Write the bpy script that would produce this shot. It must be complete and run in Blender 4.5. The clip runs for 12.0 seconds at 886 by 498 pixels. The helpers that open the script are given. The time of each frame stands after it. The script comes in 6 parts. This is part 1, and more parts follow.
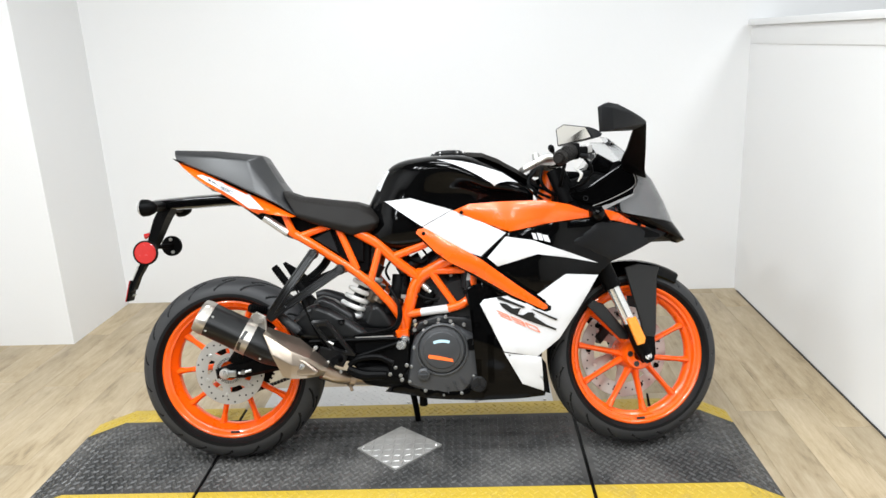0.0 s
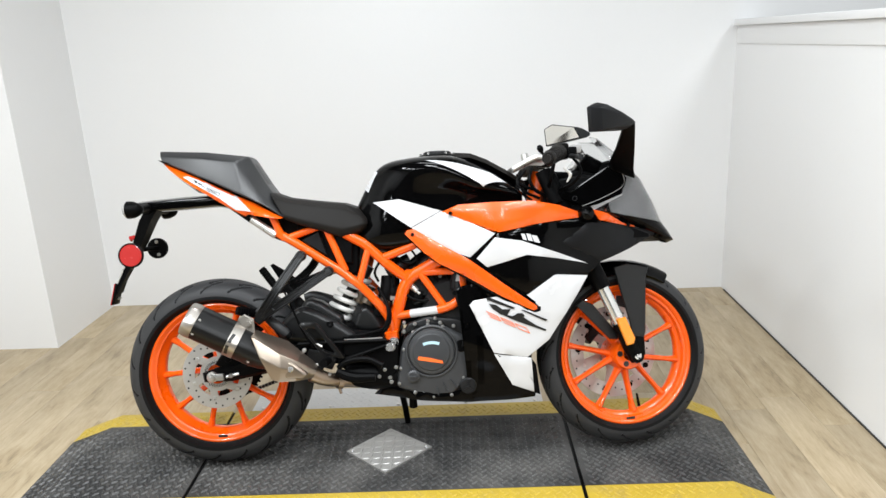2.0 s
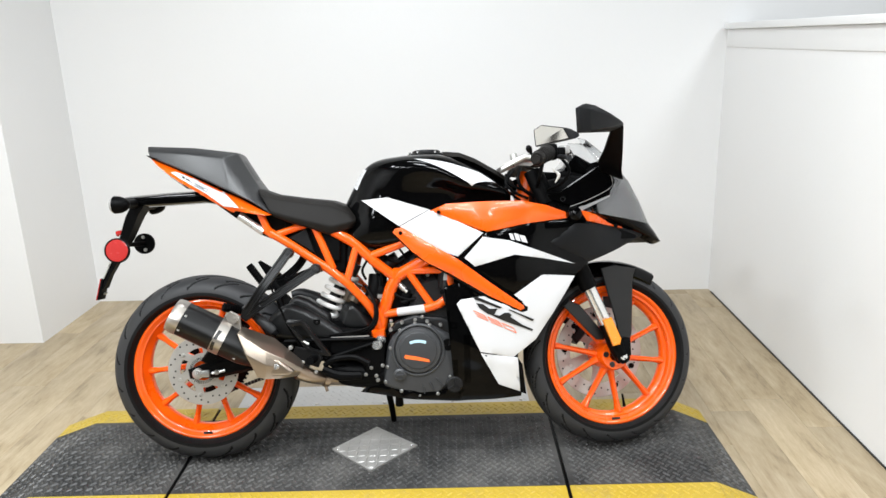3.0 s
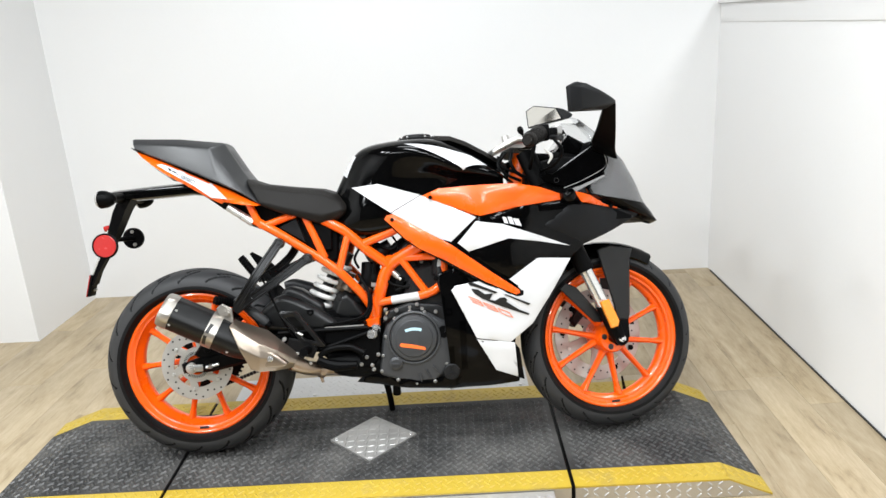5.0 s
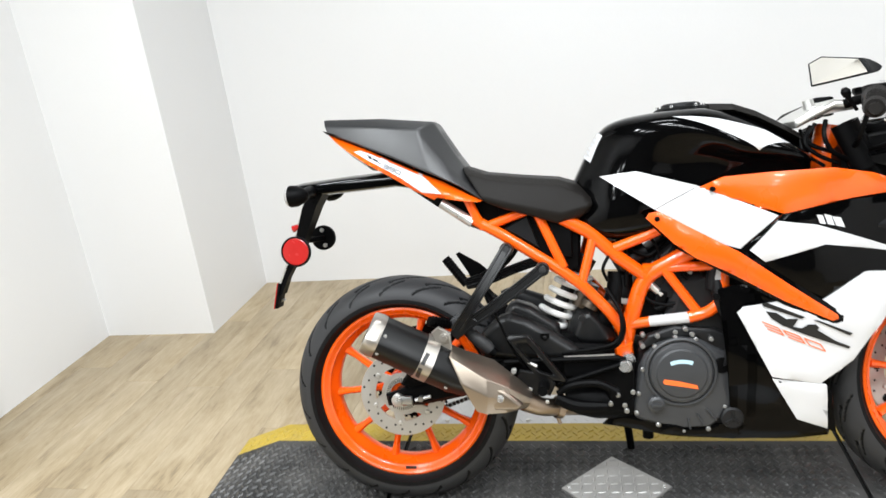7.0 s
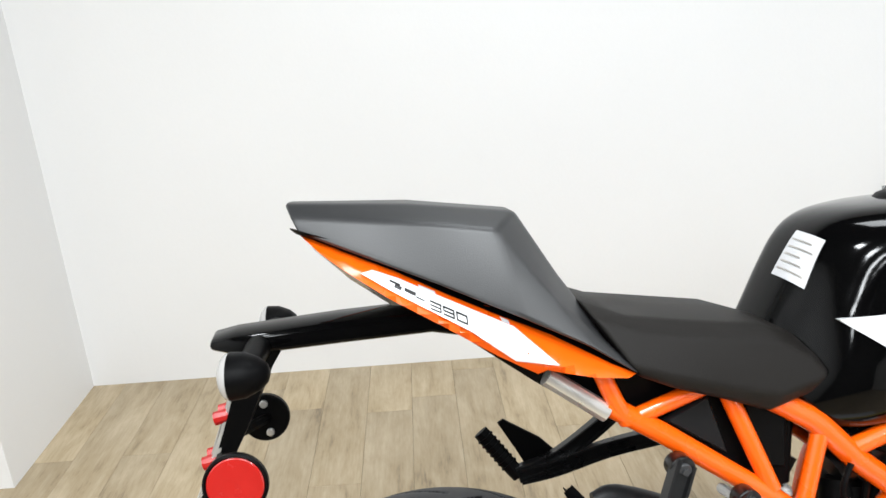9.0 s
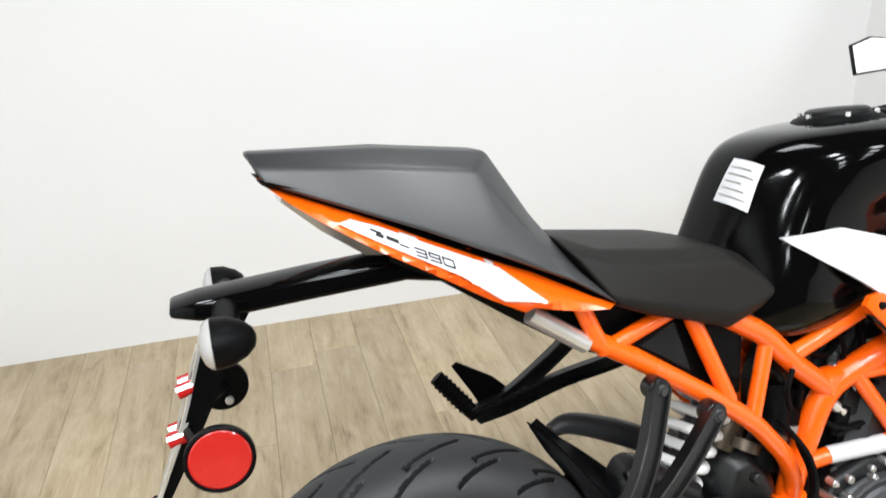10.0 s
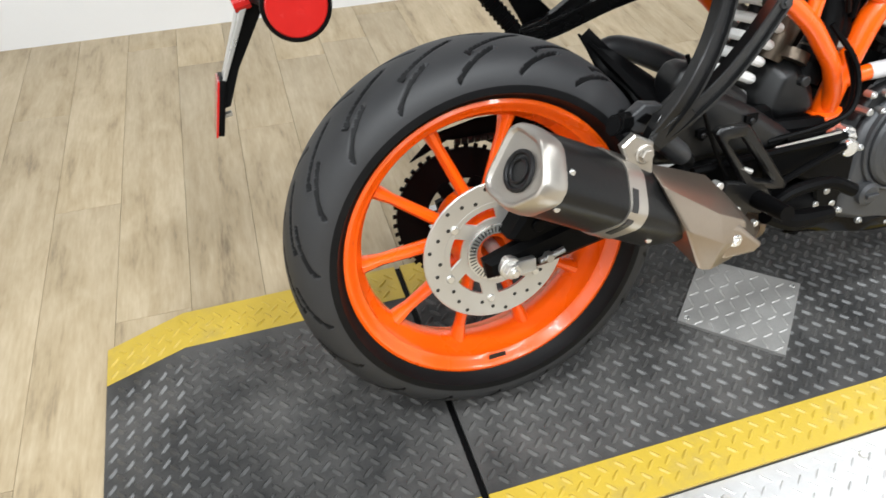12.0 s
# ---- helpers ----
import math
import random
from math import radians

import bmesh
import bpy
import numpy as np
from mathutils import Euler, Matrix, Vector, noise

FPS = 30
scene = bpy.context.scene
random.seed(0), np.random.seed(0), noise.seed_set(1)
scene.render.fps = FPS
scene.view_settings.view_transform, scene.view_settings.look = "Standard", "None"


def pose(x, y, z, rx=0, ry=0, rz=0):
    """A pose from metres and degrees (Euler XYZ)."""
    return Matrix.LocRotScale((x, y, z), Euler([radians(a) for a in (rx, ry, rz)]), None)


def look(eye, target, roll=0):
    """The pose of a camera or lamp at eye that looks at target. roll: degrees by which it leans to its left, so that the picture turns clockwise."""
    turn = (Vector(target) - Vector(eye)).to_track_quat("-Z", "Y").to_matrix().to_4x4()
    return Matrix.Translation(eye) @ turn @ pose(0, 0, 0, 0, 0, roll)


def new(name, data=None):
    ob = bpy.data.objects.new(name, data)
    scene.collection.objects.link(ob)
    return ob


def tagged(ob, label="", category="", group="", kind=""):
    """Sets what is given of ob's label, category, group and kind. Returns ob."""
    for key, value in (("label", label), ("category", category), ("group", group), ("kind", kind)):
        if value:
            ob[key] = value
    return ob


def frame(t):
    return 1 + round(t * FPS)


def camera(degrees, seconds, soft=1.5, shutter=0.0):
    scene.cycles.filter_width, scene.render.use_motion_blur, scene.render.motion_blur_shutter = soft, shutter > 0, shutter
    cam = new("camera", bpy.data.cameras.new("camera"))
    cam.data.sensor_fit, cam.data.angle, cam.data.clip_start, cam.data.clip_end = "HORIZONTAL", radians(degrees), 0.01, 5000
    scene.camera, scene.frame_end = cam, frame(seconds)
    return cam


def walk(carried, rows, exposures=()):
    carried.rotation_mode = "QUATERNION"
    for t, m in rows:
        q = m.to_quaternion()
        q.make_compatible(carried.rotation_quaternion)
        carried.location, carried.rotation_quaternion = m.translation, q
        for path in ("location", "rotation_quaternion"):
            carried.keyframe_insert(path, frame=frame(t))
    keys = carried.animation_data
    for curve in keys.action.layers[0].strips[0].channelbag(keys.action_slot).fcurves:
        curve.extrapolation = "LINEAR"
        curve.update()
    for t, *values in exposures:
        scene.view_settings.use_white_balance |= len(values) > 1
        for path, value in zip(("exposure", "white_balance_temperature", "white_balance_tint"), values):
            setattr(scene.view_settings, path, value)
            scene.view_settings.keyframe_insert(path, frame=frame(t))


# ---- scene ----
cam = camera(62.57, 12.0, 1.5, 0.25)
PATH = [
    (0, (0.743, -2.203, 1.318), (0.718, -0.279, 0.771), -2.7),
    (0.5, (0.745, -2.208, 1.318), (0.728, -0.284, 0.773), -2.7),
    (1, (0.745, -2.198, 1.314), (0.734, -0.277, 0.757), -2.8),
    (1.5, (0.736, -2.193, 1.319), (0.734, -0.267, 0.78), -3.2),
    (2, (0.736, -2.191, 1.319), (0.747, -0.268, 0.77), -2.7),
    (2.5, (0.734, -2.191, 1.319), (0.747, -0.267, 0.774), -2.5),
    (3, (0.744, -2.193, 1.318), (0.781, -0.271, 0.766), -1.8),
    (3.2, (0.74, -2.203, 1.317), (0.786, -0.279, 0.773), -2.7),
    (4.8, (0.795, -2.169, 1.316), (0.823, -0.259, 0.722), -3.7),
    (5, (0.767, -2.16, 1.304), (0.801, -0.248, 0.717), -3.5),
    (5.5, (0.843, -2.103, 1.294), (0.706, -0.196, 0.707), -0.2),
    (6, (0.82, -2.034, 1.264), (0.369, -0.178, 0.67), -1.0),
    (6.5, (0.584, -1.844, 1.298), (0.142, -0.025, 0.595), -6.6),
    (7, (0.45, -1.649, 1.296), (0.114, 0.207, 0.631), -7.2),
    (7.5, (0.274, -1.362, 1.304), (0.035, 0.517, 0.663), -8.5),
    (7.7, (0.174, -1.277, 1.289), (0.099, 0.632, 0.697), -6.4),
    (9.5, (-0.081, -0.648, 1.262), (0.214, 1.189, 0.529), -2.3),
    (10, (-0.182, -0.669, 1.254), (0.36, 1.073, 0.433), -2.2),
    (10.5, (-0.251, -0.711, 1.2), (0.305, 0.943, 0.223), -2.7),
    (11, (-0.27, -0.746, 1.14), (0.295, 0.761, -0.047), -2.6),
    (11.5, (-0.308, -0.74, 1.078), (0.283, 0.666, -0.215), 0.9),
    (12, (-0.338, -0.748, 1.055), (0.147, 0.644, -0.297), -0.4),
]
walk(cam, [(t, look(eye, target, roll)) for t, eye, target, roll in PATH],
     [(0.0, 0.0), (1.0, -0.12), (2.0, -0.14), (3.0, -0.06), (5.0, 0.0), (12.0, 0.0)])


# ---- world ----
world = bpy.data.worlds.new("world")
scene.world = world
world.use_nodes = True
world.node_tree.nodes["Background"].inputs[0].default_value = (0.9, 0.95, 1.0, 1)
world.node_tree.nodes["Background"].inputs[1].default_value = 0.05


def lamp(name, size_x, size_y, m, watts, tint=(0.91, 0.955, 0.985)):
    d = bpy.data.lights.new(name, "AREA")
    d.shape, d.size, d.size_y, d.energy, d.color = "RECTANGLE", size_x, size_y, watts, tint
    ob = new(name, d)
    ob.matrix_world = m
    return ob


CEIL = 2.75     # ceiling height over the deck
FLOOR = -0.064  # the floor lies a deck thickness lower
# Ceiling panels of the showroom
for y, w in ((-0.80, 32), (-1.7, 27), (-2.7, 20), (-3.6, 13)):
    for x, k in ((-1.0, 1.12), (0.35, 1.0), (1.55, 0.66)):
        lamp("ceiling_lamp", 0.28, 0.28, look((x, y, CEIL - 0.03), (x, y + 0.001, 0)), w * k)
# Fill light with no known source, added to brighten the back wall.
lamp("ceiling_lamp", 0.6, 0.3, look((0.6, 0.7, CEIL - 0.03), (0.6, 0.701, 0)), 16)
# Another added fill, lifting the wall that shows above the partition.
lamp("ceiling_lamp", 0.6, 0.6, look((2.95, 0.3, CEIL - 0.03), (2.95, 0.301, 0)), 30)


# ---- materials ----
def material(name, color, rough=0.5, metal=0.0, vary=0.08, scale=8.0, bump=0.0, bump_scale=200.0, coat=0.0, rough_vary=0.08, spec=0.5):
    """A painted, moulded or metal surface: two scales of tone, uneven gloss and fine relief."""
    m = bpy.data.materials.new(name)
    m.use_nodes = True
    nt = m.node_tree
    b = nt.nodes["Principled BSDF"]
    b.inputs["Metallic"].default_value = metal
    b.inputs["Specular IOR Level"].default_value = spec
    b.inputs["Coat Weight"].default_value = coat
    b.inputs["Coat Roughness"].default_value = 0.05
    tc = nt.nodes.new("ShaderNodeTexCoord")
    big, fine = nt.nodes.new("ShaderNodeTexNoise"), nt.nodes.new("ShaderNodeTexNoise")
    big.inputs["Scale"].default_value, big.inputs["Detail"].default_value = scale, 4
    fine.inputs["Scale"].default_value, fine.inputs["Detail"].default_value = bump_scale, 3
    nt.links.new(tc.outputs["Object"], big.inputs["Vector"])
    nt.links.new(tc.outputs["Object"], fine.inputs["Vector"])
    mix = nt.nodes.new("ShaderNodeMix")
    mix.data_type = "RGBA"
    mix.inputs["A"].default_value = (*[c * (1 - vary) for c in color], 1)
    mix.inputs["B"].default_value = (*[min(1, c * (1 + vary)) for c in color], 1)
    add = nt.nodes.new("ShaderNodeMath")
    add.operation = "MULTIPLY_ADD"
    add.inputs[1].default_value = 0.3
    nt.links.new(fine.outputs["Fac"], add.inputs[0])
    half = nt.nodes.new("ShaderNodeMath")
    half.operation = "MULTIPLY"
    half.inputs[1].default_value = 0.75
    nt.links.new(big.outputs["Fac"], half.inputs[0])
    nt.links.new(half.outputs[0], add.inputs[2])
    nt.links.new(add.outputs[0], mix.inputs["Factor"])
    nt.links.new(mix.outputs["Result"], b.inputs["Base Color"])
    ramp = nt.nodes.new("ShaderNodeMapRange")
    ramp.inputs["To Min"].default_value = max(0.02, rough - rough_vary)
    ramp.inputs["To Max"].default_value = min(1, rough + rough_vary)
    nt.links.new(big.outputs["Fac"], ramp.inputs["Value"])
    nt.links.new(ramp.outputs["Result"], b.inputs["Roughness"])
    if bump:
        bp = nt.nodes.new("ShaderNodeBump")
        bp.inputs["Strength"].default_value = bump
        bp.inputs["Distance"].default_value = 0.001
        nt.links.new(fine.outputs["Fac"], bp.inputs["Height"])
        nt.links.new(bp.outputs["Normal"], b.inputs["Normal"])
    return m


def shift_hue(m, lo, hi, wet=0.0):
    """Each piece a little lighter or darker than its neighbours."""
    nt = m.node_tree
    b = nt.nodes["Principled BSDF"]
    src = b.inputs["Base Color"].links[0].from_socket
    info = nt.nodes.new("ShaderNodeObjectInfo")
    rng = nt.nodes.new("ShaderNodeMapRange")
    rng.inputs["To Min"].default_value, rng.inputs["To Max"].default_value = lo, hi
    nt.links.new(info.outputs["Random"], rng.inputs["Value"])
    hsv = nt.nodes.new("ShaderNodeHueSaturation")
    nt.links.new(src, hsv.inputs["Color"])
    nt.links.new(rng.outputs["Result"], hsv.inputs["Value"])
    nt.links.new(hsv.outputs["Color"], b.inputs["Base Color"])
    return m


def dusty(m, color, scale, lo, hi):
    """Pale dust lying in patches on a surface."""
    nt = m.node_tree
    b = nt.nodes["Principled BSDF"]
    src = b.inputs["Base Color"].links[0].from_socket
    tc = nt.nodes.new("ShaderNodeTexCoord")
    n = nt.nodes.new("ShaderNodeTexNoise")
    n.inputs["Scale"].default_value, n.inputs["Detail"].default_value, n.inputs["Roughness"].default_value = scale, 9, 0.7
    nt.links.new(tc.outputs["Object"], n.inputs["Vector"])
    rng = nt.nodes.new("ShaderNodeMapRange")
    rng.inputs["From Min"].default_value, rng.inputs["From Max"].default_value = lo, hi
    nt.links.new(n.outputs["Fac"], rng.inputs["Value"])
    mix = nt.nodes.new("ShaderNodeMix")
    mix.data_type = "RGBA"
    mix.inputs["B"].default_value = (*color, 1)
    nt.links.new(rng.outputs["Result"], mix.inputs["Factor"])
    nt.links.new(src, mix.inputs["A"])
    nt.links.new(mix.outputs["Result"], b.inputs["Base Color"])
    return m


WALL = material("wall_paint", (0.80, 0.80, 0.80), 0.6, vary=0.03, scale=1.1, bump=0.25, bump_scale=90)
# For walls out of view: the showroom's darkness is put into their colour.
FAR_WALL = material("dark_unseen_wall", (0.05, 0.049, 0.048), 0.8, vary=0.1, scale=2)
CEILING = material("dark_ceiling_paint", (0.06, 0.06, 0.06), 0.9, vary=0.02)
RUBBER_MAT = material("black_mat_rubber", (0.030, 0.0297, 0.0295), 0.5, vary=0.75, scale=7, bump=0.8, bump_scale=240, spec=0.16)
MAT_BAR = material("worn_black_mat_bars", (0.036, 0.0357, 0.0352), 0.36, vary=0.75, scale=7, bump=0.4, bump_scale=300, spec=0.5)
dusty(RUBBER_MAT, (0.125, 0.119, 0.113), 3.2, 0.40, 0.80)
dusty(MAT_BAR, (0.145, 0.139, 0.130), 3.2, 0.44, 0.78)
YELLOW = dusty(material("yellow_vinyl", (0.48, 0.335, 0.035), 0.42, vary=0.18, scale=9, bump=0.3), (0.26, 0.20, 0.075), 9.0, 0.52, 0.85)
STEEL_PLATE = material("galvanised_plate", (0.55, 0.53, 0.5), 0.35, metal=0.85, vary=0.15, scale=12, bump=0.15)
COVER_PLATE = material("dull_scuffed_aluminium", (0.45, 0.44, 0.425), 0.48, metal=0.7, vary=0.25, scale=24, bump=0.2)
ALU_PLATE = material("aluminium_plate", (0.56, 0.56, 0.555), 0.46, metal=0.7, vary=0.12, scale=20, bump=0.1)
BLACK_STEEL = material("black_frame_steel", (0.015, 0.015, 0.015), 0.5)
ORANGE = material("orange_gloss_paint", (0.90, 0.108, 0.002), 0.28, vary=0.03, coat=0.35)
WHITE = material("white_gloss_paint", (0.63, 0.63, 0.64), 0.25, vary=0.015, coat=0.5)
GLOSS = material("black_gloss_paint", (0.0012, 0.0012, 0.0013), 0.08, vary=0.1, rough_vary=0.03, spec=0.14)
MATTE = material("dark_grey_matte_plastic", (0.0072, 0.0075, 0.0083), 0.45, vary=0.12, bump=0.25, bump_scale=700, spec=0.17)
COWL = material("satin_grey_cowl_plastic", (0.021, 0.0213, 0.0222), 0.40, vary=0.12, bump=0.2, bump_scale=700, spec=0.58)
PLASTIC = material("black_plastic", (0.0018, 0.0018, 0.0020), 0.45, vary=0.2, bump=0.15, bump_scale=500, spec=0.07)
SEAT = material("black_seat_vinyl", (0.0105, 0.0092, 0.0082), 0.5, vary=0.15, bump=0.5, bump_scale=900, spec=0.14)
TYRE = material("tyre_rubber", (0.026, 0.0262, 0.0275), 0.55, vary=0.3, scale=15, bump=0.2, bump_scale=500, spec=0.35)
SIDEWALL_AND_SHADE = material("sidewall_and_groove_shade", (0.0055, 0.0055, 0.0058), 0.5, vary=0.25, scale=15, bump=0.2, bump_scale=500, spec=0.12)
STEEL = material("brushed_steel", (0.66, 0.65, 0.62), 0.3, metal=0.75, vary=0.08, scale=30, bump=0.08)
DISC = material("machined_disc_steel", (0.54, 0.525, 0.50), 0.36, metal=0.7, vary=0.08, scale=30, bump=0.08)
CAP_STEEL = material("pale_brushed_steel", (0.44, 0.41, 0.37), 0.34, metal=0.85, vary=0.12, scale=20, bump=0.1)
TITAN = material("warm_exhaust_steel", (0.33, 0.275, 0.222), 0.33, metal=0.92, vary=0.12, scale=14, bump=0.1)
PIPE = material("heat_browned_pipe", (0.33, 0.26, 0.2), 0.35, metal=1.0, vary=0.25, scale=20)
BOLT = material("dull_zinc_steel", (0.42, 0.42, 0.41), 0.36, metal=0.85, vary=0.12, scale=40)
CHROME = material("bright_plated_steel", (0.72, 0.72, 0.71), 0.18, metal=0.8, vary=0.02)
BRONZE = material("browned_metal", (0.10, 0.078, 0.058), 0.36, metal=0.8, vary=0.4, scale=35)
ENGINE = material("grey_engine_casting", (0.046, 0.0475, 0.0505), 0.42, metal=0.25, vary=0.12, scale=25, bump=0.3, bump_scale=400)
DARK_METAL = material("dark_cast_metal", (0.010, 0.010, 0.0107), 0.45, metal=0.4, vary=0.2, scale=20, bump=0.2)
SPRING = material("white_spring_paint", (0.75, 0.75, 0.73), 0.35, vary=0.05)
RED_LENS = material("red_reflector_plastic", (0.40, 0.010, 0.008), 0.25, vary=0.12, scale=60, coat=0.6)
AMBER = material("amber_reflector_plastic", (0.85, 0.27, 0.01), 0.25, vary=0.08, scale=60, coat=0.6)
GREY_LENS = material("clear_lens_plastic", (0.36, 0.35, 0.34), 0.15, vary=0.1, coat=0.5)
CLOUDY = material("cloudy_reservoir_plastic", (0.24, 0.235, 0.22), 0.3, vary=0.15, scale=30)
UNDERLAY = material("brown_underlay", (0.26, 0.20, 0.13), 0.8, vary=0.1)
GREY = material("grey_decal", (0.55, 0.55, 0.56), 0.4, vary=0.03)
INK = material("black_decal", (0.01, 0.01, 0.01), 0.4)
ORANGE_INK = material("orange_decal", (0.9, 0.16, 0.03), 0.4)
BLUE_INK = material("blue_white_decal", (0.45, 0.65, 0.75), 0.4)
GOLD = material("brass", (0.6, 0.4, 0.15), 0.3, metal=1)


# ---- building helpers ----
def mesh_of(bm, name, mat, smooth=30.0):
    bmesh.ops.recalc_face_normals(bm, faces=bm.faces)
    me = bpy.data.meshes.new(name)
    for f in bm.faces:
        f.smooth = True
    for e in bm.edges:
        e.smooth = len(e.link_faces) == 2 and e.calc_face_angle(3.2) < radians(smooth)
    bm.to_mesh(me)
    bm.free()
    me.materials.append(mat)
    return me


def part(name, bm, mat, parent=None, label="", smooth=30.0):
    ob = new(name, mesh_of(bm, name, mat, smooth))
    if parent:
        ob.parent = parent
    if label:
        ob["label"] = label
    return ob


def pair(name, bm, mat, parent, label="", smooth=30.0):
    """The part on the near side, and its like on the far side."""
    a = part(name, bm, mat, parent, label, smooth)
    me = a.data.copy()
    me.transform(Matrix.Diagonal((1, -1, 1, 1)))
    me.flip_normals()
    b = new(name, me)
    b.parent = parent
    if label:
        b["label"] = label
    return a, b


def each(name, makers, mat, parent, label="", smooth=30.0):
    """One part for each small piece."""
    return [part(name, m, mat, parent, label, smooth) for m in makers]


def thing(name, m, label, category, group=""):
    ob = new(name)
    ob.empty_display_size = 0.05
    ob.matrix_world = m
    return tagged(ob, label, category, group)


def box(size, at=(0, 0, 0), bevel=0.0, rot=None, bm=None):
    bm = bm or bmesh.new()
    m = Matrix.Translation(at) @ (rot or Matrix()) @ Matrix.Diagonal((*size, 1))
    made = bmesh.ops.create_cube(bm, size=1, matrix=m)["verts"]
    if bevel:
        edges = list({e for v in made for e in v.link_edges})
        bmesh.ops.bevel(bm, geom=edges, offset=bevel, segments=2, affect="EDGES", profile=0.6)
    return bm


def loft(rings, bm=None, closed=True, caps=True):
    """A skin over rings of points, all with the same count."""
    bm = bm or bmesh.new()
    vs = [[bm.verts.new(p) for p in ring] for ring in rings]
    n = len(rings[0])
    for a, b in zip(vs, vs[1:]):
        for i in range(n if closed else n - 1):
            j = (i + 1) % n
            bm.faces.new((a[i], a[j], b[j], b[i]))
    if caps and closed:
        bm.faces.new(vs[0][::-1])
        bm.faces.new(vs[-1])
    return bm


def spline(points, steps=6):
    """A smooth run of points through those given."""
    p = [Vector(q) for q in points]
    p = [p[0] * 2 - p[1], *p, p[-1] * 2 - p[-2]]
    out = []
    for i in range(1, len(p) - 2):
        for s in range(steps):
            t = s / steps
            a, b, c, d = p[i - 1], p[i], p[i + 1], p[i + 2]
            out.append(0.5 * (2 * b + (c - a) * t + (2 * a - 5 * b + 4 * c - d) * t * t + (3 * b - a - 3 * c + d) * t ** 3))
    return out + [p[-2]]


def tube(points, r, seg=10, smooth=0, bm=None, flat=1.0):
    """A round bar along points; r may be one radius or one for each point."""
    pts = spline(points, smooth) if smooth else [Vector(q) for q in points]
    if isinstance(r, (int, float)):
        rs = [r] * len(pts)
    else:
        k = (len(r) - 1) / (len(pts) - 1)
        rs = [r[min(int(i * k), len(r) - 1)] + (r[min(int(i * k) + 1, len(r) - 1)] - r[min(int(i * k), len(r) - 1)]) * (i * k - int(i * k)) for i in range(len(pts))]
    rings, side = [], None
    for i, p in enumerate(pts):
        d = (pts[min(i + 1, len(pts) - 1)] - pts[max(i - 1, 0)]).normalized()
        if side is None:
            side = d.cross(Vector((0, 1, 0)) if abs(d.y) < 0.9 else Vector((1, 0, 0))).normalized()
        side = (side - d * side.dot(d)).normalized()
        up = d.cross(side)
        rings.append([p + (side * math.cos(a) + up * math.sin(a) * flat) * rs[i] for a in (2 * math.pi * k / seg for k in range(seg))])
    return loft(rings, bm)


def slab(outline, y0, y1, bevel=0.004, bm=None):
    """A plate with an outline in the side view (x, z) between two depths, its edges eased."""
    bm = bm or bmesh.new()
    c = Vector((sum(p[0] for p in outline) / len(outline), sum(p[1] for p in outline) / len(outline)))
    s = 1 if y1 > y0 else -1
    t = min(bevel, abs(y1 - y0) * 0.45)

    def ring(y, inset):
        n, out = len(outline), []
        for i, p in enumerate(outline):
            a, b = Vector(outline[i - 1]), Vector(outline[(i + 1) % n])
            q = Vector(p)
            d1, d2 = (q - a).normalized(), (b - q).normalized()
            nrm = Vector((d1.y + d2.y, -d1.x - d2.x))
            nrm = nrm.normalized() if nrm.length > 1e-6 else Vector((0, 0))
            out.append((nrm, q))
        area = sum(Vector(outline[i - 1]).cross(Vector(outline[i])) for i in range(n))
        k = -inset if area > 0 else inset
        return [(q.x + nr.x * k, y, q.y + nr.y * k) for nr, q in out]

    rings = [ring(y0, t), ring(y0 + s * t, 0), ring(y1 - s * t, 0), ring(y1, t)] if t else [ring(y0, 0), ring(y1, 0)]
    return loft(rings, bm)


def lathe(profile, seg=64, axis="y", at=(0, 0, 0), bm=None, closed=True):
    """Turns a profile of (radius, along) round an axis."""
    bm = bm or bmesh.new()
    rings = []
    for k in range(seg):
        a = 2 * math.pi * k / seg
        ring = []
        for r, h in profile:
            if axis == "y":
                ring.append((at[0] + r * math.cos(a), at[1] + h, at[2] + r * math.sin(a)))
            elif axis == "x":
                ring.append((at[0] + h, at[1] + r * math.cos(a), at[2] + r * math.sin(a)))
            else:
                ring.append((at[0] + r * math.cos(a), at[1] + r * math.sin(a), at[2] + h))
        rings.append(ring)
    vs = [[bm.verts.new(p) for p in ring] for ring in rings]
    n = len(profile)
    for k in range(seg):
        a, b = vs[k], vs[(k + 1) % seg]
        for i in range(n if closed else n - 1):
            j = (i + 1) % n
            bm.faces.new((a[i], a[j], b[j], b[i]))
    return bm


def disc(r, y0, y1, at, seg=32, bm=None, bevel=0.0015):
    """A round boss that stands across the bike, from y0 to y1."""
    bm = bm or bmesh.new()
    s = 1 if y1 > y0 else -1
    rings = []
    for rr, y in ((r, y0), (r, y1 - s * bevel), (r - bevel, y1)):
        rings.append([(at[0] + rr * math.cos(2 * math.pi * k / seg), y, at[1] + rr * math.sin(2 * math.pi * k / seg)) for k in range(seg)])
    return loft(rings, bm)


# ---- the room ----
def wall(name, a, b, z0, z1, thick=0.1, mat=None):
    """A wall from a to b in the plan, its face on that line and its thickness to the left of it."""
    a, b = Vector(a), Vector(b)
    d = (b - a).normalized()
    n = Vector((-d.y, d.x)) * thick
    bm = loft([[(*p, z) for p in (a, b, b + n, a + n)] for z in (z0, z1)])
    return tagged(part(name, bm, mat or WALL), "plain white painted wall" if not mat else "near-black wall out of view that keeps reflections dark", "wall", kind="structure")


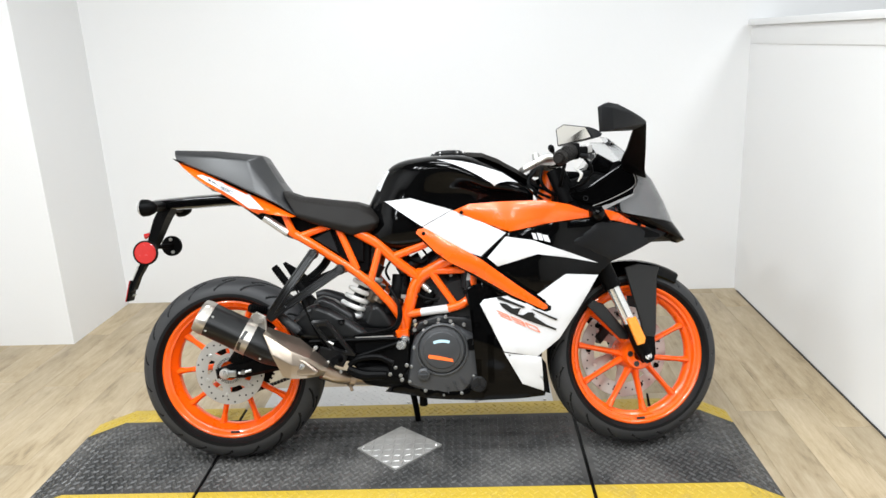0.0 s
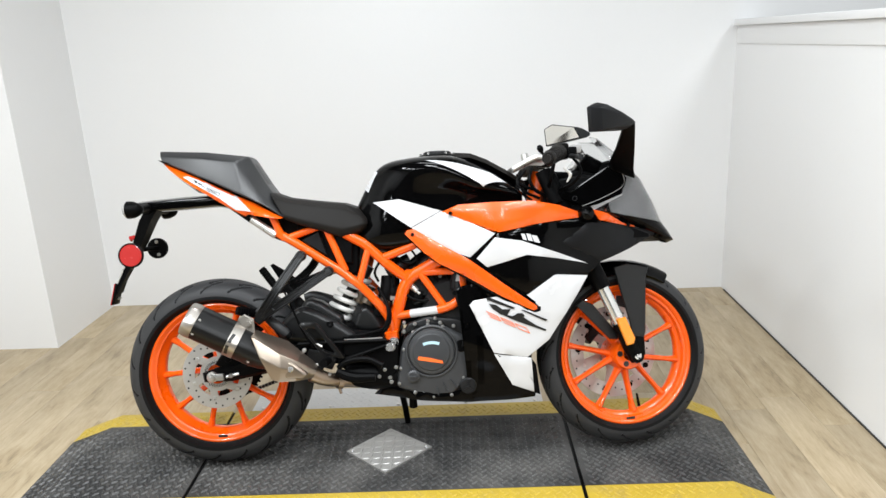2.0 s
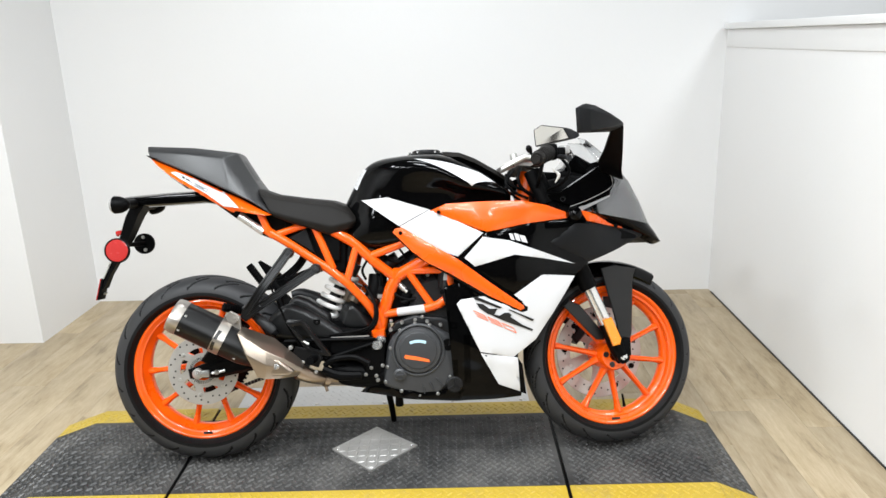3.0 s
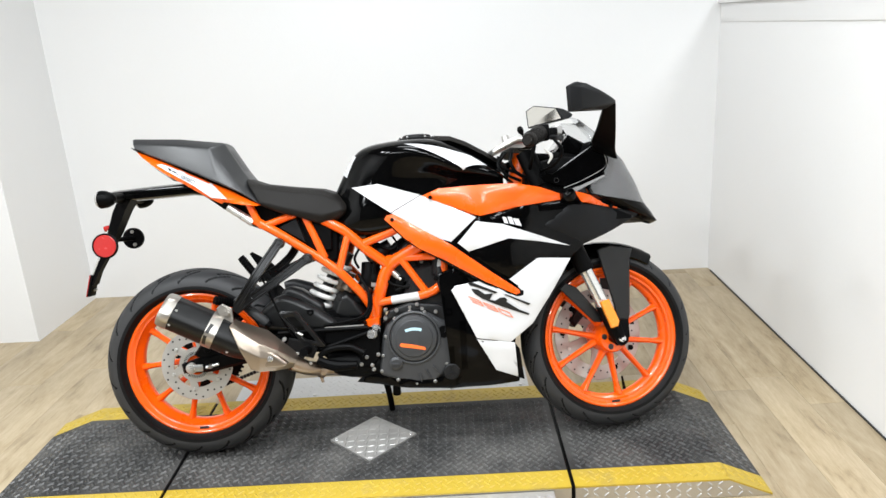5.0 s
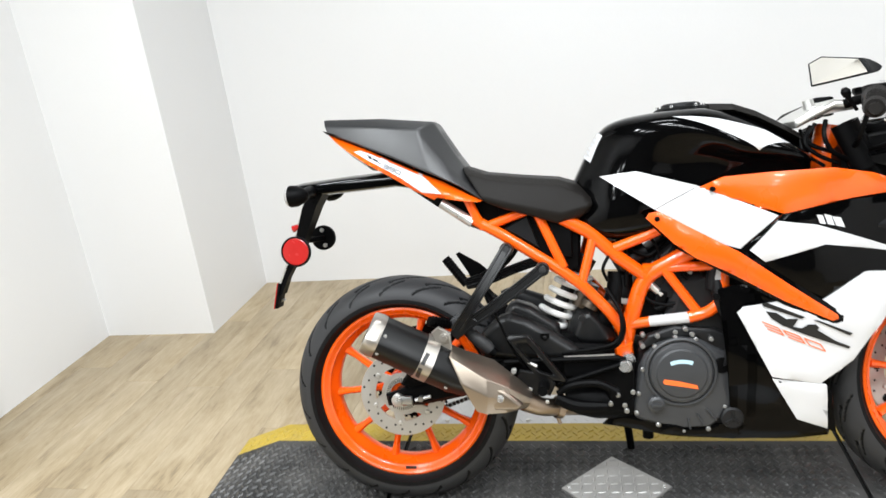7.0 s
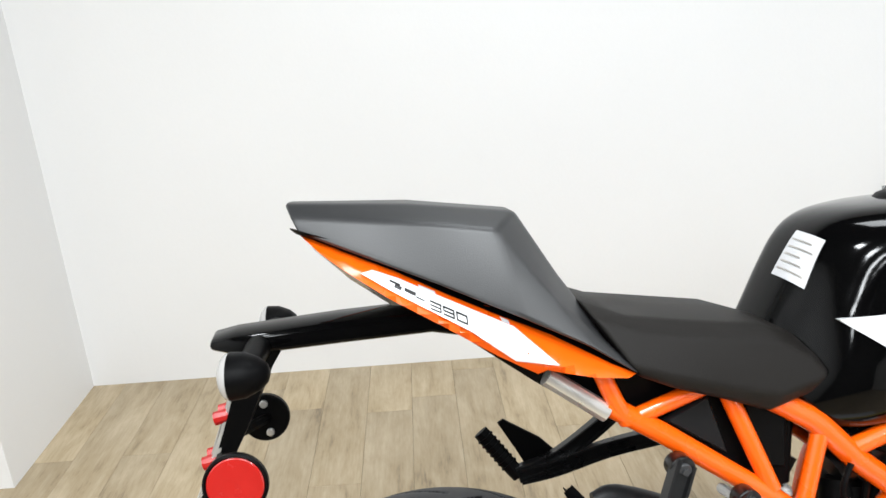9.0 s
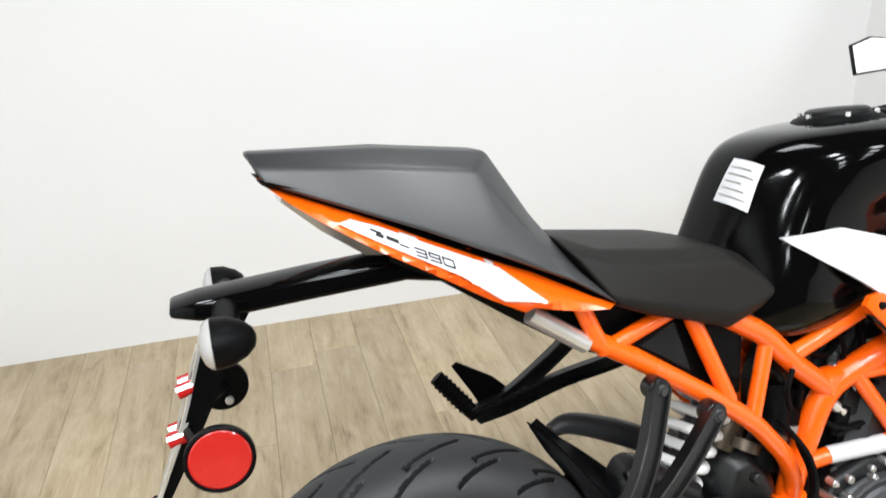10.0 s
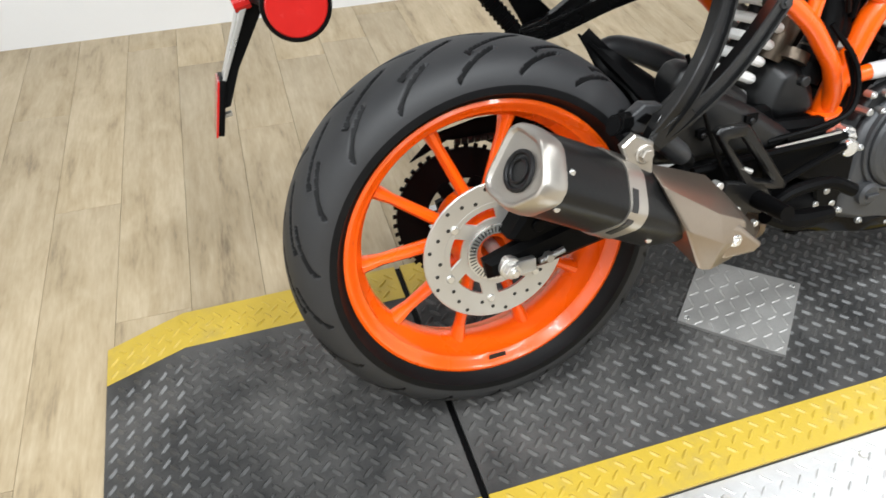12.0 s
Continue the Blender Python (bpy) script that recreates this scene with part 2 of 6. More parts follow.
PSI = radians(-2.95)
EX, EY = Vector((math.cos(PSI), math.sin(PSI))), Vector((-math.sin(PSI), math.cos(PSI)))
PILLAR_FAR = Vector((-1.150, 1.793))
PILLAR = PILLAR_FAR - EY * 0.592
PILLAR_IN = PILLAR - EX * 0.555
CORNER_R = PILLAR_FAR + EX * 3.445
LEFT_NEAR, RIGHT_NEAR = PILLAR_IN - EY * 5.6, CORNER_R - EY * 5.9
LOW = 1.325      # top of the low partition
wall("wall_back", CORNER_R, PILLAR_FAR, FLOOR, CEIL, -0.1)
wall("wall_pillar_side", PILLAR_FAR, PILLAR + EY * 0.12, FLOOR, CEIL, -0.12)
wall("wall_pillar_front", PILLAR, PILLAR_IN, FLOOR, CEIL, -0.12)
wall("wall_left", PILLAR_IN, LEFT_NEAR, FLOOR, CEIL, -0.1)
wall("wall_right", CORNER_R + EY * 0.1, RIGHT_NEAR, FLOOR, LOW, 0.1)
FAR_R = EX * 1.3
# Two unseen closing walls, coloured near-black so gloss panels reflect little.
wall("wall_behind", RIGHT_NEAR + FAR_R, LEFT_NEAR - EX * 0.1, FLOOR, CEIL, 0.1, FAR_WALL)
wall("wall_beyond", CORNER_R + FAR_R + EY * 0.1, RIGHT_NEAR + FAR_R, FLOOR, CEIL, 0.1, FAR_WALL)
wall("wall_back_beyond", CORNER_R + FAR_R, CORNER_R, FLOOR, CEIL, -0.1)
ROT = Matrix.Rotation(PSI, 4, "Z")
mid = (CORNER_R + RIGHT_NEAR) / 2
cap = box((0.14, 5.85, 0.03), (mid.x + 0.045, mid.y, LOW + 0.0155), 0.004, ROT)
tagged(part("trim", cap, WALL), "white painted cap on the low partition", "trim", kind="structure")
band = box((0.005, 5.85, 0.085), (mid.x - 0.003, mid.y, LOW - 0.0435), 0.002, ROT)
tagged(part("trim", band, WALL), "white board under the partition cap", "trim", kind="structure")
bead = box((0.005, 5.8, 0.006), (mid.x - 0.0035, mid.y, FLOOR + 0.0035), 0.001, ROT)
tagged(part("trim", bead, BLACK_STEEL), "dark bead at the foot of the partition", "trim", kind="structure")
c = box((6.2, 6.6, 0.08), (0.95, -1.0, CEIL + 0.04), 0, ROT)
tagged(part("ceiling", c, CEILING), "dark grey showroom ceiling", "ceiling", kind="structure")
under = box((6.2, 6.6, 0.06), (0.95, -1.0, FLOOR - 0.04), 0, ROT)
floor = tagged(part("floor", under, UNDERLAY), "light oak vinyl plank floor", "floor", kind="structure")

# dark framed board on the left wall
def framed_board():
    t = thing("framed_board", Matrix.Translation((*(PILLAR_IN - EY * 0.735 + EX * 0.002), 0)) @ ROT, "dark distressed frame round a white textured board on the wall", "picture frame")
    w, h, z0, b = 0.95, 1.35, -0.015, 0.062
    FRAME = material("distressed_dark_wood", (0.035, 0.033, 0.032), 0.6, vary=0.6, scale=18, bump=0.5, bump_scale=120)
    BOARD = material("white_textured_board", (0.78, 0.78, 0.77), 0.6, vary=0.05, scale=30, bump=0.9, bump_scale=160)
    for name, y0, y1, za, zb in (("stile", -b, 0, z0, z0 + h), ("stile", -w, -w + b, z0, z0 + h), ("rail", -w + b, -b, z0, z0 + b), ("rail", -w + b, -b, z0 + h - b, z0 + h)):
        part(name, soften(loft([[(0, y0, z), (0.03, y0 + 0.004, z), (0.036, (y0 + y1) / 2, z), (0.03, y1 - 0.004, z), (0, y1, z)] for z in (za, zb)]), 25, 0.002) if name == "stile" else soften(loft([[(0, y, za), (0.03, y, za + 0.004), (0.036, y, (za + zb) / 2), (0.03, y, zb - 0.004), (0, y, zb)] for y in (y0, y1)]), 25, 0.002), FRAME, t)
    part("board", box((0.012, w - 2 * b, h - 2 * b), (0.008, -w / 2, z0 + h / 2)), BOARD, t, "white textured board")
    for z in (z0 + 0.03, z0 + 0.30, z0 + 0.57):
        part("stud", tube([(0.034, -0.03, z), (0.040, -0.03, z)], 0.006, 8), STEEL, t)


# ---- the display platform ----
DECK = pose(0, 0, 0, 0, 0, -2.0)
NEAR_OUT, NEAR_IN, FAR_IN, FAR_OUT = -0.308, -0.224, 0.226, 0.318
U_TIP_L, U_FOLD_L, U_JOINT_L, U_JOINT_R, U_FOLD_R, U_TIP_R = -0.668, -0.512, -0.080, 1.148, 1.600, 1.728
platform = thing("display_platform", DECK, "low ramped display platform with black rubber mat and yellow edges", "platform")


def strip(u, v, mat, name, label, t=0.006):
    """A length of mat over the deck; u lists (along, height) and v the two edges."""
    rings = []
    for a, z in u:
        rings.append([(a, v[0], z), (a, v[1], z), (a, v[1], z - t), (a, v[0], z - t)])
    return part(name, loft(rings), mat, platform, label, 20)


def tread(run, v, mat, name, pitch=0.0313, long=0.0255, wide=0.0075, high=0.0026, parent=None, label=""):
    """Raised bars of a diamond pattern, each turned across its neighbours."""
    verts, faces = [], []
    u0, u1 = run[0][0] + 0.012, run[-1][0] - 0.012
    w0, w1 = v[0] + 0.4 * long, v[1] - 0.4 * long
    for i in range(math.ceil((u0 - 0.0208) / pitch * 2), int((u1 - 0.0208) / pitch * 2) + 1):
        for j in range(-20, 21):
            u, w = 0.0208 + i * pitch / 2 + random.uniform(-1, 1) * 0.0004, 0.0109 + (j + 0.5 * (i % 2)) * pitch
            if not (u0 <= u <= u1 and w0 <= w <= w1):
                continue
            for (a, za), (b, zb) in zip(run, run[1:]):
                if a <= u <= b:
                    z = za + (zb - za) * (u - a) / (b - a)
                    slope = (zb - za) / (b - a)
            ang = radians(42 if i % 2 else -49)
            c, s_ = math.cos(ang), math.sin(ang)
            k = len(verts)
            h = high * random.uniform(0.8, 1.1)
            for p, q, r in ((-0.5, 0, 0), (-0.25, -0.5, 0), (0.25, -0.5, 0), (0.5, 0, 0), (0.25, 0.5, 0), (-0.25, 0.5, 0), (-0.3, 0, 1), (0.3, 0, 1)):
                x, y = p * long * c - q * wide * s_, p * long * s_ + q * wide * c
                verts.append((u + x, w + y, z + slope * x - 0.0002 + r * h))
            faces += [(k, k + 1, k + 6), (k + 1, k + 2, k + 7, k + 6), (k + 2, k + 3, k + 7), (k + 3, k + 4, k + 7), (k + 4, k + 5, k + 6, k + 7), (k + 5, k, k + 6)]
    me = bpy.data.meshes.new(name)
    me.from_pydata(verts, [], faces)
    me.materials.append(mat)
    ob = new(name, me)
    ob.parent = parent or platform
    ob["kind"] = "stuff"
    if label:
        ob["label"] = label
    return ob


LEFT = [(U_TIP_L, FLOOR + 0.008), (U_FOLD_L, 0.0), (U_JOINT_L - 0.006, 0.0)]
MID = [(U_JOINT_L + 0.006, 0.0), (U_JOINT_R - 0.006, 0.0)]
RIGHT = [(U_JOINT_R + 0.006, 0.0), (U_FOLD_R, 0.0), (U_TIP_R, FLOOR + 0.008)]
for run in (LEFT, MID, RIGHT):
    strip(run, (NEAR_IN, FAR_IN), RUBBER_MAT, "mat", "black diamond-pattern rubber mat")
    strip(run, (NEAR_OUT, NEAR_IN - 0.0006), YELLOW, "edge_strip", "yellow safety edge")
    strip(run, (FAR_IN + 0.0006, FAR_OUT), YELLOW, "edge_strip", "yellow safety edge")
    tread(run, (NEAR_IN + 0.002, FAR_IN - 0.002), MAT_BAR, "mat_tread", 0.0313, 0.0285, 0.0095, 0.0042, label="raised diamond bars of the rubber mat")
    tread(run, (NEAR_OUT + 0.002, NEAR_IN - 0.002), YELLOW, "edge_tread", label="raised diamond bars of the yellow edge")
    tread(run, (FAR_IN + 0.002, FAR_OUT - 0.002), YELLOW, "edge_tread", label="raised diamond bars of the yellow edge")
    # steel body under the mat, with plate sides
    foot = [(run[0][0], FLOOR + 0.002), (run[-1][0], FLOOR + 0.002)]
    top = [(a, max(z - 0.0065, FLOOR + 0.0025)) for a, z in run]
    ring = [(a, z) for a, z in foot] + top[::-1]
    part("deck_body", slab(ring, NEAR_OUT + 0.001, FAR_OUT - 0.001, 0.0), STEEL_PLATE, platform, "bare diamond-plate steel side", 20)
for u in (U_JOINT_L, U_JOINT_R):
    joint = box((0.0114, FAR_OUT - NEAR_OUT - 0.006, 0.058), (u, (FAR_OUT + NEAR_OUT) / 2, -0.0325), 0.002)
    part("joint_strip", joint, PLASTIC, platform, "black strip in the joint of two ramp sections")


def side_bars(run):
    """Raised bars on the upright steel side of a ramp."""
    verts, faces = [], []
    n = int((run[-1][0] - run[0][0] - 0.03) / 0.030)
    for i in range(n):
        u = run[0][0] + 0.03 + 0.030 * i
        top = next(za + (zb - za) * (u - a) / (b - a) for (a, za), (b, zb) in zip(run, run[1:]) if a <= u <= b) - 0.010
        for j in range(3):
            z = FLOOR + 0.012 + 0.019 * j
            if z > top - 0.004:
                continue
            ang = radians(42 if (i + j) % 2 else -42)
            c, s_ = math.cos(ang), math.sin(ang)
            k = len(verts)
            for p, q, r in ((-0.5, 0, 0), (-0.25, -0.5, 0), (0.25, -0.5, 0), (0.5, 0, 0), (0.25, 0.5, 0), (-0.25, 0.5, 0), (-0.3, 0, 1), (0.3, 0, 1)):
                verts.append((u + p * 0.022 * c - q * 0.006 * s_, NEAR_OUT + 0.0012 - r * 0.0022, z + p * 0.022 * s_ + q * 0.006 * c))
            faces += [(k, k + 6, k + 1), (k + 1, k + 6, k + 7, k + 2), (k + 2, k + 7, k + 3), (k + 3, k + 7, k + 4), (k + 4, k + 7, k + 6, k + 5), (k + 5, k + 6, k)]
    me = bpy.data.meshes.new("side_tread")
    me.from_pydata(verts, [], faces)
    me.materials.append(ALU_PLATE)
    ob = new("side_tread", me)
    ob.parent = platform
    ob["kind"] = "stuff"
    ob["label"] = "raised diamond bars of the steel side"


side_bars(LEFT)
side_bars(RIGHT)
for v0, v1 in ((NEAR_OUT - 0.002, -0.56), (FAR_OUT + 0.002, 0.50)):
    ext = loft([[(u, v0, -0.010), (u, v1, -0.010), (u, v1, -0.016), (u, v0, -0.016)] for u in (-0.02, 1.09)])
    part("side_extension", ext, ALU_PLATE, platform, "bright aluminium side extension plate", 20)
    lugs = tread([(-0.02, -0.010), (1.09, -0.010)], (min(v0, v1), max(v0, v1)), ALU_PLATE, "plate_tread", 0.034, 0.024, 0.005, 0.0012)
    for u in (0.02, 0.28, 0.54, 0.80, 1.06):
        part("bolt", lathe([(0.0, 0.004), (0.006, 0.004), (0.008, 0.0), (0.0, 0.0)], 12, "z", (u, v0 + (0.03 if v0 > 0 else -0.03), -0.010), closed=False), STEEL, platform)
    leg = loft([[(u, v1 * 0.97, FLOOR + 0.002), (u, v1 * 0.97, -0.016), (u, v1 * 0.93, -0.016), (u, v1 * 0.93, FLOOR + 0.002)] for u in (0.0, 1.07)])
    part("side_rail", leg, BLACK_STEEL, platform)
CORNERS = [Vector((0.393, -0.013)), Vector((0.535, 0.122)), Vector((0.680, -0.011)), Vector((0.531, -0.153))]
inv = DECK.inverted()
diamond = loft([[inv @ Vector((c.x, c.y, z)) for c in CORNERS] for z in (0.001, 0.008)])
part("cover_plate", diamond, COVER_PLATE, platform, "square dull grey diamond-plate cover with corner screws", 20)

mid_ = sum((inv @ Vector((c.x, c.y, 0)) for c in CORNERS), Vector()) / 4
side_a = ((inv @ Vector((*CORNERS[1], 0))) - (inv @ Vector((*CORNERS[0], 0))))
side_b = ((inv @ Vector((*CORNERS[3], 0))) - (inv @ Vector((*CORNERS[0], 0))))
verts, faces = [], []
for i in range(8):
    for j in range(8):
        p = (inv @ Vector((*CORNERS[0], 0))) + side_a * ((i + 0.5) / 8) + side_b * ((j + 0.5) / 8)
        ang = radians(8 if (i + j) % 2 else 82)
        c, s_ = math.cos(ang), math.sin(ang)
        k = len(verts)
        for a, q, r in ((-0.5, 0, 0), (-0.25, -0.5, 0), (0.25, -0.5, 0), (0.5, 0, 0), (0.25, 0.5, 0), (-0.25, 0.5, 0), (-0.3, 0, 1), (0.3, 0, 1)):
            verts.append((p.x + a * 0.025 * c - q * 0.006 * s_, p.y + a * 0.025 * s_ + q * 0.006 * c, 0.0079 + r * 0.0020))
        faces += [(k, k + 1, k + 6), (k + 1, k + 2, k + 7, k + 6), (k + 2, k + 3, k + 7), (k + 3, k + 4, k + 7), (k + 4, k + 5, k + 6, k + 7), (k + 5, k, k + 6)]
me = bpy.data.meshes.new("cover_tread")
me.from_pydata(verts, [], faces)
me.materials.append(COVER_PLATE)
ct = new("cover_tread", me)
ct.parent = platform
ct["kind"] = "stuff"
for f in (0.07, 0.93):
    p = (inv @ Vector((*CORNERS[0], 0))).lerp(inv @ Vector((*CORNERS[2], 0)), f)
    part("screw", lathe([(0.0, 0.0035), (0.004, 0.003), (0.006, 0.0), (0.0, 0.0)], 12, "z", (p.x, p.y, 0.008), closed=False), CHROME, platform)


# ---- the motorcycle, leaning on its stand ----
from mathutils.bvhtree import BVHTree

LEAN = pose(0, -0.0194, 0.0047, -13.63, 0, 0)
bike = thing("motorcycle", LEAN, "orange, white and black sport motorcycle leaning on its side stand", "motorcycle")


def soften(bm, angle=28, offset=0.004, segments=2):
    bmesh.ops.recalc_face_normals(bm, faces=bm.faces)
    edges = [e for e in bm.edges if len(e.link_faces) == 2 and e.calc_face_angle(0) > radians(angle)]
    bmesh.ops.bevel(bm, geom=edges, offset=offset, segments=segments, affect="EDGES", profile=0.55, clamp_overlap=True)
    return bm


def half_loft(rings, bm=None):
    """A body the same on both sides; each ring runs from the top middle down one side to the bottom middle."""
    full = [[*r, *[(x, -y, z) for x, y, z in r[-2:0:-1]]] for r in rings]
    return loft(full, bm)


FIELD = [(0.53, 0.83, 0.112), (0.65, 0.73, 0.157), (0.776, 0.785, 0.18), (0.82, 0.64, 0.185), (0.92, 0.71, 0.2), (1.03, 0.81, 0.185),
         (1.17, 0.765, 0.175), (1.2, 0.61, 0.165), (1.03, 0.49, 0.185), (1.0, 0.62, 0.2), (1.09, 0.56, 0.185), (1.2, 0.72, 0.175), (1.36, 0.72, 0.12),
         (1.45, 0.695, 0.07), (1.51, 0.66, 0.02), (0.78, 0.535, 0.15), (0.83, 0.5, 0.172), (0.9, 0.35, 0.178), (1.06, 0.38, 0.17),
         (1.0, 0.32, 0.172), (0.95, 0.24, 0.158), (1.015, 0.21, 0.14), (0.81, 0.185, 0.125), (0.51, 0.22, 0.11), (0.85, 0.25, 0.135), (1.24, 0.61, 0.14)]


def half_width(x, z):
    """How far the fairing's skin stands from the middle of the bike."""
    s = w = 0.0
    for a, b, h in FIELD:
        k = 1.0 / ((x - a) ** 2 + (z - b) ** 2 + 0.0035) ** 1.7
        s, w = s + k * h, w + k
    return s / w


def panel(outline, off=0.0, thick=0.004, round_edge=0.004, skin=None, step=0.02, out_y=None, over=None):
    """A moulded panel that follows the fairing's skin, or another surface given as a tree."""
    bm = bmesh.new()
    f = bm.faces.new([bm.verts.new((x, 0, z)) for x, z in outline])
    bmesh.ops.triangulate(bm, faces=[f])
    bmesh.ops.dissolve_limit(bm, angle_limit=0.01, verts=bm.verts[:], edges=bm.edges[:])
    xs, zs = [p[0] for p in outline], [p[1] for p in outline]
    for k in range(math.ceil(min(xs) / step), int(max(xs) / step) + 1):
        bmesh.ops.bisect_plane(bm, geom=bm.verts[:] + bm.edges[:] + bm.faces[:], plane_co=(k * step, 0, 0), plane_no=(1, 0, 0))
    for k in range(math.ceil(min(zs) / step), int(max(zs) / step) + 1):
        bmesh.ops.bisect_plane(bm, geom=bm.verts[:] + bm.edges[:] + bm.faces[:], plane_co=(0, 0, k * step), plane_no=(0, 0, 1))
    rim = {v for e in bm.edges if len(e.link_faces) == 1 for v in e.verts}
    for v in bm.verts:
        if skin:
            hit = skin.ray_cast(Vector((v.co.x, -0.6, v.co.z)), Vector((0, 1, 0)))[0]
            y = -hit.y if hit else (out_y or 0.1)
        else:
            y = half_width(v.co.x, v.co.z)
            hit = over.ray_cast(Vector((v.co.x, -0.6, v.co.z)), Vector((0, 1, 0)))[0] if over else None
            y = max(y, -hit.y) if hit else y
        v.co.y = -(y + off) + (round_edge if v in rim else 0.0)
    back = bmesh.ops.extrude_face_region(bm, geom=bm.faces[:])["geom"]
    for v in back:
        if isinstance(v, bmesh.types.BMVert):
            v.co.y += thick + (0.0 if skin else 0.004)
    return bm


# wheels
def tyre_mesh(x, z, R, half, rim_r, rim_half, rear_side):
    """A tread cut with slanting grooves."""
    prof, n = [], 110
    for k in range(n + 1):
        a = math.pi * k / n
        prof.append((R - (R - rim_r - 0.014) * (1 - math.sin(a) ** 0.80), -half * math.cos(a)))
    prof = [(rim_r - 0.008, -rim_half + 0.004), (rim_r + 0.006, -rim_half - 0.004), *prof, (rim_r + 0.006, rim_half + 0.004), (rim_r - 0.008, rim_half - 0.004)]
    seg, pitch = 680, 2 * math.pi * R / 19
    marks = [((0.00, 0.004), (0.092, 0.043)), ((0.050, 0.040), (0.118, 0.070)), ((0.084, 0.043), (0.089, 0.046))]
    k = half / 0.075
    bm = bmesh.new()
    rings, deep = [], {}
    for i in range(seg):
        a = 2 * math.pi * i / seg
        ring = []
        for r, y in prof:
            cut = 0.0
            if r > rim_r + 0.034:
                s = ((a * R + (pitch / 2 if y > 0 else 0)) * (1 if rear_side else -1)) % pitch
                for (s0, y0), (s1, y1) in marks:
                    for wrap in (0, -pitch, pitch):
                        dx, dy = s1 - s0, (y1 - y0) * k
                        t = max(0, min(1, ((s + wrap - s0) * dx + (abs(y) - y0 * k) * dy) / (dx * dx + dy * dy)))
                        d = math.hypot(s + wrap - s0 - t * dx, abs(y) - y0 * k - t * dy)
                        wide = 0.0020 * (1 - 0.3 * t)
                        cut = max(cut, 0.0060 * max(0.0, min(1.0, (wide + 0.0010 - d) / 0.0018)))
            deep[(i, len(ring))] = cut > 0.003
            ring.append((x + (r - cut) * math.cos(a), y, z + (r - cut) * math.sin(a)))
        rings.append(ring)
    vs = [[bm.verts.new(p) for p in ring] for ring in rings]
    m = len(prof)
    for i in range(seg):
        a, b = vs[i], vs[(i + 1) % seg]
        for j in range(m):
            f = bm.faces.new((a[j], a[(j + 1) % m], b[(j + 1) % m], b[j]))
            # Groove faces share the sidewall's darker rubber: their shade is put into the colour.
            f.material_index = 0 if 5 < j < m - 6 and not deep[(i, j)] else 1
    return bm


def wheel(name, label, x, z, R, half, rim_r, rim_half, pair, hub_r):
    w = part(name, lathe([(0.02, -0.062), (hub_r - 0.004, -0.062), (hub_r, -0.055), (hub_r + 0.004, -0.02), (hub_r + 0.004, 0.02), (hub_r, 0.055), (0.02, 0.06)], 40, at=(x, 0, z)), ORANGE, bike, label)
    part("tyre", tyre_mesh(x, z, R, half, rim_r, rim_half, name == "rear_wheel"), TYRE, w, "black sport tyre with slanting grooves", 50).data.materials.append(SIDEWALL_AND_SHADE)
    rp = []
    for s in (-1, 1):
        side = [(rim_r + 0.002, rim_half - 0.002), (rim_r + 0.001, rim_half + 0.003), (rim_r - 0.004, rim_half + 0.005), (rim_r - 0.009, rim_half + 0.002), (rim_r - 0.013, rim_half - 0.006), (rim_r - 0.020, rim_half * 0.82), (rim_r - 0.023, rim_half * 0.5), (rim_r - 0.033, rim_half * 0.34), (rim_r - 0.036, rim_half * 0.15)]
        rp += [(r, s * y) for r, y in (side if s < 0 else side[::-1])]
    rim = lathe(rp, 120, at=(x, 0, z))
    for k in range(5):
        c = radians(pair + 72 * k)
        for s in (-1, 1):
            a0, a1 = c + radians(9) * s, c + radians(18.5) * s
            p0 = Vector((x + hub_r * 0.8 * math.cos(a0), -0.012, z + hub_r * 0.8 * math.sin(a0)))
            p1 = Vector((x + (rim_r - 0.033) * math.cos(a1), -0.004, z + (rim_r - 0.033) * math.sin(a1)))
            tube([p0, p0.lerp(p1, 0.25), p0.lerp(p1, 0.8), p1], [0.0155, 0.010, 0.0085, 0.0125], 10, 0, rim, 1.5)
    part("rim", rim, ORANGE, w, "glossy orange cast rim with paired spokes", 40)
    dot = slab([(x - 0.014, z - rim_r + 0.0205), (x + 0.014, z - rim_r + 0.0205), (x + 0.015, z - rim_r + 0.013), (x - 0.015, z - rim_r + 0.013)], -rim_half + 0.0015, -rim_half + 0.003, 0.0)
    part("decal", dot, INK, w, "small black sticker")
    return w


RW, FW = Vector((0, 0, 0.303)), Vector((1.3285, 0, 0.2925))
rear = wheel("rear_wheel", "orange rear wheel", RW.x, RW.z, 0.303, 0.078, 0.2265, 0.055, 164, 0.052)
front = wheel("front_wheel", "orange front wheel", FW.x, FW.z, 0.2925, 0.056, 0.2265, 0.042, 187, 0.05)


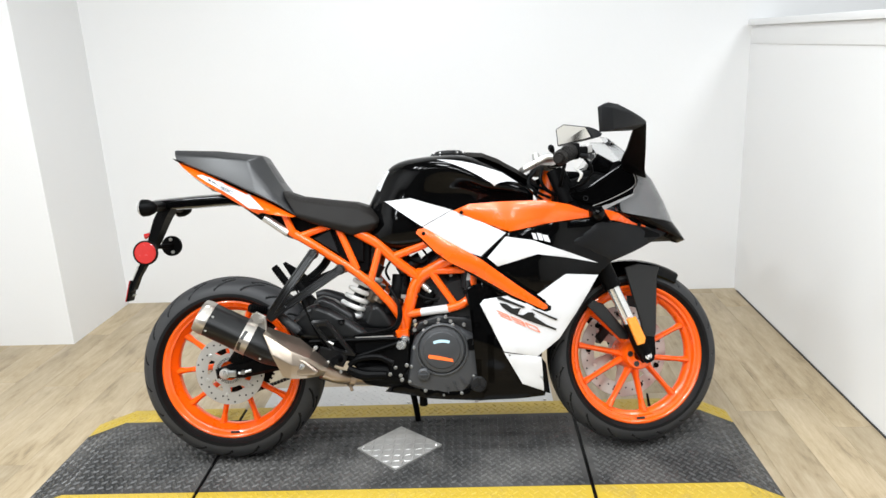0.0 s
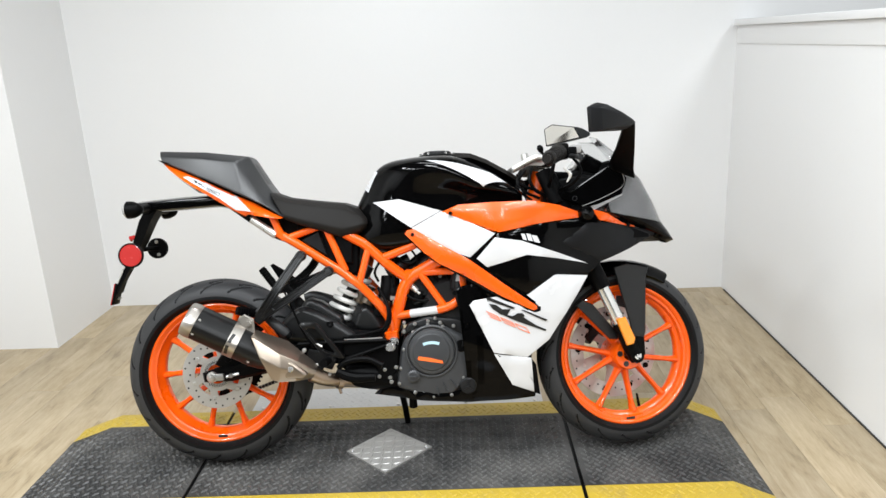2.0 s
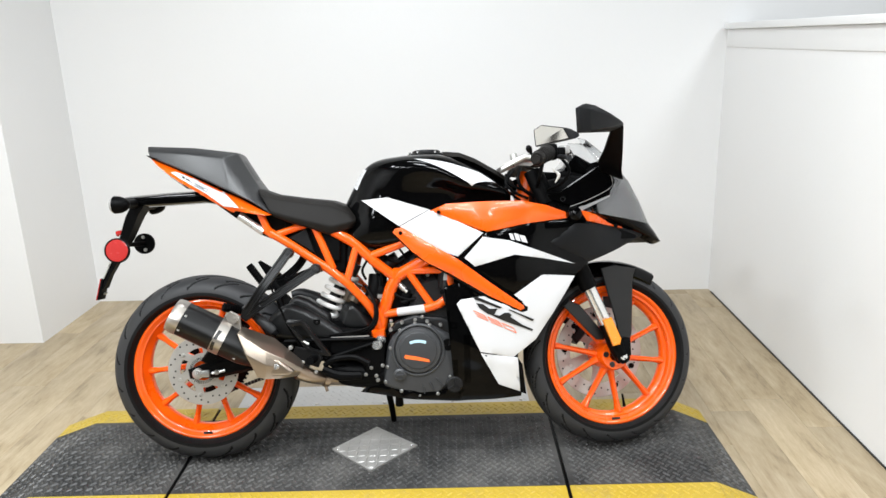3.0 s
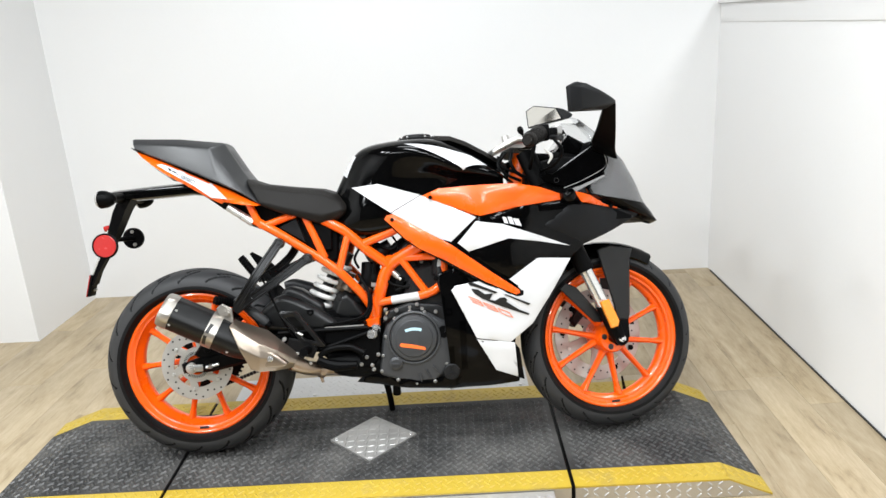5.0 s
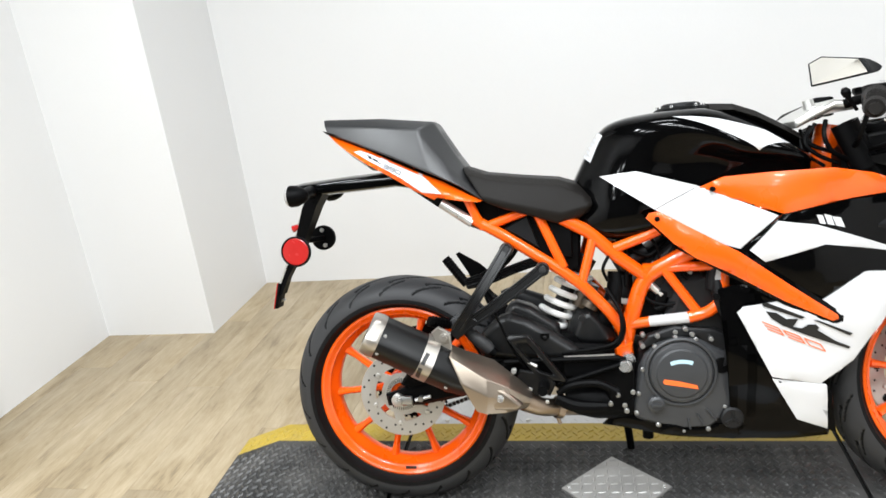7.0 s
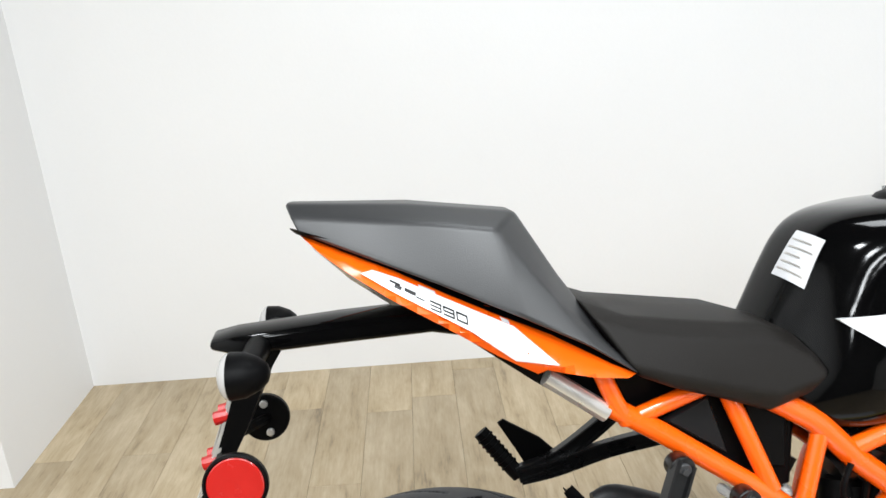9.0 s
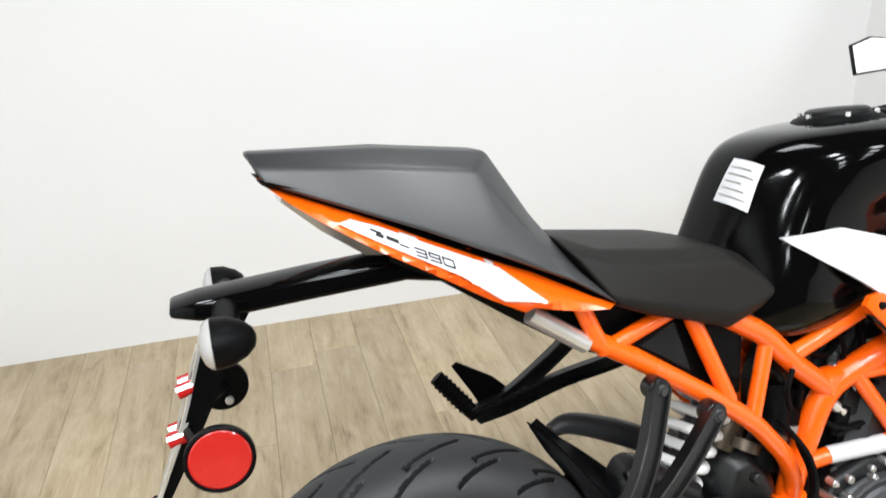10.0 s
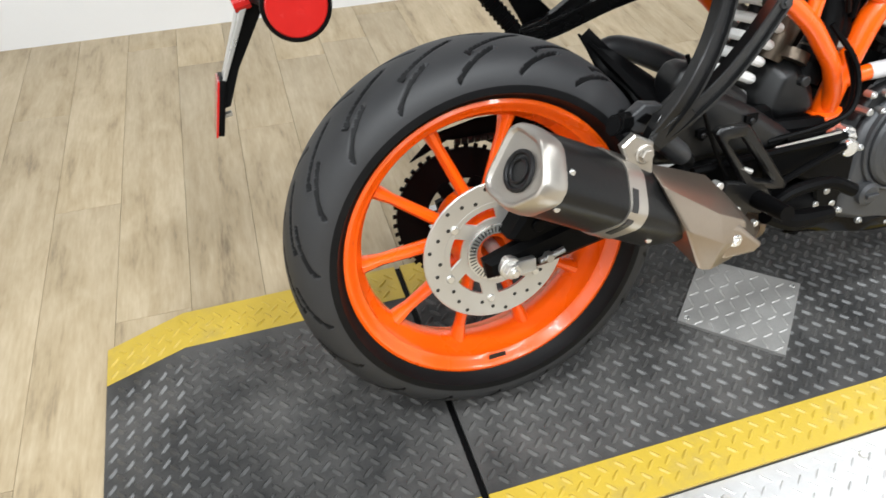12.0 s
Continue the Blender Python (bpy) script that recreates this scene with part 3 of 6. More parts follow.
def brake_disc(parent, c, y, R, inner, holes):
    ring = lathe([(inner, 0), (inner, -0.0045), (R - 0.001, -0.0045), (R, -0.0035), (R, -0.001), (R - 0.001, 0)], 96, at=(c.x, y, c.z))
    ob = part("brake_disc", ring, DISC, parent, "drilled steel brake disc")
    hb = bmesh.new()
    for k in range(holes):
        a = 2 * math.pi * k / holes
        r = inner + (R - inner) * (0.25 + 0.5 * ((k % 3) / 2))
        disc(0.0032, y - 0.0044, y - 0.005, (c.x + r * math.cos(a), c.z + r * math.sin(a)), 8, hb, 0.0001)
    part("drilling", hb, INK, parent)["kind"] = "stuff"
    part("disc_carrier", lathe([(0.046, -0.001), (0.046, -0.0055), (0.056, -0.0055), (0.056, -0.001)], 48, at=(c.x, y, c.z)), DISC, parent, "pale inner ring of the disc")
    part("disc_carrier", lathe([(inner - 0.007, -0.001), (inner - 0.007, -0.0052), (inner + 0.0015, -0.0052), (inner + 0.0015, -0.001)], 72, at=(c.x, y, c.z)), DISC, parent)
    for k in range(6):
        arms = bmesh.new()
        a = 2 * math.pi * k / 6 + 0.2
        pol = lambda r, t: (c.x + r * math.cos(t), c.z + r * math.sin(t))
        slab([pol(0.052, a - 0.30), pol(0.066, a - 0.10), pol(inner - 0.004, a - 0.02), pol(inner - 0.004, a + 0.34), pol(0.066, a + 0.30), pol(0.052, a + 0.26)], y - 0.0010, y - 0.0058, 0.001, arms)
        part("carrier_arm", arms, DISC, parent)
        part("disc_button", disc(0.0065, y - 0.004, y - 0.0085, pol(inner, a + 0.16), 12), STEEL, parent, "small silver disc button")
    part("sensor_ring", lathe([(0.032, -0.006), (0.032, -0.0085), (0.046, -0.0085), (0.046, -0.006)], 48, at=(c.x, y, c.z)), STEEL, parent, "slotted speed sensor ring")
    slots = bmesh.new()
    for k in range(44):
        a = 2 * math.pi * k / 44
        tube([(c.x + 0.0345 * math.cos(a), y - 0.0086, c.z + 0.0345 * math.sin(a)), (c.x + 0.0435 * math.cos(a), y - 0.0086, c.z + 0.0435 * math.sin(a))], 0.0011, 4, 0, slots)
    part("sensor_slot", slots, INK, parent)["kind"] = "stuff"
    return ob


brake_disc(rear, RW, -0.068, 0.113, 0.080, 30)
brake_disc(front, FW, 0.070, 0.155, 0.115, 36)
for k in range(5):
    a = radians(30 + 72 * k)
    hubs = disc(0.0095, -0.060, -0.0632, (FW.x + 0.033 * math.cos(a), FW.z + 0.033 * math.sin(a)), 12, None, 0.0005)
    part("hub_hole", hubs, INK, front)
for k in range(9):
    a = radians(14 + 40 * k)
    part("disc_button", disc(0.009, 0.0600, 0.0755, (FW.x + 0.128 * math.cos(a), FW.z + 0.128 * math.sin(a)), 12), PLASTIC, front, "dark disc button")
part("valve", tube([(1.379, 0.0, 0.112), (1.371, -0.006, 0.154)], [0.0055, 0.0035], 8), PLASTIC, front, "black tyre valve")
# chain wheel on the far side
sprocket = lathe([(0.060, 0.074), (0.060, 0.080), (0.112, 0.080), (0.112, 0.074)], 64, at=(RW.x, 0, RW.z))
for k in range(44):
    a = 2 * math.pi * k / 44
    tube([(RW.x + 0.108 * math.cos(a), 0.077, RW.z + 0.108 * math.sin(a)), (RW.x + 0.118 * math.cos(a), 0.077, RW.z + 0.118 * math.sin(a))], 0.004, 6, 0, sprocket, 0.8)
for k in range(6):
    a = 2 * math.pi * k / 6
    tube([(RW.x + 0.035 * math.cos(a), 0.077, RW.z + 0.035 * math.sin(a)), (RW.x + 0.066 * math.cos(a), 0.077, RW.z + 0.066 * math.sin(a))], 0.012, 8, 0, sprocket, 0.4)
part("chain_wheel", sprocket, PLASTIC, rear, "black chain wheel")
part("chain_guard", slab([(-0.075, 0.400), (-0.030, 0.440), (0.040, 0.452), (0.160, 0.450), (0.300, 0.440), (0.300, 0.380), (0.130, 0.372), (0.112, 0.352), (0.095, 0.385), (0.050, 0.415), (-0.010, 0.425), (-0.050, 0.408)], 0.090, 0.097, 0.003), PLASTIC, bike, "black chain guard on the far side")
chain = bmesh.new()
for top in (1, -1):
    a = Vector((0.0, 0.085, RW.z + top * 0.118))
    b = Vector((0.50, 0.085, 0.385 + top * 0.032))
    links = 44
    for k in range(links):
        p, q = a.lerp(b, k / links), a.lerp(b, (k + 0.8) / links)
        tube([p, q], 0.006, 6, 0, chain, 0.7)
part("chain", chain, DARK_METAL, bike, "dark drive chain")["kind"] = "stuff"
# axle nuts and rear caliper
ax = bmesh.new()
disc(0.017, -0.10, -0.131, (0, RW.z), 24, ax)
disc(0.0125, -0.131, -0.141, (0, RW.z), 6, ax)
disc(0.006, -0.141, -0.147, (0, RW.z), 16, ax)
tube([(0, 0.11, RW.z), (0, -0.11, RW.z)], 0.010, 12, 0, ax)
part("rear_axle", ax, STEEL, bike, "silver rear axle nut")
adj = box((0.040, 0.012, 0.022), (0.018, -0.128, RW.z), 0.004)
tube([(0.045, -0.128, RW.z), (0.085, -0.126, RW.z + 0.008)], 0.005, 8, 0, adj)
disc(0.008, -0.12, -0.135, (0.060, RW.z + 0.003), 6, adj)
part("chain_adjuster", adj, BOLT, bike)
cal = slab([(0.005, 0.34), (0.03, 0.375), (0.075, 0.385), (0.10, 0.36), (0.085, 0.33), (0.04, 0.32)], -0.055, -0.115, 0.008)
disc(0.010, -0.11, -0.120, (0.05, 0.355), 12, cal)
disc(0.010, -0.11, -0.120, (0.075, 0.36), 12, cal)
part("rear_caliper", cal, PLASTIC, bike, "black rear brake caliper")

# swingarm: two tapering beams with a webbed side
sw = bmesh.new()
for s in (-1, 1):
    slab([(-0.03, 0.285), (-0.035, 0.315), (0.03, 0.335), (0.25, 0.385), (0.45, 0.43), (0.54, 0.42), (0.555, 0.375), (0.50, 0.330), (0.25, 0.318), (0.06, 0.285)], s * 0.090, s * 0.122, 0.010, sw)
slab([(0.36, 0.36), (0.36, 0.44), (0.46, 0.45), (0.50, 0.37)], -0.09, 0.09, 0.01, sw)
part("swingarm", sw, PLASTIC, bike, "black swingarm")
GUARD = material("grey_guard_plastic", (0.0055, 0.0057, 0.0061), 0.37, vary=0.2, bump=0.25, bump_scale=600, spec=0.42)
guard_ = slab([(0.215, 0.425), (0.228, 0.468), (0.255, 0.492), (0.276, 0.507), (0.302, 0.513), (0.341, 0.498), (0.400, 0.463), (0.445, 0.432), (0.486, 0.403), (0.437, 0.390), (0.293, 0.398), (0.225, 0.408)], -0.080, -0.132, 0.014)
part("swingarm_guard", soften(guard_, 20, 0.005, 3), GUARD, bike, "dark grey moulded swingarm guard", 40)
inner_guard = slab([(0.280, 0.44), (0.284, 0.510), (0.298, 0.528), (0.315, 0.532), (0.350, 0.520), (0.420, 0.470), (0.420, 0.42), (0.30, 0.41)], -0.020, -0.088, 0.012)
part("inner_guard", soften(inner_guard, 20, 0.005, 3), GUARD, bike, "dark grey inner part of the swingarm guard", 40)
part("linkage_block", soften(slab([(0.385, 0.40), (0.600, 0.415), (0.605, 0.235), (0.520, 0.240), (0.450, 0.262), (0.385, 0.320)], -0.085, 0.095, 0.010), 25, 0.004), PLASTIC, bike, "black linkage and lower block behind the footpeg bracket")
for x, z in ((0.382, 0.452), (0.300, 0.446)):
    part("guard_clip", slab([(x - 0.011, z + 0.010), (x + 0.011, z + 0.010), (x + 0.011, z - 0.001), (x, z - 0.009), (x - 0.011, z - 0.001)], -0.131, -0.136, 0.001), PLASTIC, bike, "small black shield-shaped clip")
    part("guard_screw", disc(0.0045, -0.134, -0.139, (x, z), 12), DARK_METAL, bike)
# rear brake cylinder and its bracket, above the silencer
CYLINDER = material("worn_grey_alloy", (0.028, 0.0285, 0.030), 0.45, vary=0.35, scale=40, bump=0.3, bump_scale=250, spec=0.4)
cyl = tube([(0.186, -0.160, 0.496), (0.205, -0.160, 0.476), (0.207, -0.160, 0.474), (0.244, -0.160, 0.440), (0.252, -0.160, 0.432)], [0.0135, 0.0140, 0.0155, 0.0160, 0.0125], 20)
part("brake_cylinder", cyl, CYLINDER, bike, "worn dark grey brake cylinder")
part("cylinder_cap", tube([(0.250, -0.160, 0.434), (0.262, -0.160, 0.423)], [0.013, 0.010], 16), PLASTIC, bike)
cb = slab([(0.150, 0.508), (0.178, 0.526), (0.206, 0.520), (0.200, 0.496), (0.176, 0.484), (0.160, 0.490)], -0.150, -0.172, 0.003)
part("cylinder_bracket", soften(cb, 25, 0.002), CYLINDER, bike, "dark grey hollow bracket")
part("bracket_hole", slab([(0.166, 0.506), (0.180, 0.514), (0.190, 0.509), (0.180, 0.498)], -0.171, -0.1735, 0.0005), PLASTIC, bike)
# rear hugger: a short guard ahead of the tyre with a pointed tail
rings = []
for k in range(9):
    a = radians(14 + 4.7 * k)
    r, thin = 0.322 + 0.004 * max(0, k - 5), 1 - 0.9 * (k / 8) ** 3
    near = -0.084 + 0.143 * max(0.0, (k - 4) / 4)
    w, m = (0.066 - near) / 2, (0.066 + near) / 2
    ring = []
    for t, d in ((-1.0, -0.016), (-0.8, 0.004), (0.0, 0.010), (0.8, 0.004), (1.0, -0.016), (0.8, -0.001), (0.0, 0.004), (-0.8, -0.001)):
        ring.append((RW.x + (r + d * thin) * math.cos(a), m + w * t, RW.z + (r + d * thin) * math.sin(a)))
    rings.append(ring)
part("hugger", loft(rings), PLASTIC, bike, "black pointed rear mudguard ahead of the tyre")

near_e, far_e = [(0.209, 0.049, 0.568), (0.232, 0.030, 0.520), (0.250, -0.030, 0.492), (0.262, -0.086, 0.428)], [(0.212, 0.047, 0.567), (0.270, 0.020, 0.524), (0.312, -0.030, 0.484), (0.338, -0.084, 0.436)]
rings = []
for p, q in zip(spline(near_e, 4), spline(far_e, 4)):
    mid_p = p.lerp(q, 0.5) + Vector((0.006, 0, 0.008))
    d = Vector((0.005, -0.002, 0.005))
    rings.append([p, mid_p, q, q - d, mid_p - d, p - d])
part("hugger_side", loft(rings), PLASTIC, bike, "black pointed sail of the rear mudguard", 40)
part("swingarm_brace", tube([(0.262, 0.104, 0.520), (0.300, 0.108, 0.522), (0.378, 0.110, 0.490), (0.470, 0.106, 0.440)], [0.012, 0.018, 0.022, 0.023], 12, 5), CYLINDER, bike, "grey upper beam of the swingarm")
part("brake_hose", tube([(0.246, -0.158, 0.575), (0.268, -0.160, 0.520), (0.300, -0.160, 0.440), (0.330, -0.158, 0.385)], 0.0032, 8, 6), PLASTIC, bike, "thin black brake hose")

# trellis frame: orange tubes on both sides
fr = bmesh.new()
Y = -0.132


def rail(pts, r=0.0125, k=0.016):
    """A straight tube, bent tightly at its corners."""
    p = [Vector(q) for q in pts]
    out = [p[0]]
    for a, b, c in zip(p, p[1:], p[2:]):
        u, v = (a - b).normalized(), (c - b).normalized()
        m = min(k, (a - b).length * 0.45, (c - b).length * 0.45)
        out += [b + u * m, b + (u + v) * m * 0.25, b + v * m]
    tube(out + [p[-1]], r, 14, 0, fr)


rail([(0.218, -0.122, 0.800), (0.236, -0.122, 0.755), (0.252, -0.117, 0.728)], 0.0115)
rail([(0.225, -0.116, 0.752), (0.294, -0.118, 0.709), (0.437, -0.117, 0.608), (0.482, -0.116, 0.570), (0.540, -0.106, 0.503), (0.570, -0.090, 0.452), (0.578, -0.076, 0.400)], 0.0138)
rail([(0.252, -0.117, 0.728), (0.385, -0.112, 0.770)], 0.0112)
rail([(0.380, -0.112, 0.762), (0.438, -0.118, 0.618)], 0.0118)
rail([(0.440, -0.114, 0.738), (0.507, -0.106, 0.697), (0.561, -0.104, 0.640), (0.630, -0.094, 0.584)], 0.016)
rail([(0.514, -0.107, 0.692), (0.478, -0.115, 0.574)], 0.0115)
rail([(0.558, -0.104, 0.654), (0.653, -0.104, 0.687), (0.705, -0.112, 0.712)], 0.0128)
rail([(0.762, -0.116, 0.652), (0.640, -0.092, 0.588), (0.618, -0.088, 0.556), (0.585, -0.076, 0.455), (0.571, -0.070, 0.392)], 0.0195)
slab([(0.548, 0.412), (0.592, 0.420), (0.594, 0.392), (0.572, 0.376), (0.548, 0.386)], -0.055, -0.098, 0.006, fr)
slab([(0.610, 0.598), (0.628, 0.612), (0.660, 0.612), (0.650, 0.588), (0.625, 0.566)], -0.074, -0.110, 0.008, fr)
rail([(0.735, -0.112, 0.640), (0.86, -0.11, 0.70), (1.02, -0.05, 0.80)], 0.015)
rail([(0.672, -0.106, 0.600), (0.746, -0.114, 0.489)], 0.0118)
rail([(0.680, -0.107, 0.602), (0.80, -0.120, 0.602)], 0.0115)
rail([(0.590, -0.084, 0.463), (0.640, -0.090, 0.470)], 0.013)
rail([(0.722, -0.116, 0.481), (0.768, -0.118, 0.491), (0.802, -0.121, 0.520), (0.804, -0.122, 0.602)], 0.0138, 0.024)
part("steering_head", tube([(1.055, 0, 0.76), (1.085, 0, 0.905)], [0.036, 0.032], 20), ORANGE, bike, "orange steering head")
pair("frame_side", fr, ORANGE, bike, "orange tubular trellis frame side", 40)
link = tube([(0.636, -0.0895, 0.4695), (0.728, -0.116, 0.4815)], 0.0136, 14)
part("frame_sticker", link, GREY, bike, "silver label round a frame tube")
node = bmesh.new()
for x, z in ((0.578, 0.385),):
    disc(0.016, -0.10, -0.128, (x, z), 20, node)
disc(0.011, -0.128, -0.136, (0.578, 0.385), 6, node)
disc(0.0135, -0.128, -0.148, (0.566, 0.374), 24, node)
part("pivot_bolt", node, CHROME, bike, "silver pivot bolt")
for x, z in ((0.583, 0.308), (0.547, 0.302), (0.529, 0.281), (0.562, 0.276), (0.566, 0.262)):
    part("engine_bolt", disc(0.0062, -0.125, -0.138, (x, z), 14), BOLT, bike)

# rear shock
sh = bmesh.new()
top, low = Vector((0.478, -0.030, 0.606)), Vector((0.384, -0.036, 0.452))
axis = (low - top).normalized()
side = axis.cross(Vector((0, 1, 0))).normalized()
coil = []
for k in range(0, 6 * 20 + 1):
    a = 2 * math.pi * k / 20
    p = top.lerp(low, 0.08 + 0.90 * k / 120)
    coil.append(p + side * 0.037 * math.cos(a) + axis.cross(side) * 0.037 * math.sin(a))
part("shock_spring", tube(coil, 0.0080, 10), SPRING, bike, "white coil spring of the rear shock")
tube([top, low], 0.018, 14, 0, sh)
tube([top - axis * 0.03, top + axis * 0.02], 0.030, 16, 0, sh)
tube([low, low + axis * 0.03], 0.030, 16, 0, sh)
part("shock_damper", sh, DARK_METAL, bike)
# seat base, battery cover and inner panels
inner = slab([(0.225, 0.780), (0.30, 0.790), (0.46, 0.755), (0.485, 0.700), (0.478, 0.610), (0.45, 0.600), (0.385, 0.650), (0.26, 0.735)], -0.098, 0.098, 0.008)
part("seat_base", inner, PLASTIC, bike)
side_cover = slab([(0.300, 0.722), (0.360, 0.752), (0.384, 0.668)], -0.10, -0.116, 0.008)
part("side_cover", side_cover, MATTE, bike, "small dark grey side cover")
side_cover = slab([(0.405, 0.735), (0.465, 0.728), (0.462, 0.64), (0.42, 0.645)], -0.10, -0.114, 0.008)
part("side_cover", side_cover, PLASTIC, bike)
airbox = slab([(0.435, 0.431), (0.444, 0.470), (0.462, 0.504), (0.500, 0.512), (0.530, 0.485), (0.548, 0.455), (0.556, 0.425), (0.530, 0.405), (0.470, 0.408)], -0.090, 0.085, 0.022)
part("airbox", soften(airbox, 20, 0.006, 3), GUARD, bike, "dark grey rounded airbox", 40)
part("boot_clamp", tube([(0.494, -0.070, 0.506), (0.502, -0.068, 0.520)], 0.0255, 20), BRONZE, bike, "dull brass clamp ring")
part("brown_pipe", tube([(0.470, -0.050, 0.508), (0.484, -0.050, 0.534), (0.502, -0.050, 0.566)], [0.021, 0.023, 0.023], 18, 4), BRONZE, bike, "browned metal pipe behind the spring")
part("rubber_bellows", tube([(0.580, -0.060, 0.528), (0.581, -0.060, 0.545), (0.582, -0.060, 0.552), (0.584, -0.060, 0.585)], [0.024, 0.024, 0.021, 0.019], 24), PLASTIC, bike, "black rubber boot")
part("boot_ring", tube([(0.579, -0.060, 0.512), (0.580, -0.060, 0.516), (0.580, -0.060, 0.530)], [0.020, 0.0235, 0.0240], 24), CLOUDY, bike, "cloudy plastic ring on the boot")
hose = tube([(0.535, -0.10, 0.56), (0.565, -0.13, 0.50), (0.555, -0.145, 0.44), (0.50, -0.14, 0.42), (0.42, -0.13, 0.41)], 0.0045, 8, 5)
tube([(0.60, -0.07, 0.60), (0.66, -0.08, 0.60), (0.70, -0.08, 0.64), (0.72, -0.07, 0.68)], 0.007, 8, 5, hose)
tube([(0.58, -0.07, 0.66), (0.64, -0.08, 0.63), (0.68, -0.07, 0.66)], 0.006, 8, 5, hose)
tube([(0.545, -0.12, 0.64), (0.53, -0.125, 0.61), (0.54, -0.12, 0.58)], 0.004, 8, 5, hose)
part("hose", hose, PLASTIC, bike, "black hoses and cables")

# engine: crankcase, barrel and the round clutch cover
en = slab([(0.60, 0.235), (0.585, 0.31), (0.61, 0.40), (0.66, 0.45), (0.70, 0.57), (0.80, 0.60), (0.88, 0.56), (0.86, 0.44), (0.86, 0.30), (0.83, 0.215), (0.72, 0.195)], -0.105, 0.13, 0.02)
part("crankcase", en, DARK_METAL, bike, "dark engine block")
fins = bmesh.new()
for k in range(7):
    z = 0.455 + 0.016 * k
    box((0.15, 0.17, 0.005), (0.755 + 0.1 * (z - 0.45), 0.0, z), 0.0015, None, fins)
part("barrel", fins, DARK_METAL, bike)
head_ = slab([(0.63, 0.54), (0.655, 0.63), (0.72, 0.675), (0.84, 0.66), (0.86, 0.56), (0.72, 0.52)], -0.082, 0.082, 0.012)
part("cylinder_head", soften(head_, 25, 0.004), DARK_METAL, bike, "dark cylinder head behind the frame")
part("intake_block", soften(slab([(0.600, 0.43), (0.600, 0.555), (0.640, 0.640), (0.720, 0.690), (0.870, 0.660), (0.870, 0.43)], -0.072, 0.072, 0.01), 25, 0.005), PLASTIC, bike, "black intake and head behind the frame")
part("throttle_body", tube([(0.565, -0.045, 0.600), (0.640, -0.045, 0.640)], [0.026, 0.024], 20), DARK_METAL, bike, "dark throttle body")
part("hose_clamp", tube([(0.572, -0.045, 0.604), (0.582, -0.045, 0.609)], 0.0285, 20), BRONZE, bike, "browned hose clamp")
part("hose_clamp", tube([(0.548, -0.062, 0.508), (0.557, -0.062, 0.520)], 0.027, 18), BRONZE, bike, "browned hose clamp")
part("air_boot", tube([(0.530, -0.058, 0.470), (0.560, -0.062, 0.535), (0.568, -0.052, 0.590)], [0.030, 0.025, 0.024], 16, 4), PLASTIC, bike, "black rubber air boot")
for k, (a, b, c) in enumerate((((0.640, -0.088, 0.685), (0.665, -0.092, 0.640), (0.655, -0.088, 0.590)), ((0.700, -0.090, 0.670), (0.705, -0.094, 0.610), (0.735, -0.092, 0.555)), ((0.565, -0.080, 0.680), (0.590, -0.088, 0.640), (0.585, -0.086, 0.560)), ((0.745, -0.095, 0.600), (0.770, -0.100, 0.560), (0.765, -0.098, 0.500)), ((0.615, -0.090, 0.545), (0.640, -0.095, 0.520), (0.690, -0.095, 0.505)))):
    part("wire", tube([a, b, c], 0.0035 + 0.0008 * (k % 3), 8, 6), PLASTIC, bike, "thin black wire")
for x, z in ((0.652, 0.610), (0.690, 0.570), (0.735, 0.585), (0.705, 0.530), (0.760, 0.540)):
    part("head_bolt", disc(0.0065, -0.080, -0.092, (x, z), 6), BOLT, bike, "small silver bolt")
for x, z, r, d in ((0.612, 0.418, 0.0065, 0.124), (0.648, 0.440, 0.0065, 0.118), (0.690, 0.447, 0.006, 0.118), (0.728, 0.440, 0.0065, 0.118), (0.770, 0.428, 0.006, 0.122), (0.812, 0.412, 0.006, 0.124), (0.838, 0.352, 0.0055, 0.128), (0.846, 0.300, 0.0055, 0.128), (0.705, 0.470, 0.005, 0.112)):
    part("case_bolt", disc(r, -d + 0.03, -d - 0.006, (x, z), 8), BOLT, bike, "small silver bolt")
part("upper_case", soften(slab([(0.600, 0.400), (0.625, 0.442), (0.690, 0.462), (0.780, 0.452), (0.850, 0.415), (0.858, 0.300), (0.840, 0.235), (0.812, 0.250), (0.820, 0.360), (0.735, 0.432), (0.650, 0.420)], -0.092, -0.116, 0.006), 25, 0.003), DARK_METAL, bike, "dark crankcase rim round the side cover")
part("thermostat_cap", disc(0.024, -0.070, -0.090, (0.690, 0.548), 24), MATTE, bike, "round dark cap behind the frame")
part("sensor", soften(box((0.026, 0.02, 0.05), (0.662, -0.082, 0.520), 0.004, Matrix.Rotation(radians(20), 4, "Y")), 25, 0.002), PLASTIC, bike, "black sensor body")
part("injector", tube([(0.640, -0.078, 0.560), (0.668, -0.086, 0.532)], [0.011, 0.008], 12), STEEL, bike, "bare metal injector")
part("heat_sleeve", tube([(0.650, -0.090, 0.500), (0.690, -0.096, 0.512), (0.730, -0.098, 0.508)], 0.005, 8, 5), PLASTIC, bike, "black cable sleeve")
part("chain_guard_hose", tube([(0.560, -0.112, 0.520), (0.572, -0.124, 0.470), (0.556, -0.132, 0.428), (0.510, -0.136, 0.412), (0.450, -0.134, 0.410)], 0.0048, 8, 6), PLASTIC, bike, "black hose looping round the frame foot")
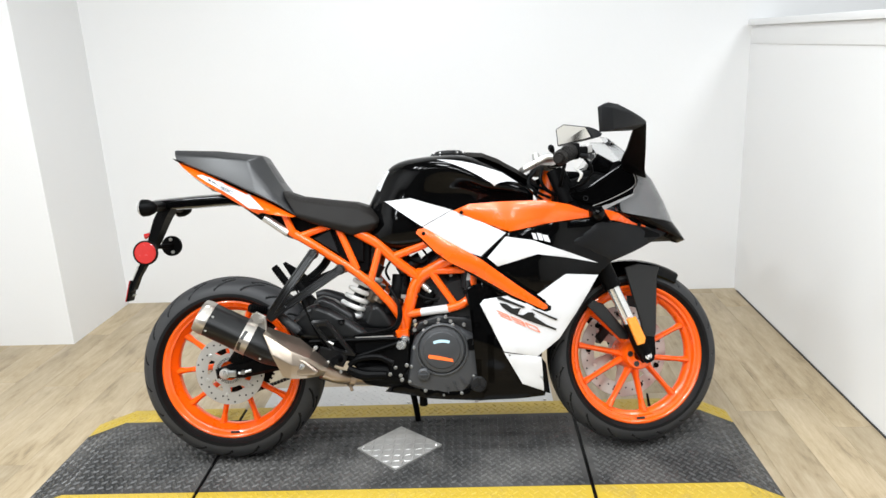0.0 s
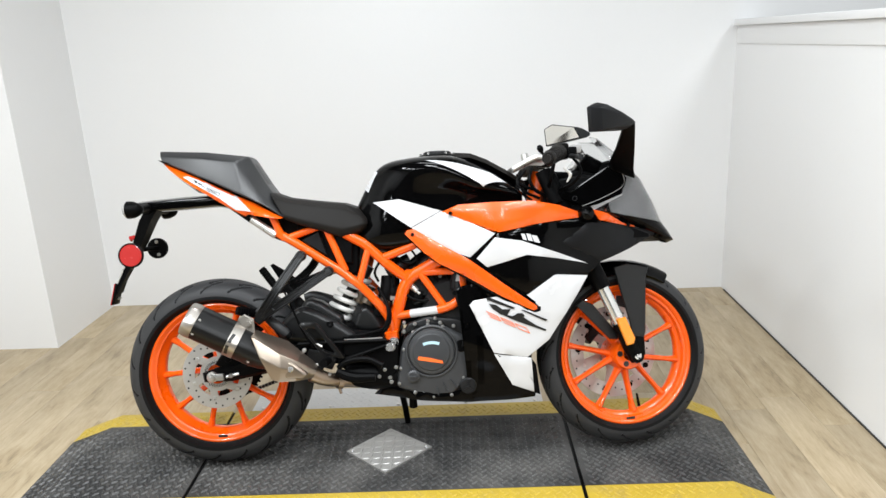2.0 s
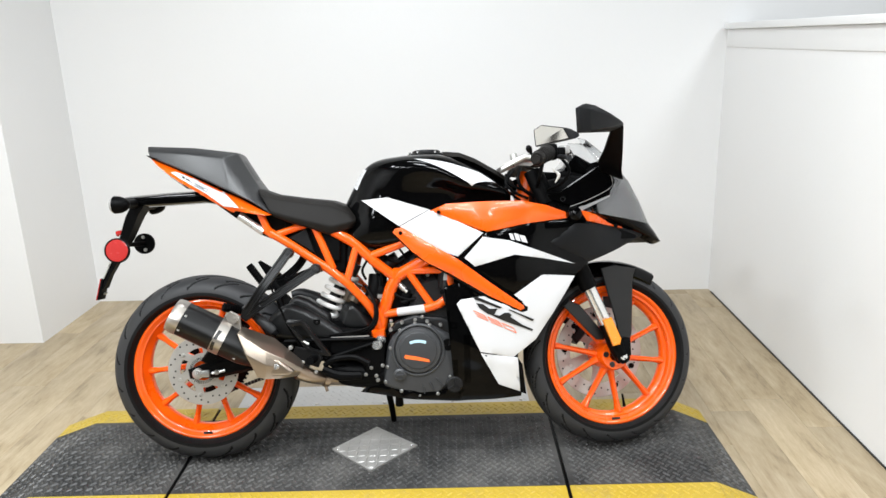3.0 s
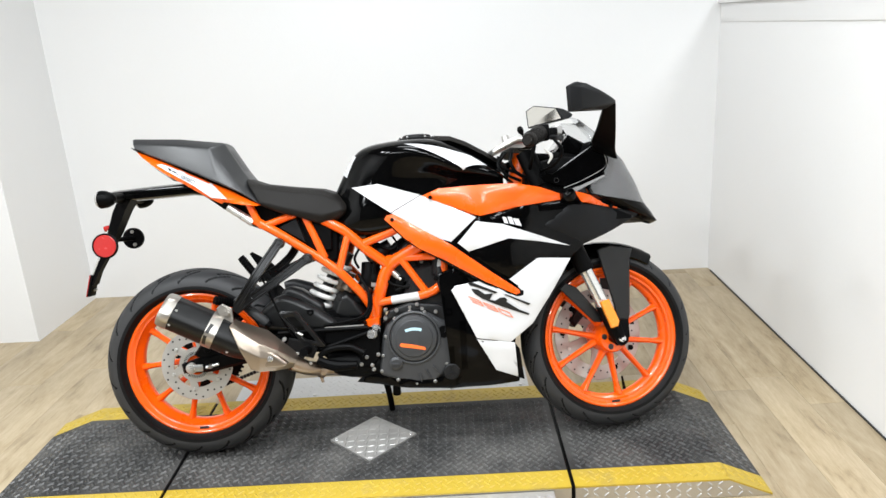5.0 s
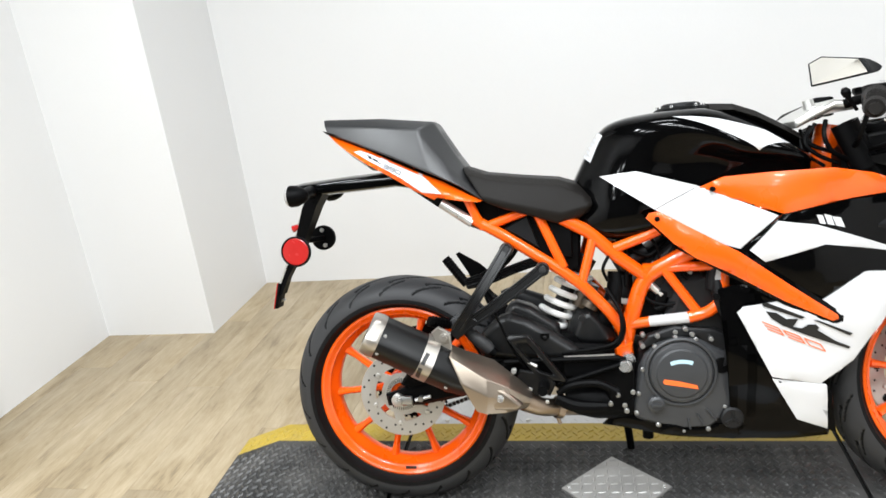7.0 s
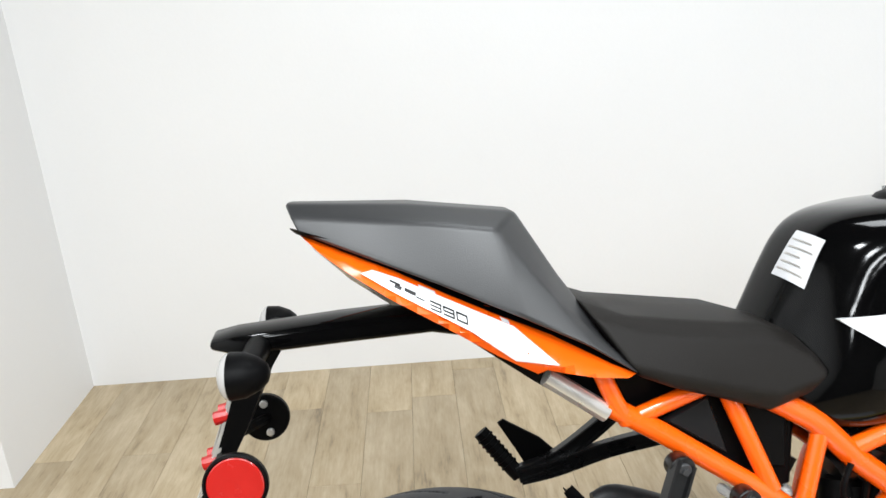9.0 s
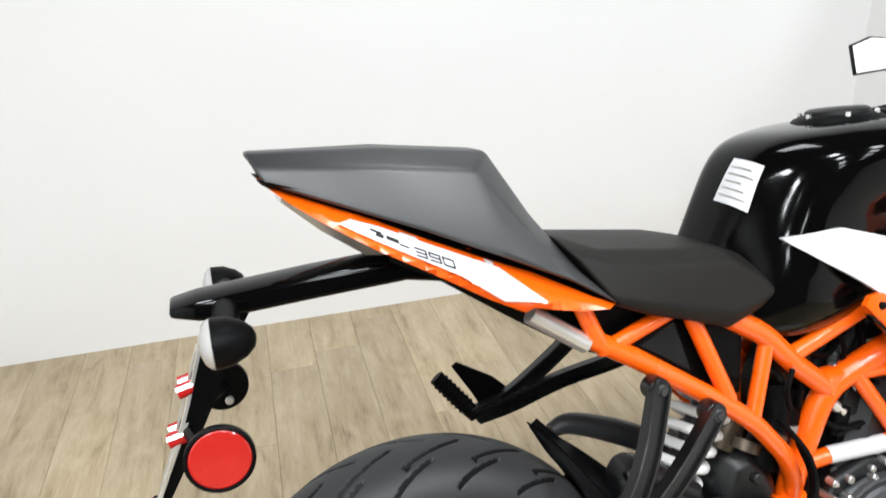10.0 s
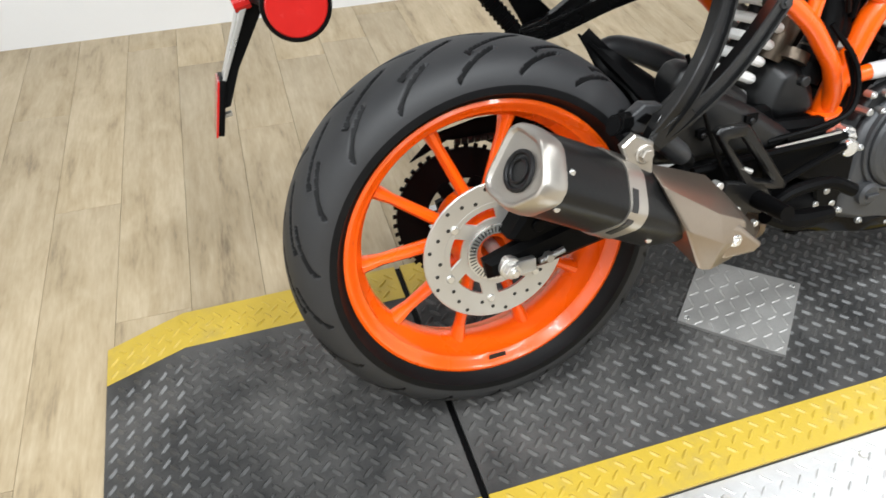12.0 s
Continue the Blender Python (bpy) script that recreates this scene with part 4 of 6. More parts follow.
part("cover_step", lathe([(0.0745, -0.128), (0.0765, -0.1335), (0.080, -0.1345), (0.0835, -0.1325), (0.085, -0.126)], 72, at=(0.697, 0, 0.352), closed=False), ENGINE, bike, "cast step round the clutch cover")
plug = box((0.030, 0.014, 0.022), (0.725, -0.092, 0.630), 0.004)
part("connector", plug, CLOUDY, bike, "grey cable connector")
cc = [(0.593, 0.243), (0.588, 0.262), (0.606, 0.364), (0.622, 0.395), (0.650, 0.418), (0.695, 0.432), (0.740, 0.424), (0.805, 0.388), (0.820, 0.360), (0.820, 0.325), (0.810, 0.270), (0.785, 0.240), (0.756, 0.214), (0.695, 0.211), (0.640, 0.225)]
cc = slab([(0.705 + (a - 0.705) * 1.06, 0.322 + (b - 0.322) * 1.05) for a, b in cc], -0.10, -0.128, 0.010)
soften(cc, 25, 0.004)
part("clutch_housing", cc, ENGINE, bike, "grey cast engine side cover")
lid = lathe([(0.0, -0.148), (0.044, -0.148), (0.056, -0.1465), (0.060, -0.143), (0.063, -0.1425), (0.069, -0.141), (0.0735, -0.136), (0.0745, -0.120), (0.0, -0.120)], 72, at=(0.697, 0, 0.352), closed=False)
part("clutch_cover", lid, ENGINE, bike, "round grey clutch cover")
badge = bmesh.new()
arc = [(0.697 + 0.075 * math.cos(radians(a)), 0.312 + 0.075 * math.sin(radians(a))) for a in range(111, 68, -6)] + [(0.697 + 0.066 * math.cos(radians(a)), 0.312 + 0.066 * math.sin(radians(a))) for a in range(69, 112, 6)]
slab(arc, -0.1475, -0.1492, 0.0, badge)
part("badge", badge, BLUE_INK, bike, "pale blue arc-shaped sticker")
part("badge", slab([(0.652, 0.334), (0.656, 0.341), (0.690, 0.335), (0.730, 0.324), (0.732, 0.315), (0.700, 0.321), (0.656, 0.329)], -0.1475, -0.1492, 0.0), ORANGE_INK, bike, "orange slanted sticker")
for x, z in ((0.614, 0.445), (0.641, 0.414), (0.609, 0.360), (0.597, 0.301), (0.590, 0.253), (0.639, 0.222), (0.697, 0.206), (0.754, 0.209), (0.788, 0.239), (0.794, 0.263), (0.822, 0.323), (0.825, 0.371), (0.806, 0.396), (0.735, 0.428), (0.689, 0.435), (0.713, 0.455)):
    eb = bmesh.new()
    disc(0.0042, -0.120, -0.1315, (x, z), 6, eb)
    disc(0.0060, -0.112, -0.1285, (x, z), 14, eb)
    part("engine_bolt", eb, BOLT, bike, "small dull silver engine bolt")
oil = lathe([(0.0, -0.142), (0.014, -0.142), (0.020, -0.138), (0.021, -0.12), (0.0, -0.12)], 28, at=(0.636, 0, 0.276), closed=False)
slab([(0.624, 0.273), (0.648, 0.273), (0.648, 0.279), (0.624, 0.279)], -0.141, -0.148, 0.001, oil)
part("oil_cap", oil, ENGINE, bike, "ridged oil filler cap")
oilf = lathe([(0.0, -0.140), (0.022, -0.140), (0.026, -0.136), (0.027, -0.11), (0.0, -0.11)], 32, at=(0.808, 0, 0.238), closed=False)
for k in range(3):
    a = radians(90 + 120 * k)
    tube([(0.808, -0.141, 0.238), (0.808 + 0.019 * math.cos(a), -0.141, 0.238 + 0.019 * math.sin(a))], 0.003, 6, 0, oilf)
part("oil_filter_cover", oilf, DARK_METAL, bike, "round oil filter cover")
ribs = bmesh.new()
for k in range(3):
    slab([(0.706 + 0.022 * k, 0.236 + 0.012 * k), (0.710 + 0.022 * k, 0.236 + 0.012 * k), (0.714 + 0.03 * k, 0.212 + 0.01 * k), (0.710 + 0.03 * k, 0.212 + 0.01 * k)], -0.126, -0.134, 0.001, ribs)
part("cover_rib", ribs, ENGINE, bike)
sen = slab([(0.79, 0.36), (0.83, 0.375), (0.84, 0.41), (0.80, 0.40)], -0.11, -0.135, 0.006)
part("water_pump", sen, DARK_METAL, bike)
part("inspection_port", disc(0.019, -0.120, -0.1315, (0.791, 0.365), 28), PLASTIC, bike, "round black port in the engine cover")
cool = tube([(0.83, -0.11, 0.47), (0.80, -0.13, 0.50), (0.79, -0.12, 0.56), (0.80, -0.10, 0.63)], 0.015, 12, 5)
part("coolant_hose", cool, MATTE, bike, "dark coolant hose")
can = tube([(0.785, -0.11, 0.545), (0.795, -0.11, 0.63)], 0.021, 14)
part("ignition_coil", can, MATTE, bike)
lab = slab([(0.783, 0.57), (0.797, 0.57), (0.805, 0.61), (0.791, 0.612)], -0.1305, -0.133, 0.0)
part("label", lab, GREY, bike, "pale maker label")

# exhaust
def rect_ring(c, u, v, hw, hh, cut, d, lean=0.0):
    """A six-sided ring: wide above, cut away below."""
    pts = [(-hw, hh * 0.22), (-hw * 0.25, hh), (hw * 0.75, hh), (hw, hh * 0.75), (hw, -hh * 0.75), (hw * 0.75, -hh), (-hw * 0.30, -hh), (-hw, -hh * 0.22)]
    for _ in range(2):
        pts = [(p[0] * (1 - t) + q[0] * t, p[1] * (1 - t) + q[1] * t) for p, q in zip(pts, pts[1:] + pts[:1]) for t in (0.16, 0.84)]
    return [c + u * (a * d * 1.04) + v * (b * d * 1.04) - along * (b * lean) for a, b in pts]


start, end = Vector((-0.009, -0.238, 0.493)), Vector((0.165, -0.207, 0.393))
along = (end - start).normalized()
across = Vector((0.06, 1, 0)).normalized()
across = (across - along * across.dot(along)).normalized()
upw = across.cross(along) * -1
if upw.z < 0:
    upw = -upw
body = loft([rect_ring(start.lerp(end, t), across, upw, 0.051, 0.0465, 0, k) for t, k in ((0.0, 1.0), (0.06, 1.0), (0.5, 1.02), (1.0, 1.03), (1.12, 0.95), (1.32, 0.72))])
SLEEVE = BVHTree.FromBMesh(body)
part("silencer", body, material("black_silencer_sleeve", (0.006, 0.006, 0.006), 0.36, vary=0.2, scale=12, bump=0.15, spec=0.25), bike, "black silencer sleeve", 40)
endcap = loft([rect_ring(start + along * s, across, upw, 0.051, 0.0465, 0, k) for s, k in ((0.006, 1.02), (-0.006, 1.03), (-0.020, 1.0), (-0.028, 0.94), (-0.029, 0.86), (-0.024, 0.80), (-0.024, 0.60))])
soften(endcap, 40, 0.002, 2)
part("end_cap", endcap, CAP_STEEL, bike, "brushed steel silencer end cap", 45)
hole = tube([start - along * 0.0255, start - along * 0.012], 0.0235, 28)
part("outlet", hole, INK, bike, "round dark exhaust outlet")
lip = tube([start - along * 0.026 + (across * math.cos(a) + upw * math.sin(a)) * 0.023 for a in (2 * math.pi * k / 28 for k in range(29))], 0.0032, 8)
tube([start - along * 0.027 + (across * math.cos(a) + upw * math.sin(a)) * 0.014 for a in (2 * math.pi * k / 24 for k in range(25))], 0.002, 8, 0, lip)
part("outlet_ring", lip, DARK_METAL, bike)
band = loft([rect_ring(start + along * t, across, upw, 0.051, 0.0465, 0, k) for t, k in ((0.112, 1.03), (0.112, 1.065), (0.144, 1.07), (0.144, 1.04))])
part("clamp", band, CAP_STEEL, bike, "slotted steel silencer clamp band", 40)
for lo, hi in ((0.10, 0.60), (-0.75, -0.10)):
    q = [start + along * t + upw * (0.049 * f) for t, f in ((0.123, lo), (0.133, lo), (0.133, hi), (0.123, hi))]
    part("clamp_slot", panel([(v.x, v.z) for v in q], 0.0045, 0.003, 0.0, SLEEVE, 0.01, 0.26), INK, bike, "dark slot in the clamp band")
ear = slab([(0.118, 0.495), (0.136, 0.508), (0.164, 0.492), (0.165, 0.450), (0.142, 0.44)], -0.205, -0.219, 0.003)
disc(0.009, -0.217, -0.229, (0.150, 0.480), 6, ear)
disc(0.013, -0.212, -0.222, (0.150, 0.480), 20, ear)
part("clamp_ear", ear, CAP_STEEL, bike)
c1 = Vector((0.343, -0.178, 0.303))
cone = loft([[(0.166, -0.200, 0.458), (0.160, -0.247, 0.443), (0.187, -0.266, 0.382), (0.217, -0.259, 0.314), (0.222, -0.185, 0.320)],
             [(0.170, -0.200, 0.4565), (0.166, -0.249, 0.441), (0.193, -0.2675, 0.380), (0.223, -0.260, 0.311), (0.227, -0.185, 0.316)],
             [(0.262, -0.196, 0.418), (0.246, -0.258, 0.388), (0.248, -0.266, 0.348), (0.240, -0.256, 0.304), (0.244, -0.180, 0.304)],
             [(0.300, -0.190, 0.382), (0.296, -0.246, 0.362), (0.296, -0.252, 0.335), (0.285, -0.240, 0.301), (0.288, -0.178, 0.301)],
             [(0.343, -0.168, 0.336), (0.344, -0.212, 0.326), (0.342, -0.217, 0.315), (0.330, -0.208, 0.300), (0.330, -0.168, 0.300)]])
part("heat_shield", soften(cone, 12, 0.0035), TITAN, bike, "brushed steel exhaust heat shield with folded facets", 25)
part("shield_boss", soften(slab([(0.252, 0.372), (0.284, 0.362), (0.326, 0.322), (0.312, 0.310), (0.258, 0.312), (0.247, 0.340)], -0.225, -0.2565, 0.007), 30, 0.003), TITAN, bike, "raised boss of the heat shield")
rec = disc(0.009, -0.240, -0.2595, (0.275, 0.341), 20)
disc(0.0055, -0.258, -0.262, (0.275, 0.341), 6, rec)
part("shield_bolt", rec, CHROME, bike)
pipe = tube([(0.325, -0.178, 0.310), (0.365, -0.160, 0.287), (0.41, -0.125, 0.273), (0.46, -0.09, 0.26), (0.54, -0.05, 0.235), (0.65, -0.03, 0.20)], [0.026, 0.022, 0.021, 0.021, 0.02, 0.02], 18, 6)
part("exhaust_pipe", pipe, PIPE, bike, "heat-browned exhaust pipe")
ring_ = tube([(0.397, -0.131, 0.276), (0.412, -0.125, 0.272)], 0.0275, 20)
tube([(0.400, -0.13, 0.25), (0.405, -0.13, 0.232)], 0.005, 8, 0, ring_)
part("pipe_clamp", ring_, PIPE, bike)
collector = tube([(0.42, -0.10, 0.29), (0.50, -0.10, 0.275), (0.58, -0.09, 0.27)], [0.034, 0.040, 0.036], 18, 4)
part("collector", collector, PLASTIC, bike)
for a, b in ((0.020, 0.024), (0.020, -0.020), (0.200, -0.030)):
    p = start + along * a + upw * b
    bolts_ = bmesh.new()
    hit = SLEEVE.ray_cast(Vector((p.x, -0.6, p.z)), Vector((0, 1, 0)))[0]
    y = hit.y if hit else -0.25
    disc(0.0042, y + 0.004, y - 0.0018, (p.x, p.z), 10, bolts_, 0.001)
    part("silencer_rivet", bolts_, STEEL, bike)

# foot controls and hangers
def channel(points, width, depth, out, steps=6, bm=None):
    """A cast arm along points: a flat bar with a groove between two raised edges on its outer face."""
    pts = spline(points, steps)
    rings = []
    for i, p in enumerate(pts):
        d = (pts[min(i + 1, len(pts) - 1)] - pts[max(i - 1, 0)]).normalized()
        o = Vector((0, out, 0))
        o = (o - d * o.dot(d)).normalized()
        u = d.cross(o)
        w = width[0] + (width[1] - width[0]) * i / (len(pts) - 1)
        rings.append([p + u * (a * w) + o * (b * depth) for a, b in ((-1, -1), (-1, 0.8), (-0.9, 1), (-0.62, 1), (-0.5, 0.45), (0.5, 0.45), (0.62, 1), (0.9, 1), (1, 0.8), (1, -1))])
    return loft(rings, bm)


hg = bmesh.new()
channel([(0.308, -0.154, 0.680), (0.266, -0.190, 0.619), (0.236, -0.206, 0.577), (0.205, -0.210, 0.533), (0.178, -0.203, 0.497)], (0.0135, 0.0125), 0.009, -1, 6, hg)
channel([(0.393, -0.152, 0.626), (0.330, -0.180, 0.585), (0.275, -0.198, 0.550), (0.222, -0.205, 0.518), (0.172, -0.202, 0.486)], (0.0135, 0.0125), 0.009, -1, 6, hg)
slab([(0.160, 0.488), (0.178, 0.520), (0.215, 0.535), (0.232, 0.515), (0.205, 0.490), (0.178, 0.472)], -0.186, -0.212, 0.006, hg)
CAST = material("black_cast_alloy", (0.004, 0.004, 0.0042), 0.3, vary=0.15, bump=0.2, bump_scale=300, spec=0.4)
part("peg_hanger", hg, CAST, bike, "black cast passenger footpeg hanger with grooved arms")
hgl = bmesh.new()
channel([(0.346, 0.104, 0.702), (0.318, 0.118, 0.665), (0.279, 0.150, 0.615), (0.215, 0.165, 0.567), (0.155, 0.168, 0.548)], (0.013, 0.014), 0.008, -1, 6, hgl)
channel([(0.448, 0.088, 0.645), (0.402, 0.100, 0.621), (0.305, 0.140, 0.588), (0.22, 0.162, 0.556), (0.160, 0.168, 0.545)], (0.013, 0.014), 0.008, -1, 6, hgl)
part("peg_hanger", hgl, CAST, bike, "black passenger footpeg hanger")
for x, z in ((0.305, 0.674), (0.388, 0.622)):
    part("hanger_eye", soften(disc(0.0165, -0.136, -0.1585, (x, z), 24), 30, 0.002), CAST, bike)
    hb2 = bmesh.new()
    disc(0.0095, -0.150, -0.164, (x, z), 18, hb2)
    disc(0.0045, -0.163, -0.167, (x, z), 6, hb2, 0.0005)
    part("hanger_bolt", hb2, CYLINDER, bike)


def footpeg(p, q, width, name="passenger_peg"):
    p, q = Vector(p), Vector(q)
    b = tube([p, p.lerp(q, 0.15), q], [0.012, width, width], 8, 0, None, 0.7)
    d = (q - p)
    ob = part(name, b, PLASTIC, bike, "ribbed black folding footpeg")
    for k in range(7):
        c = p.lerp(q, 0.25 + 0.1 * k)
        part("rib", tube([c, c + d * 0.04], width * 1.15, 8, 0, None, 0.8), PLASTIC, ob)
    return ob


footpeg((0.170, -0.150, 0.498), (0.112, -0.205, 0.520), 0.013)
footpeg((0.158, 0.168, 0.545), (0.100, 0.182, 0.622), 0.013)
guard = slab([(0.175, 0.550), (0.225, 0.575), (0.200, 0.600), (0.140, 0.638), (0.130, 0.632), (0.160, 0.580)], 0.186, 0.193, 0.002)
part("heel_guard", guard, PLASTIC, bike)
hp = bmesh.new()
outer = [(0.292, 0.463), (0.298, 0.469), (0.342, 0.467), (0.349, 0.462), (0.428, 0.356), (0.424, 0.350), (0.362, 0.362), (0.352, 0.370)]
hole = [(0.313, 0.445), (0.316, 0.450), (0.337, 0.449), (0.341, 0.446), (0.398, 0.371), (0.395, 0.368), (0.368, 0.378), (0.362, 0.383)]
rim = [[hp.verts.new((x, y, z)) for x, z in loop] for loop, y in ((outer, -0.163), (outer, -0.173), ([(a[0] * 0.85 + b[0] * 0.15, a[1] * 0.85 + b[1] * 0.15) for a, b in zip(outer, hole)], -0.176), ([(a[0] * 0.2 + b[0] * 0.8, a[1] * 0.2 + b[1] * 0.8) for a, b in zip(outer, hole)], -0.176), (hole, -0.173), (hole, -0.163))]
for a, b in zip(rim, rim[1:] + rim[:1]):
    for k in range(8):
        hp.faces.new((a[k], a[(k + 1) % 8], b[(k + 1) % 8], b[k]))
slab([(0.318, 0.385), (0.350, 0.378), (0.385, 0.372), (0.402, 0.346), (0.387, 0.317), (0.362, 0.325), (0.348, 0.300), (0.315, 0.303), (0.324, 0.347), (0.308, 0.361)], -0.164, -0.176, 0.004, hp)
part("heel_plate", hp, CAST, bike, "black cut-out heel plate", 40)
bracket = bmesh.new()
slab([(0.420, 0.398), (0.520, 0.396), (0.556, 0.398), (0.592, 0.388), (0.590, 0.300), (0.560, 0.268), (0.530, 0.275), (0.520, 0.320), (0.470, 0.345), (0.420, 0.352)], -0.126, -0.136, 0.005, bracket)
tube([(0.280, -0.146, 0.398), (0.556, -0.142, 0.397)], 0.0065, 8, 0, bracket)
tube([(0.405, -0.150, 0.338), (0.555, -0.146, 0.381)], 0.006, 8, 0, bracket)
part("foot_bracket", bracket, PLASTIC, bike, "black rider footpeg bracket")
pd = tube([(0.405, -0.170, 0.322), (0.440, -0.175, 0.342), (0.500, -0.180, 0.346), (0.545, -0.185, 0.325)], [0.008, 0.010, 0.010, 0.011], 10, 5)
tube([(0.400, -0.17, 0.31), (0.45, -0.172, 0.290), (0.52, -0.175, 0.288)], [0.014, 0.017, 0.012], 10, 4, pd)
part("brake_pedal", pd, PLASTIC, bike, "black rear brake pedal")
peg = tube([(0.375, -0.165, 0.345), (0.372, -0.24, 0.350)], [0.014, 0.012], 12)
part("rider_peg", peg, PLASTIC, bike)
each("pedal_bolt", [disc(0.0065, -0.165, -0.180, (0.304, 0.382), 12), tube([(0.338, -0.172, 0.402), (0.360, -0.172, 0.391)], 0.0042, 8), disc(0.005, -0.170, -0.179, (0.341, 0.336), 10), disc(0.0055, -0.168, -0.179, (0.407, 0.306), 10), disc(0.005, -0.168, -0.177, (0.379, 0.303), 10)], STEEL, bike)
part("bracket_bolt", disc(0.0125, -0.130, -0.146, (0.572, 0.373), 18), BOLT, bike, "large dull silver bolt")
part("frame_bolt", disc(0.0085, -0.120, -0.132, (0.474, 0.492), 16), DARK_METAL, bike)
part("bracket_edge", tube([(0.425, -0.1425, 0.4035), (0.545, -0.1425, 0.4045)], 0.0022, 6), STEEL, bike, "bare metal edge")


# ---- bodywork ----
# seat cowl
rings = [
    [(-0.156, 0, 1.032), (-0.156, -0.034, 1.031), (-0.150, -0.055, 1.013), (-0.139, -0.068, 0.994), (-0.126, 0, 0.985)],
    [(0.000, 0, 1.022), (0.000, -0.055, 1.019), (-0.012, -0.090, 0.999), (0.030, -0.118, 0.920), (0.050, 0, 0.905)],
    [(0.138, 0, 1.001), (0.138, -0.052, 0.999), (0.104, -0.105, 0.981), (0.125, -0.139, 0.874), (0.140, 0, 0.858)],
    [(0.190, 0, 0.912), (0.190, -0.055, 0.910), (0.170, -0.115, 0.890), (0.200, -0.152, 0.836), (0.210, 0, 0.818)],
    [(0.222, 0, 0.866), (0.222, -0.065, 0.862), (0.226, -0.118, 0.838), (0.254, -0.155, 0.800), (0.270, 0, 0.788)],
    [(0.236, 0, 0.842), (0.234, -0.060, 0.838), (0.246, -0.110, 0.812), (0.268, -0.140, 0.790), (0.290, 0, 0.776)],
]
part("seat_cowl", soften(half_loft(rings), 18, 0.007, 3), COWL, bike, "dark grey faceted seat cowl", 35)
hump = half_loft([
    [(0.135, 0, 0.999), (0.135, -0.042, 0.997), (0.145, -0.052, 0.960), (0.145, 0, 0.950)],
    [(0.160, 0, 0.970), (0.158, -0.040, 0.967), (0.175, -0.050, 0.925), (0.175, 0, 0.92)],
    [(0.194, 0, 0.912), (0.192, -0.040, 0.909), (0.195, -0.050, 0.890), (0.195, 0, 0.88)]])
part("cowl_pad", soften(hump, 18, 0.006), COWL, bike)
TAIL = BVHTree.FromBMesh(half_loft([[(x, 0, zt), (x, -w * 0.6, zt), (x, -w, zm), (x, -w * 0.9, zb), (x, 0, zb)] for x, zt, zm, zb, w in (
    (-0.145, 1.0, 0.990, 0.97, 0.073), (-0.04, 0.955, 0.915, 0.89, 0.115), (0.07, 0.905, 0.86, 0.82, 0.142), (0.2, 0.85, 0.80, 0.76, 0.162), (0.31, 0.82, 0.775, 0.74, 0.152))]))
orange_tail = [(-0.143, 0.995), (-0.083, 0.970), (-0.024, 0.944), (0.036, 0.913), (0.098, 0.882), (0.160, 0.853), (0.229, 0.815), (0.262, 0.796), (0.245, 0.793), (0.207, 0.799), (0.148, 0.811), (0.138, 0.806), (0.094, 0.830), (0.033, 0.869), (-0.028, 0.906), (-0.080, 0.942), (-0.113, 0.968)]
pair("tail_panel", panel(orange_tail, 0.0, 0.006, 0.003, TAIL, 0.012, 0.075), ORANGE, bike, "orange tail side panel")
pair("cowl_edge", panel([(-0.147, 1.000), (-0.081, 0.977), (-0.022, 0.952), (0.038, 0.923), (0.099, 0.894), (0.162, 0.865), (0.222, 0.831), (0.252, 0.806), (0.262, 0.794), (0.229, 0.8095), (0.160, 0.848), (0.098, 0.8765), (0.036, 0.907), (-0.024, 0.9385), (-0.083, 0.965), (-0.141, 0.992)], 0.004, 0.014, 0.003, TAIL, 0.03, 0.075), PLASTIC, bike, "black edge strip under the seat cowl")
for a, b in (((0.004, 0.9205), (0.024, 0.9105)), ((0.100, 0.8745), (0.110, 0.8695))):
    part("tail_tab", panel([a, b, (b[0] + 0.001, b[1] - 0.004), (a[0] + 0.002, a[1] - 0.005)], 0.003, 0.003, 0.001, TAIL, 0.03, 0.09), WHITE, bike, "small white tab")
pair("tail_decal", panel([(-0.064, 0.9400), (-0.050, 0.9425), (-0.019, 0.9300), (0.036, 0.9020), (0.115, 0.8630), (0.161, 0.8190), (0.111, 0.8260), (0.062, 0.8650), (-0.026, 0.9160)], 0.0038, 0.001, 0.0, TAIL, 0.012, 0.09), WHITE, bike, "white stripe on the orange tail")
TAIL_MARKS = [[(x - 0.0115, z + 0.0065) for x, z in q] for q in ([(-0.018, 0.9235), (-0.006, 0.9170), (-0.0065, 0.9150), (-0.0185, 0.9215)], [(-0.012, 0.9180), (-0.004, 0.9135), (-0.006, 0.9105), (-0.014, 0.9150)], [(-0.001, 0.9130), (0.012, 0.9060), (0.011, 0.9025), (-0.002, 0.9095)], [(0.012, 0.9025), (0.022, 0.8970), (0.0215, 0.8955), (0.0115, 0.9010)])]
lens = half_loft([[(x, 0, a + 0.012), (x, -w, a), (x, -0.6 * w, b), (x, 0, b - 0.002)] for x, a, b, w in ((-0.122, 0.976, 0.968, 0.072), (-0.080, 0.947, 0.928, 0.084), (-0.030, 0.914, 0.890, 0.088), (0.010, 0.890, 0.884, 0.088))])
part("tail_lamp", lens, GREY_LENS, bike, "clear grey tail lamp under the tail panel")
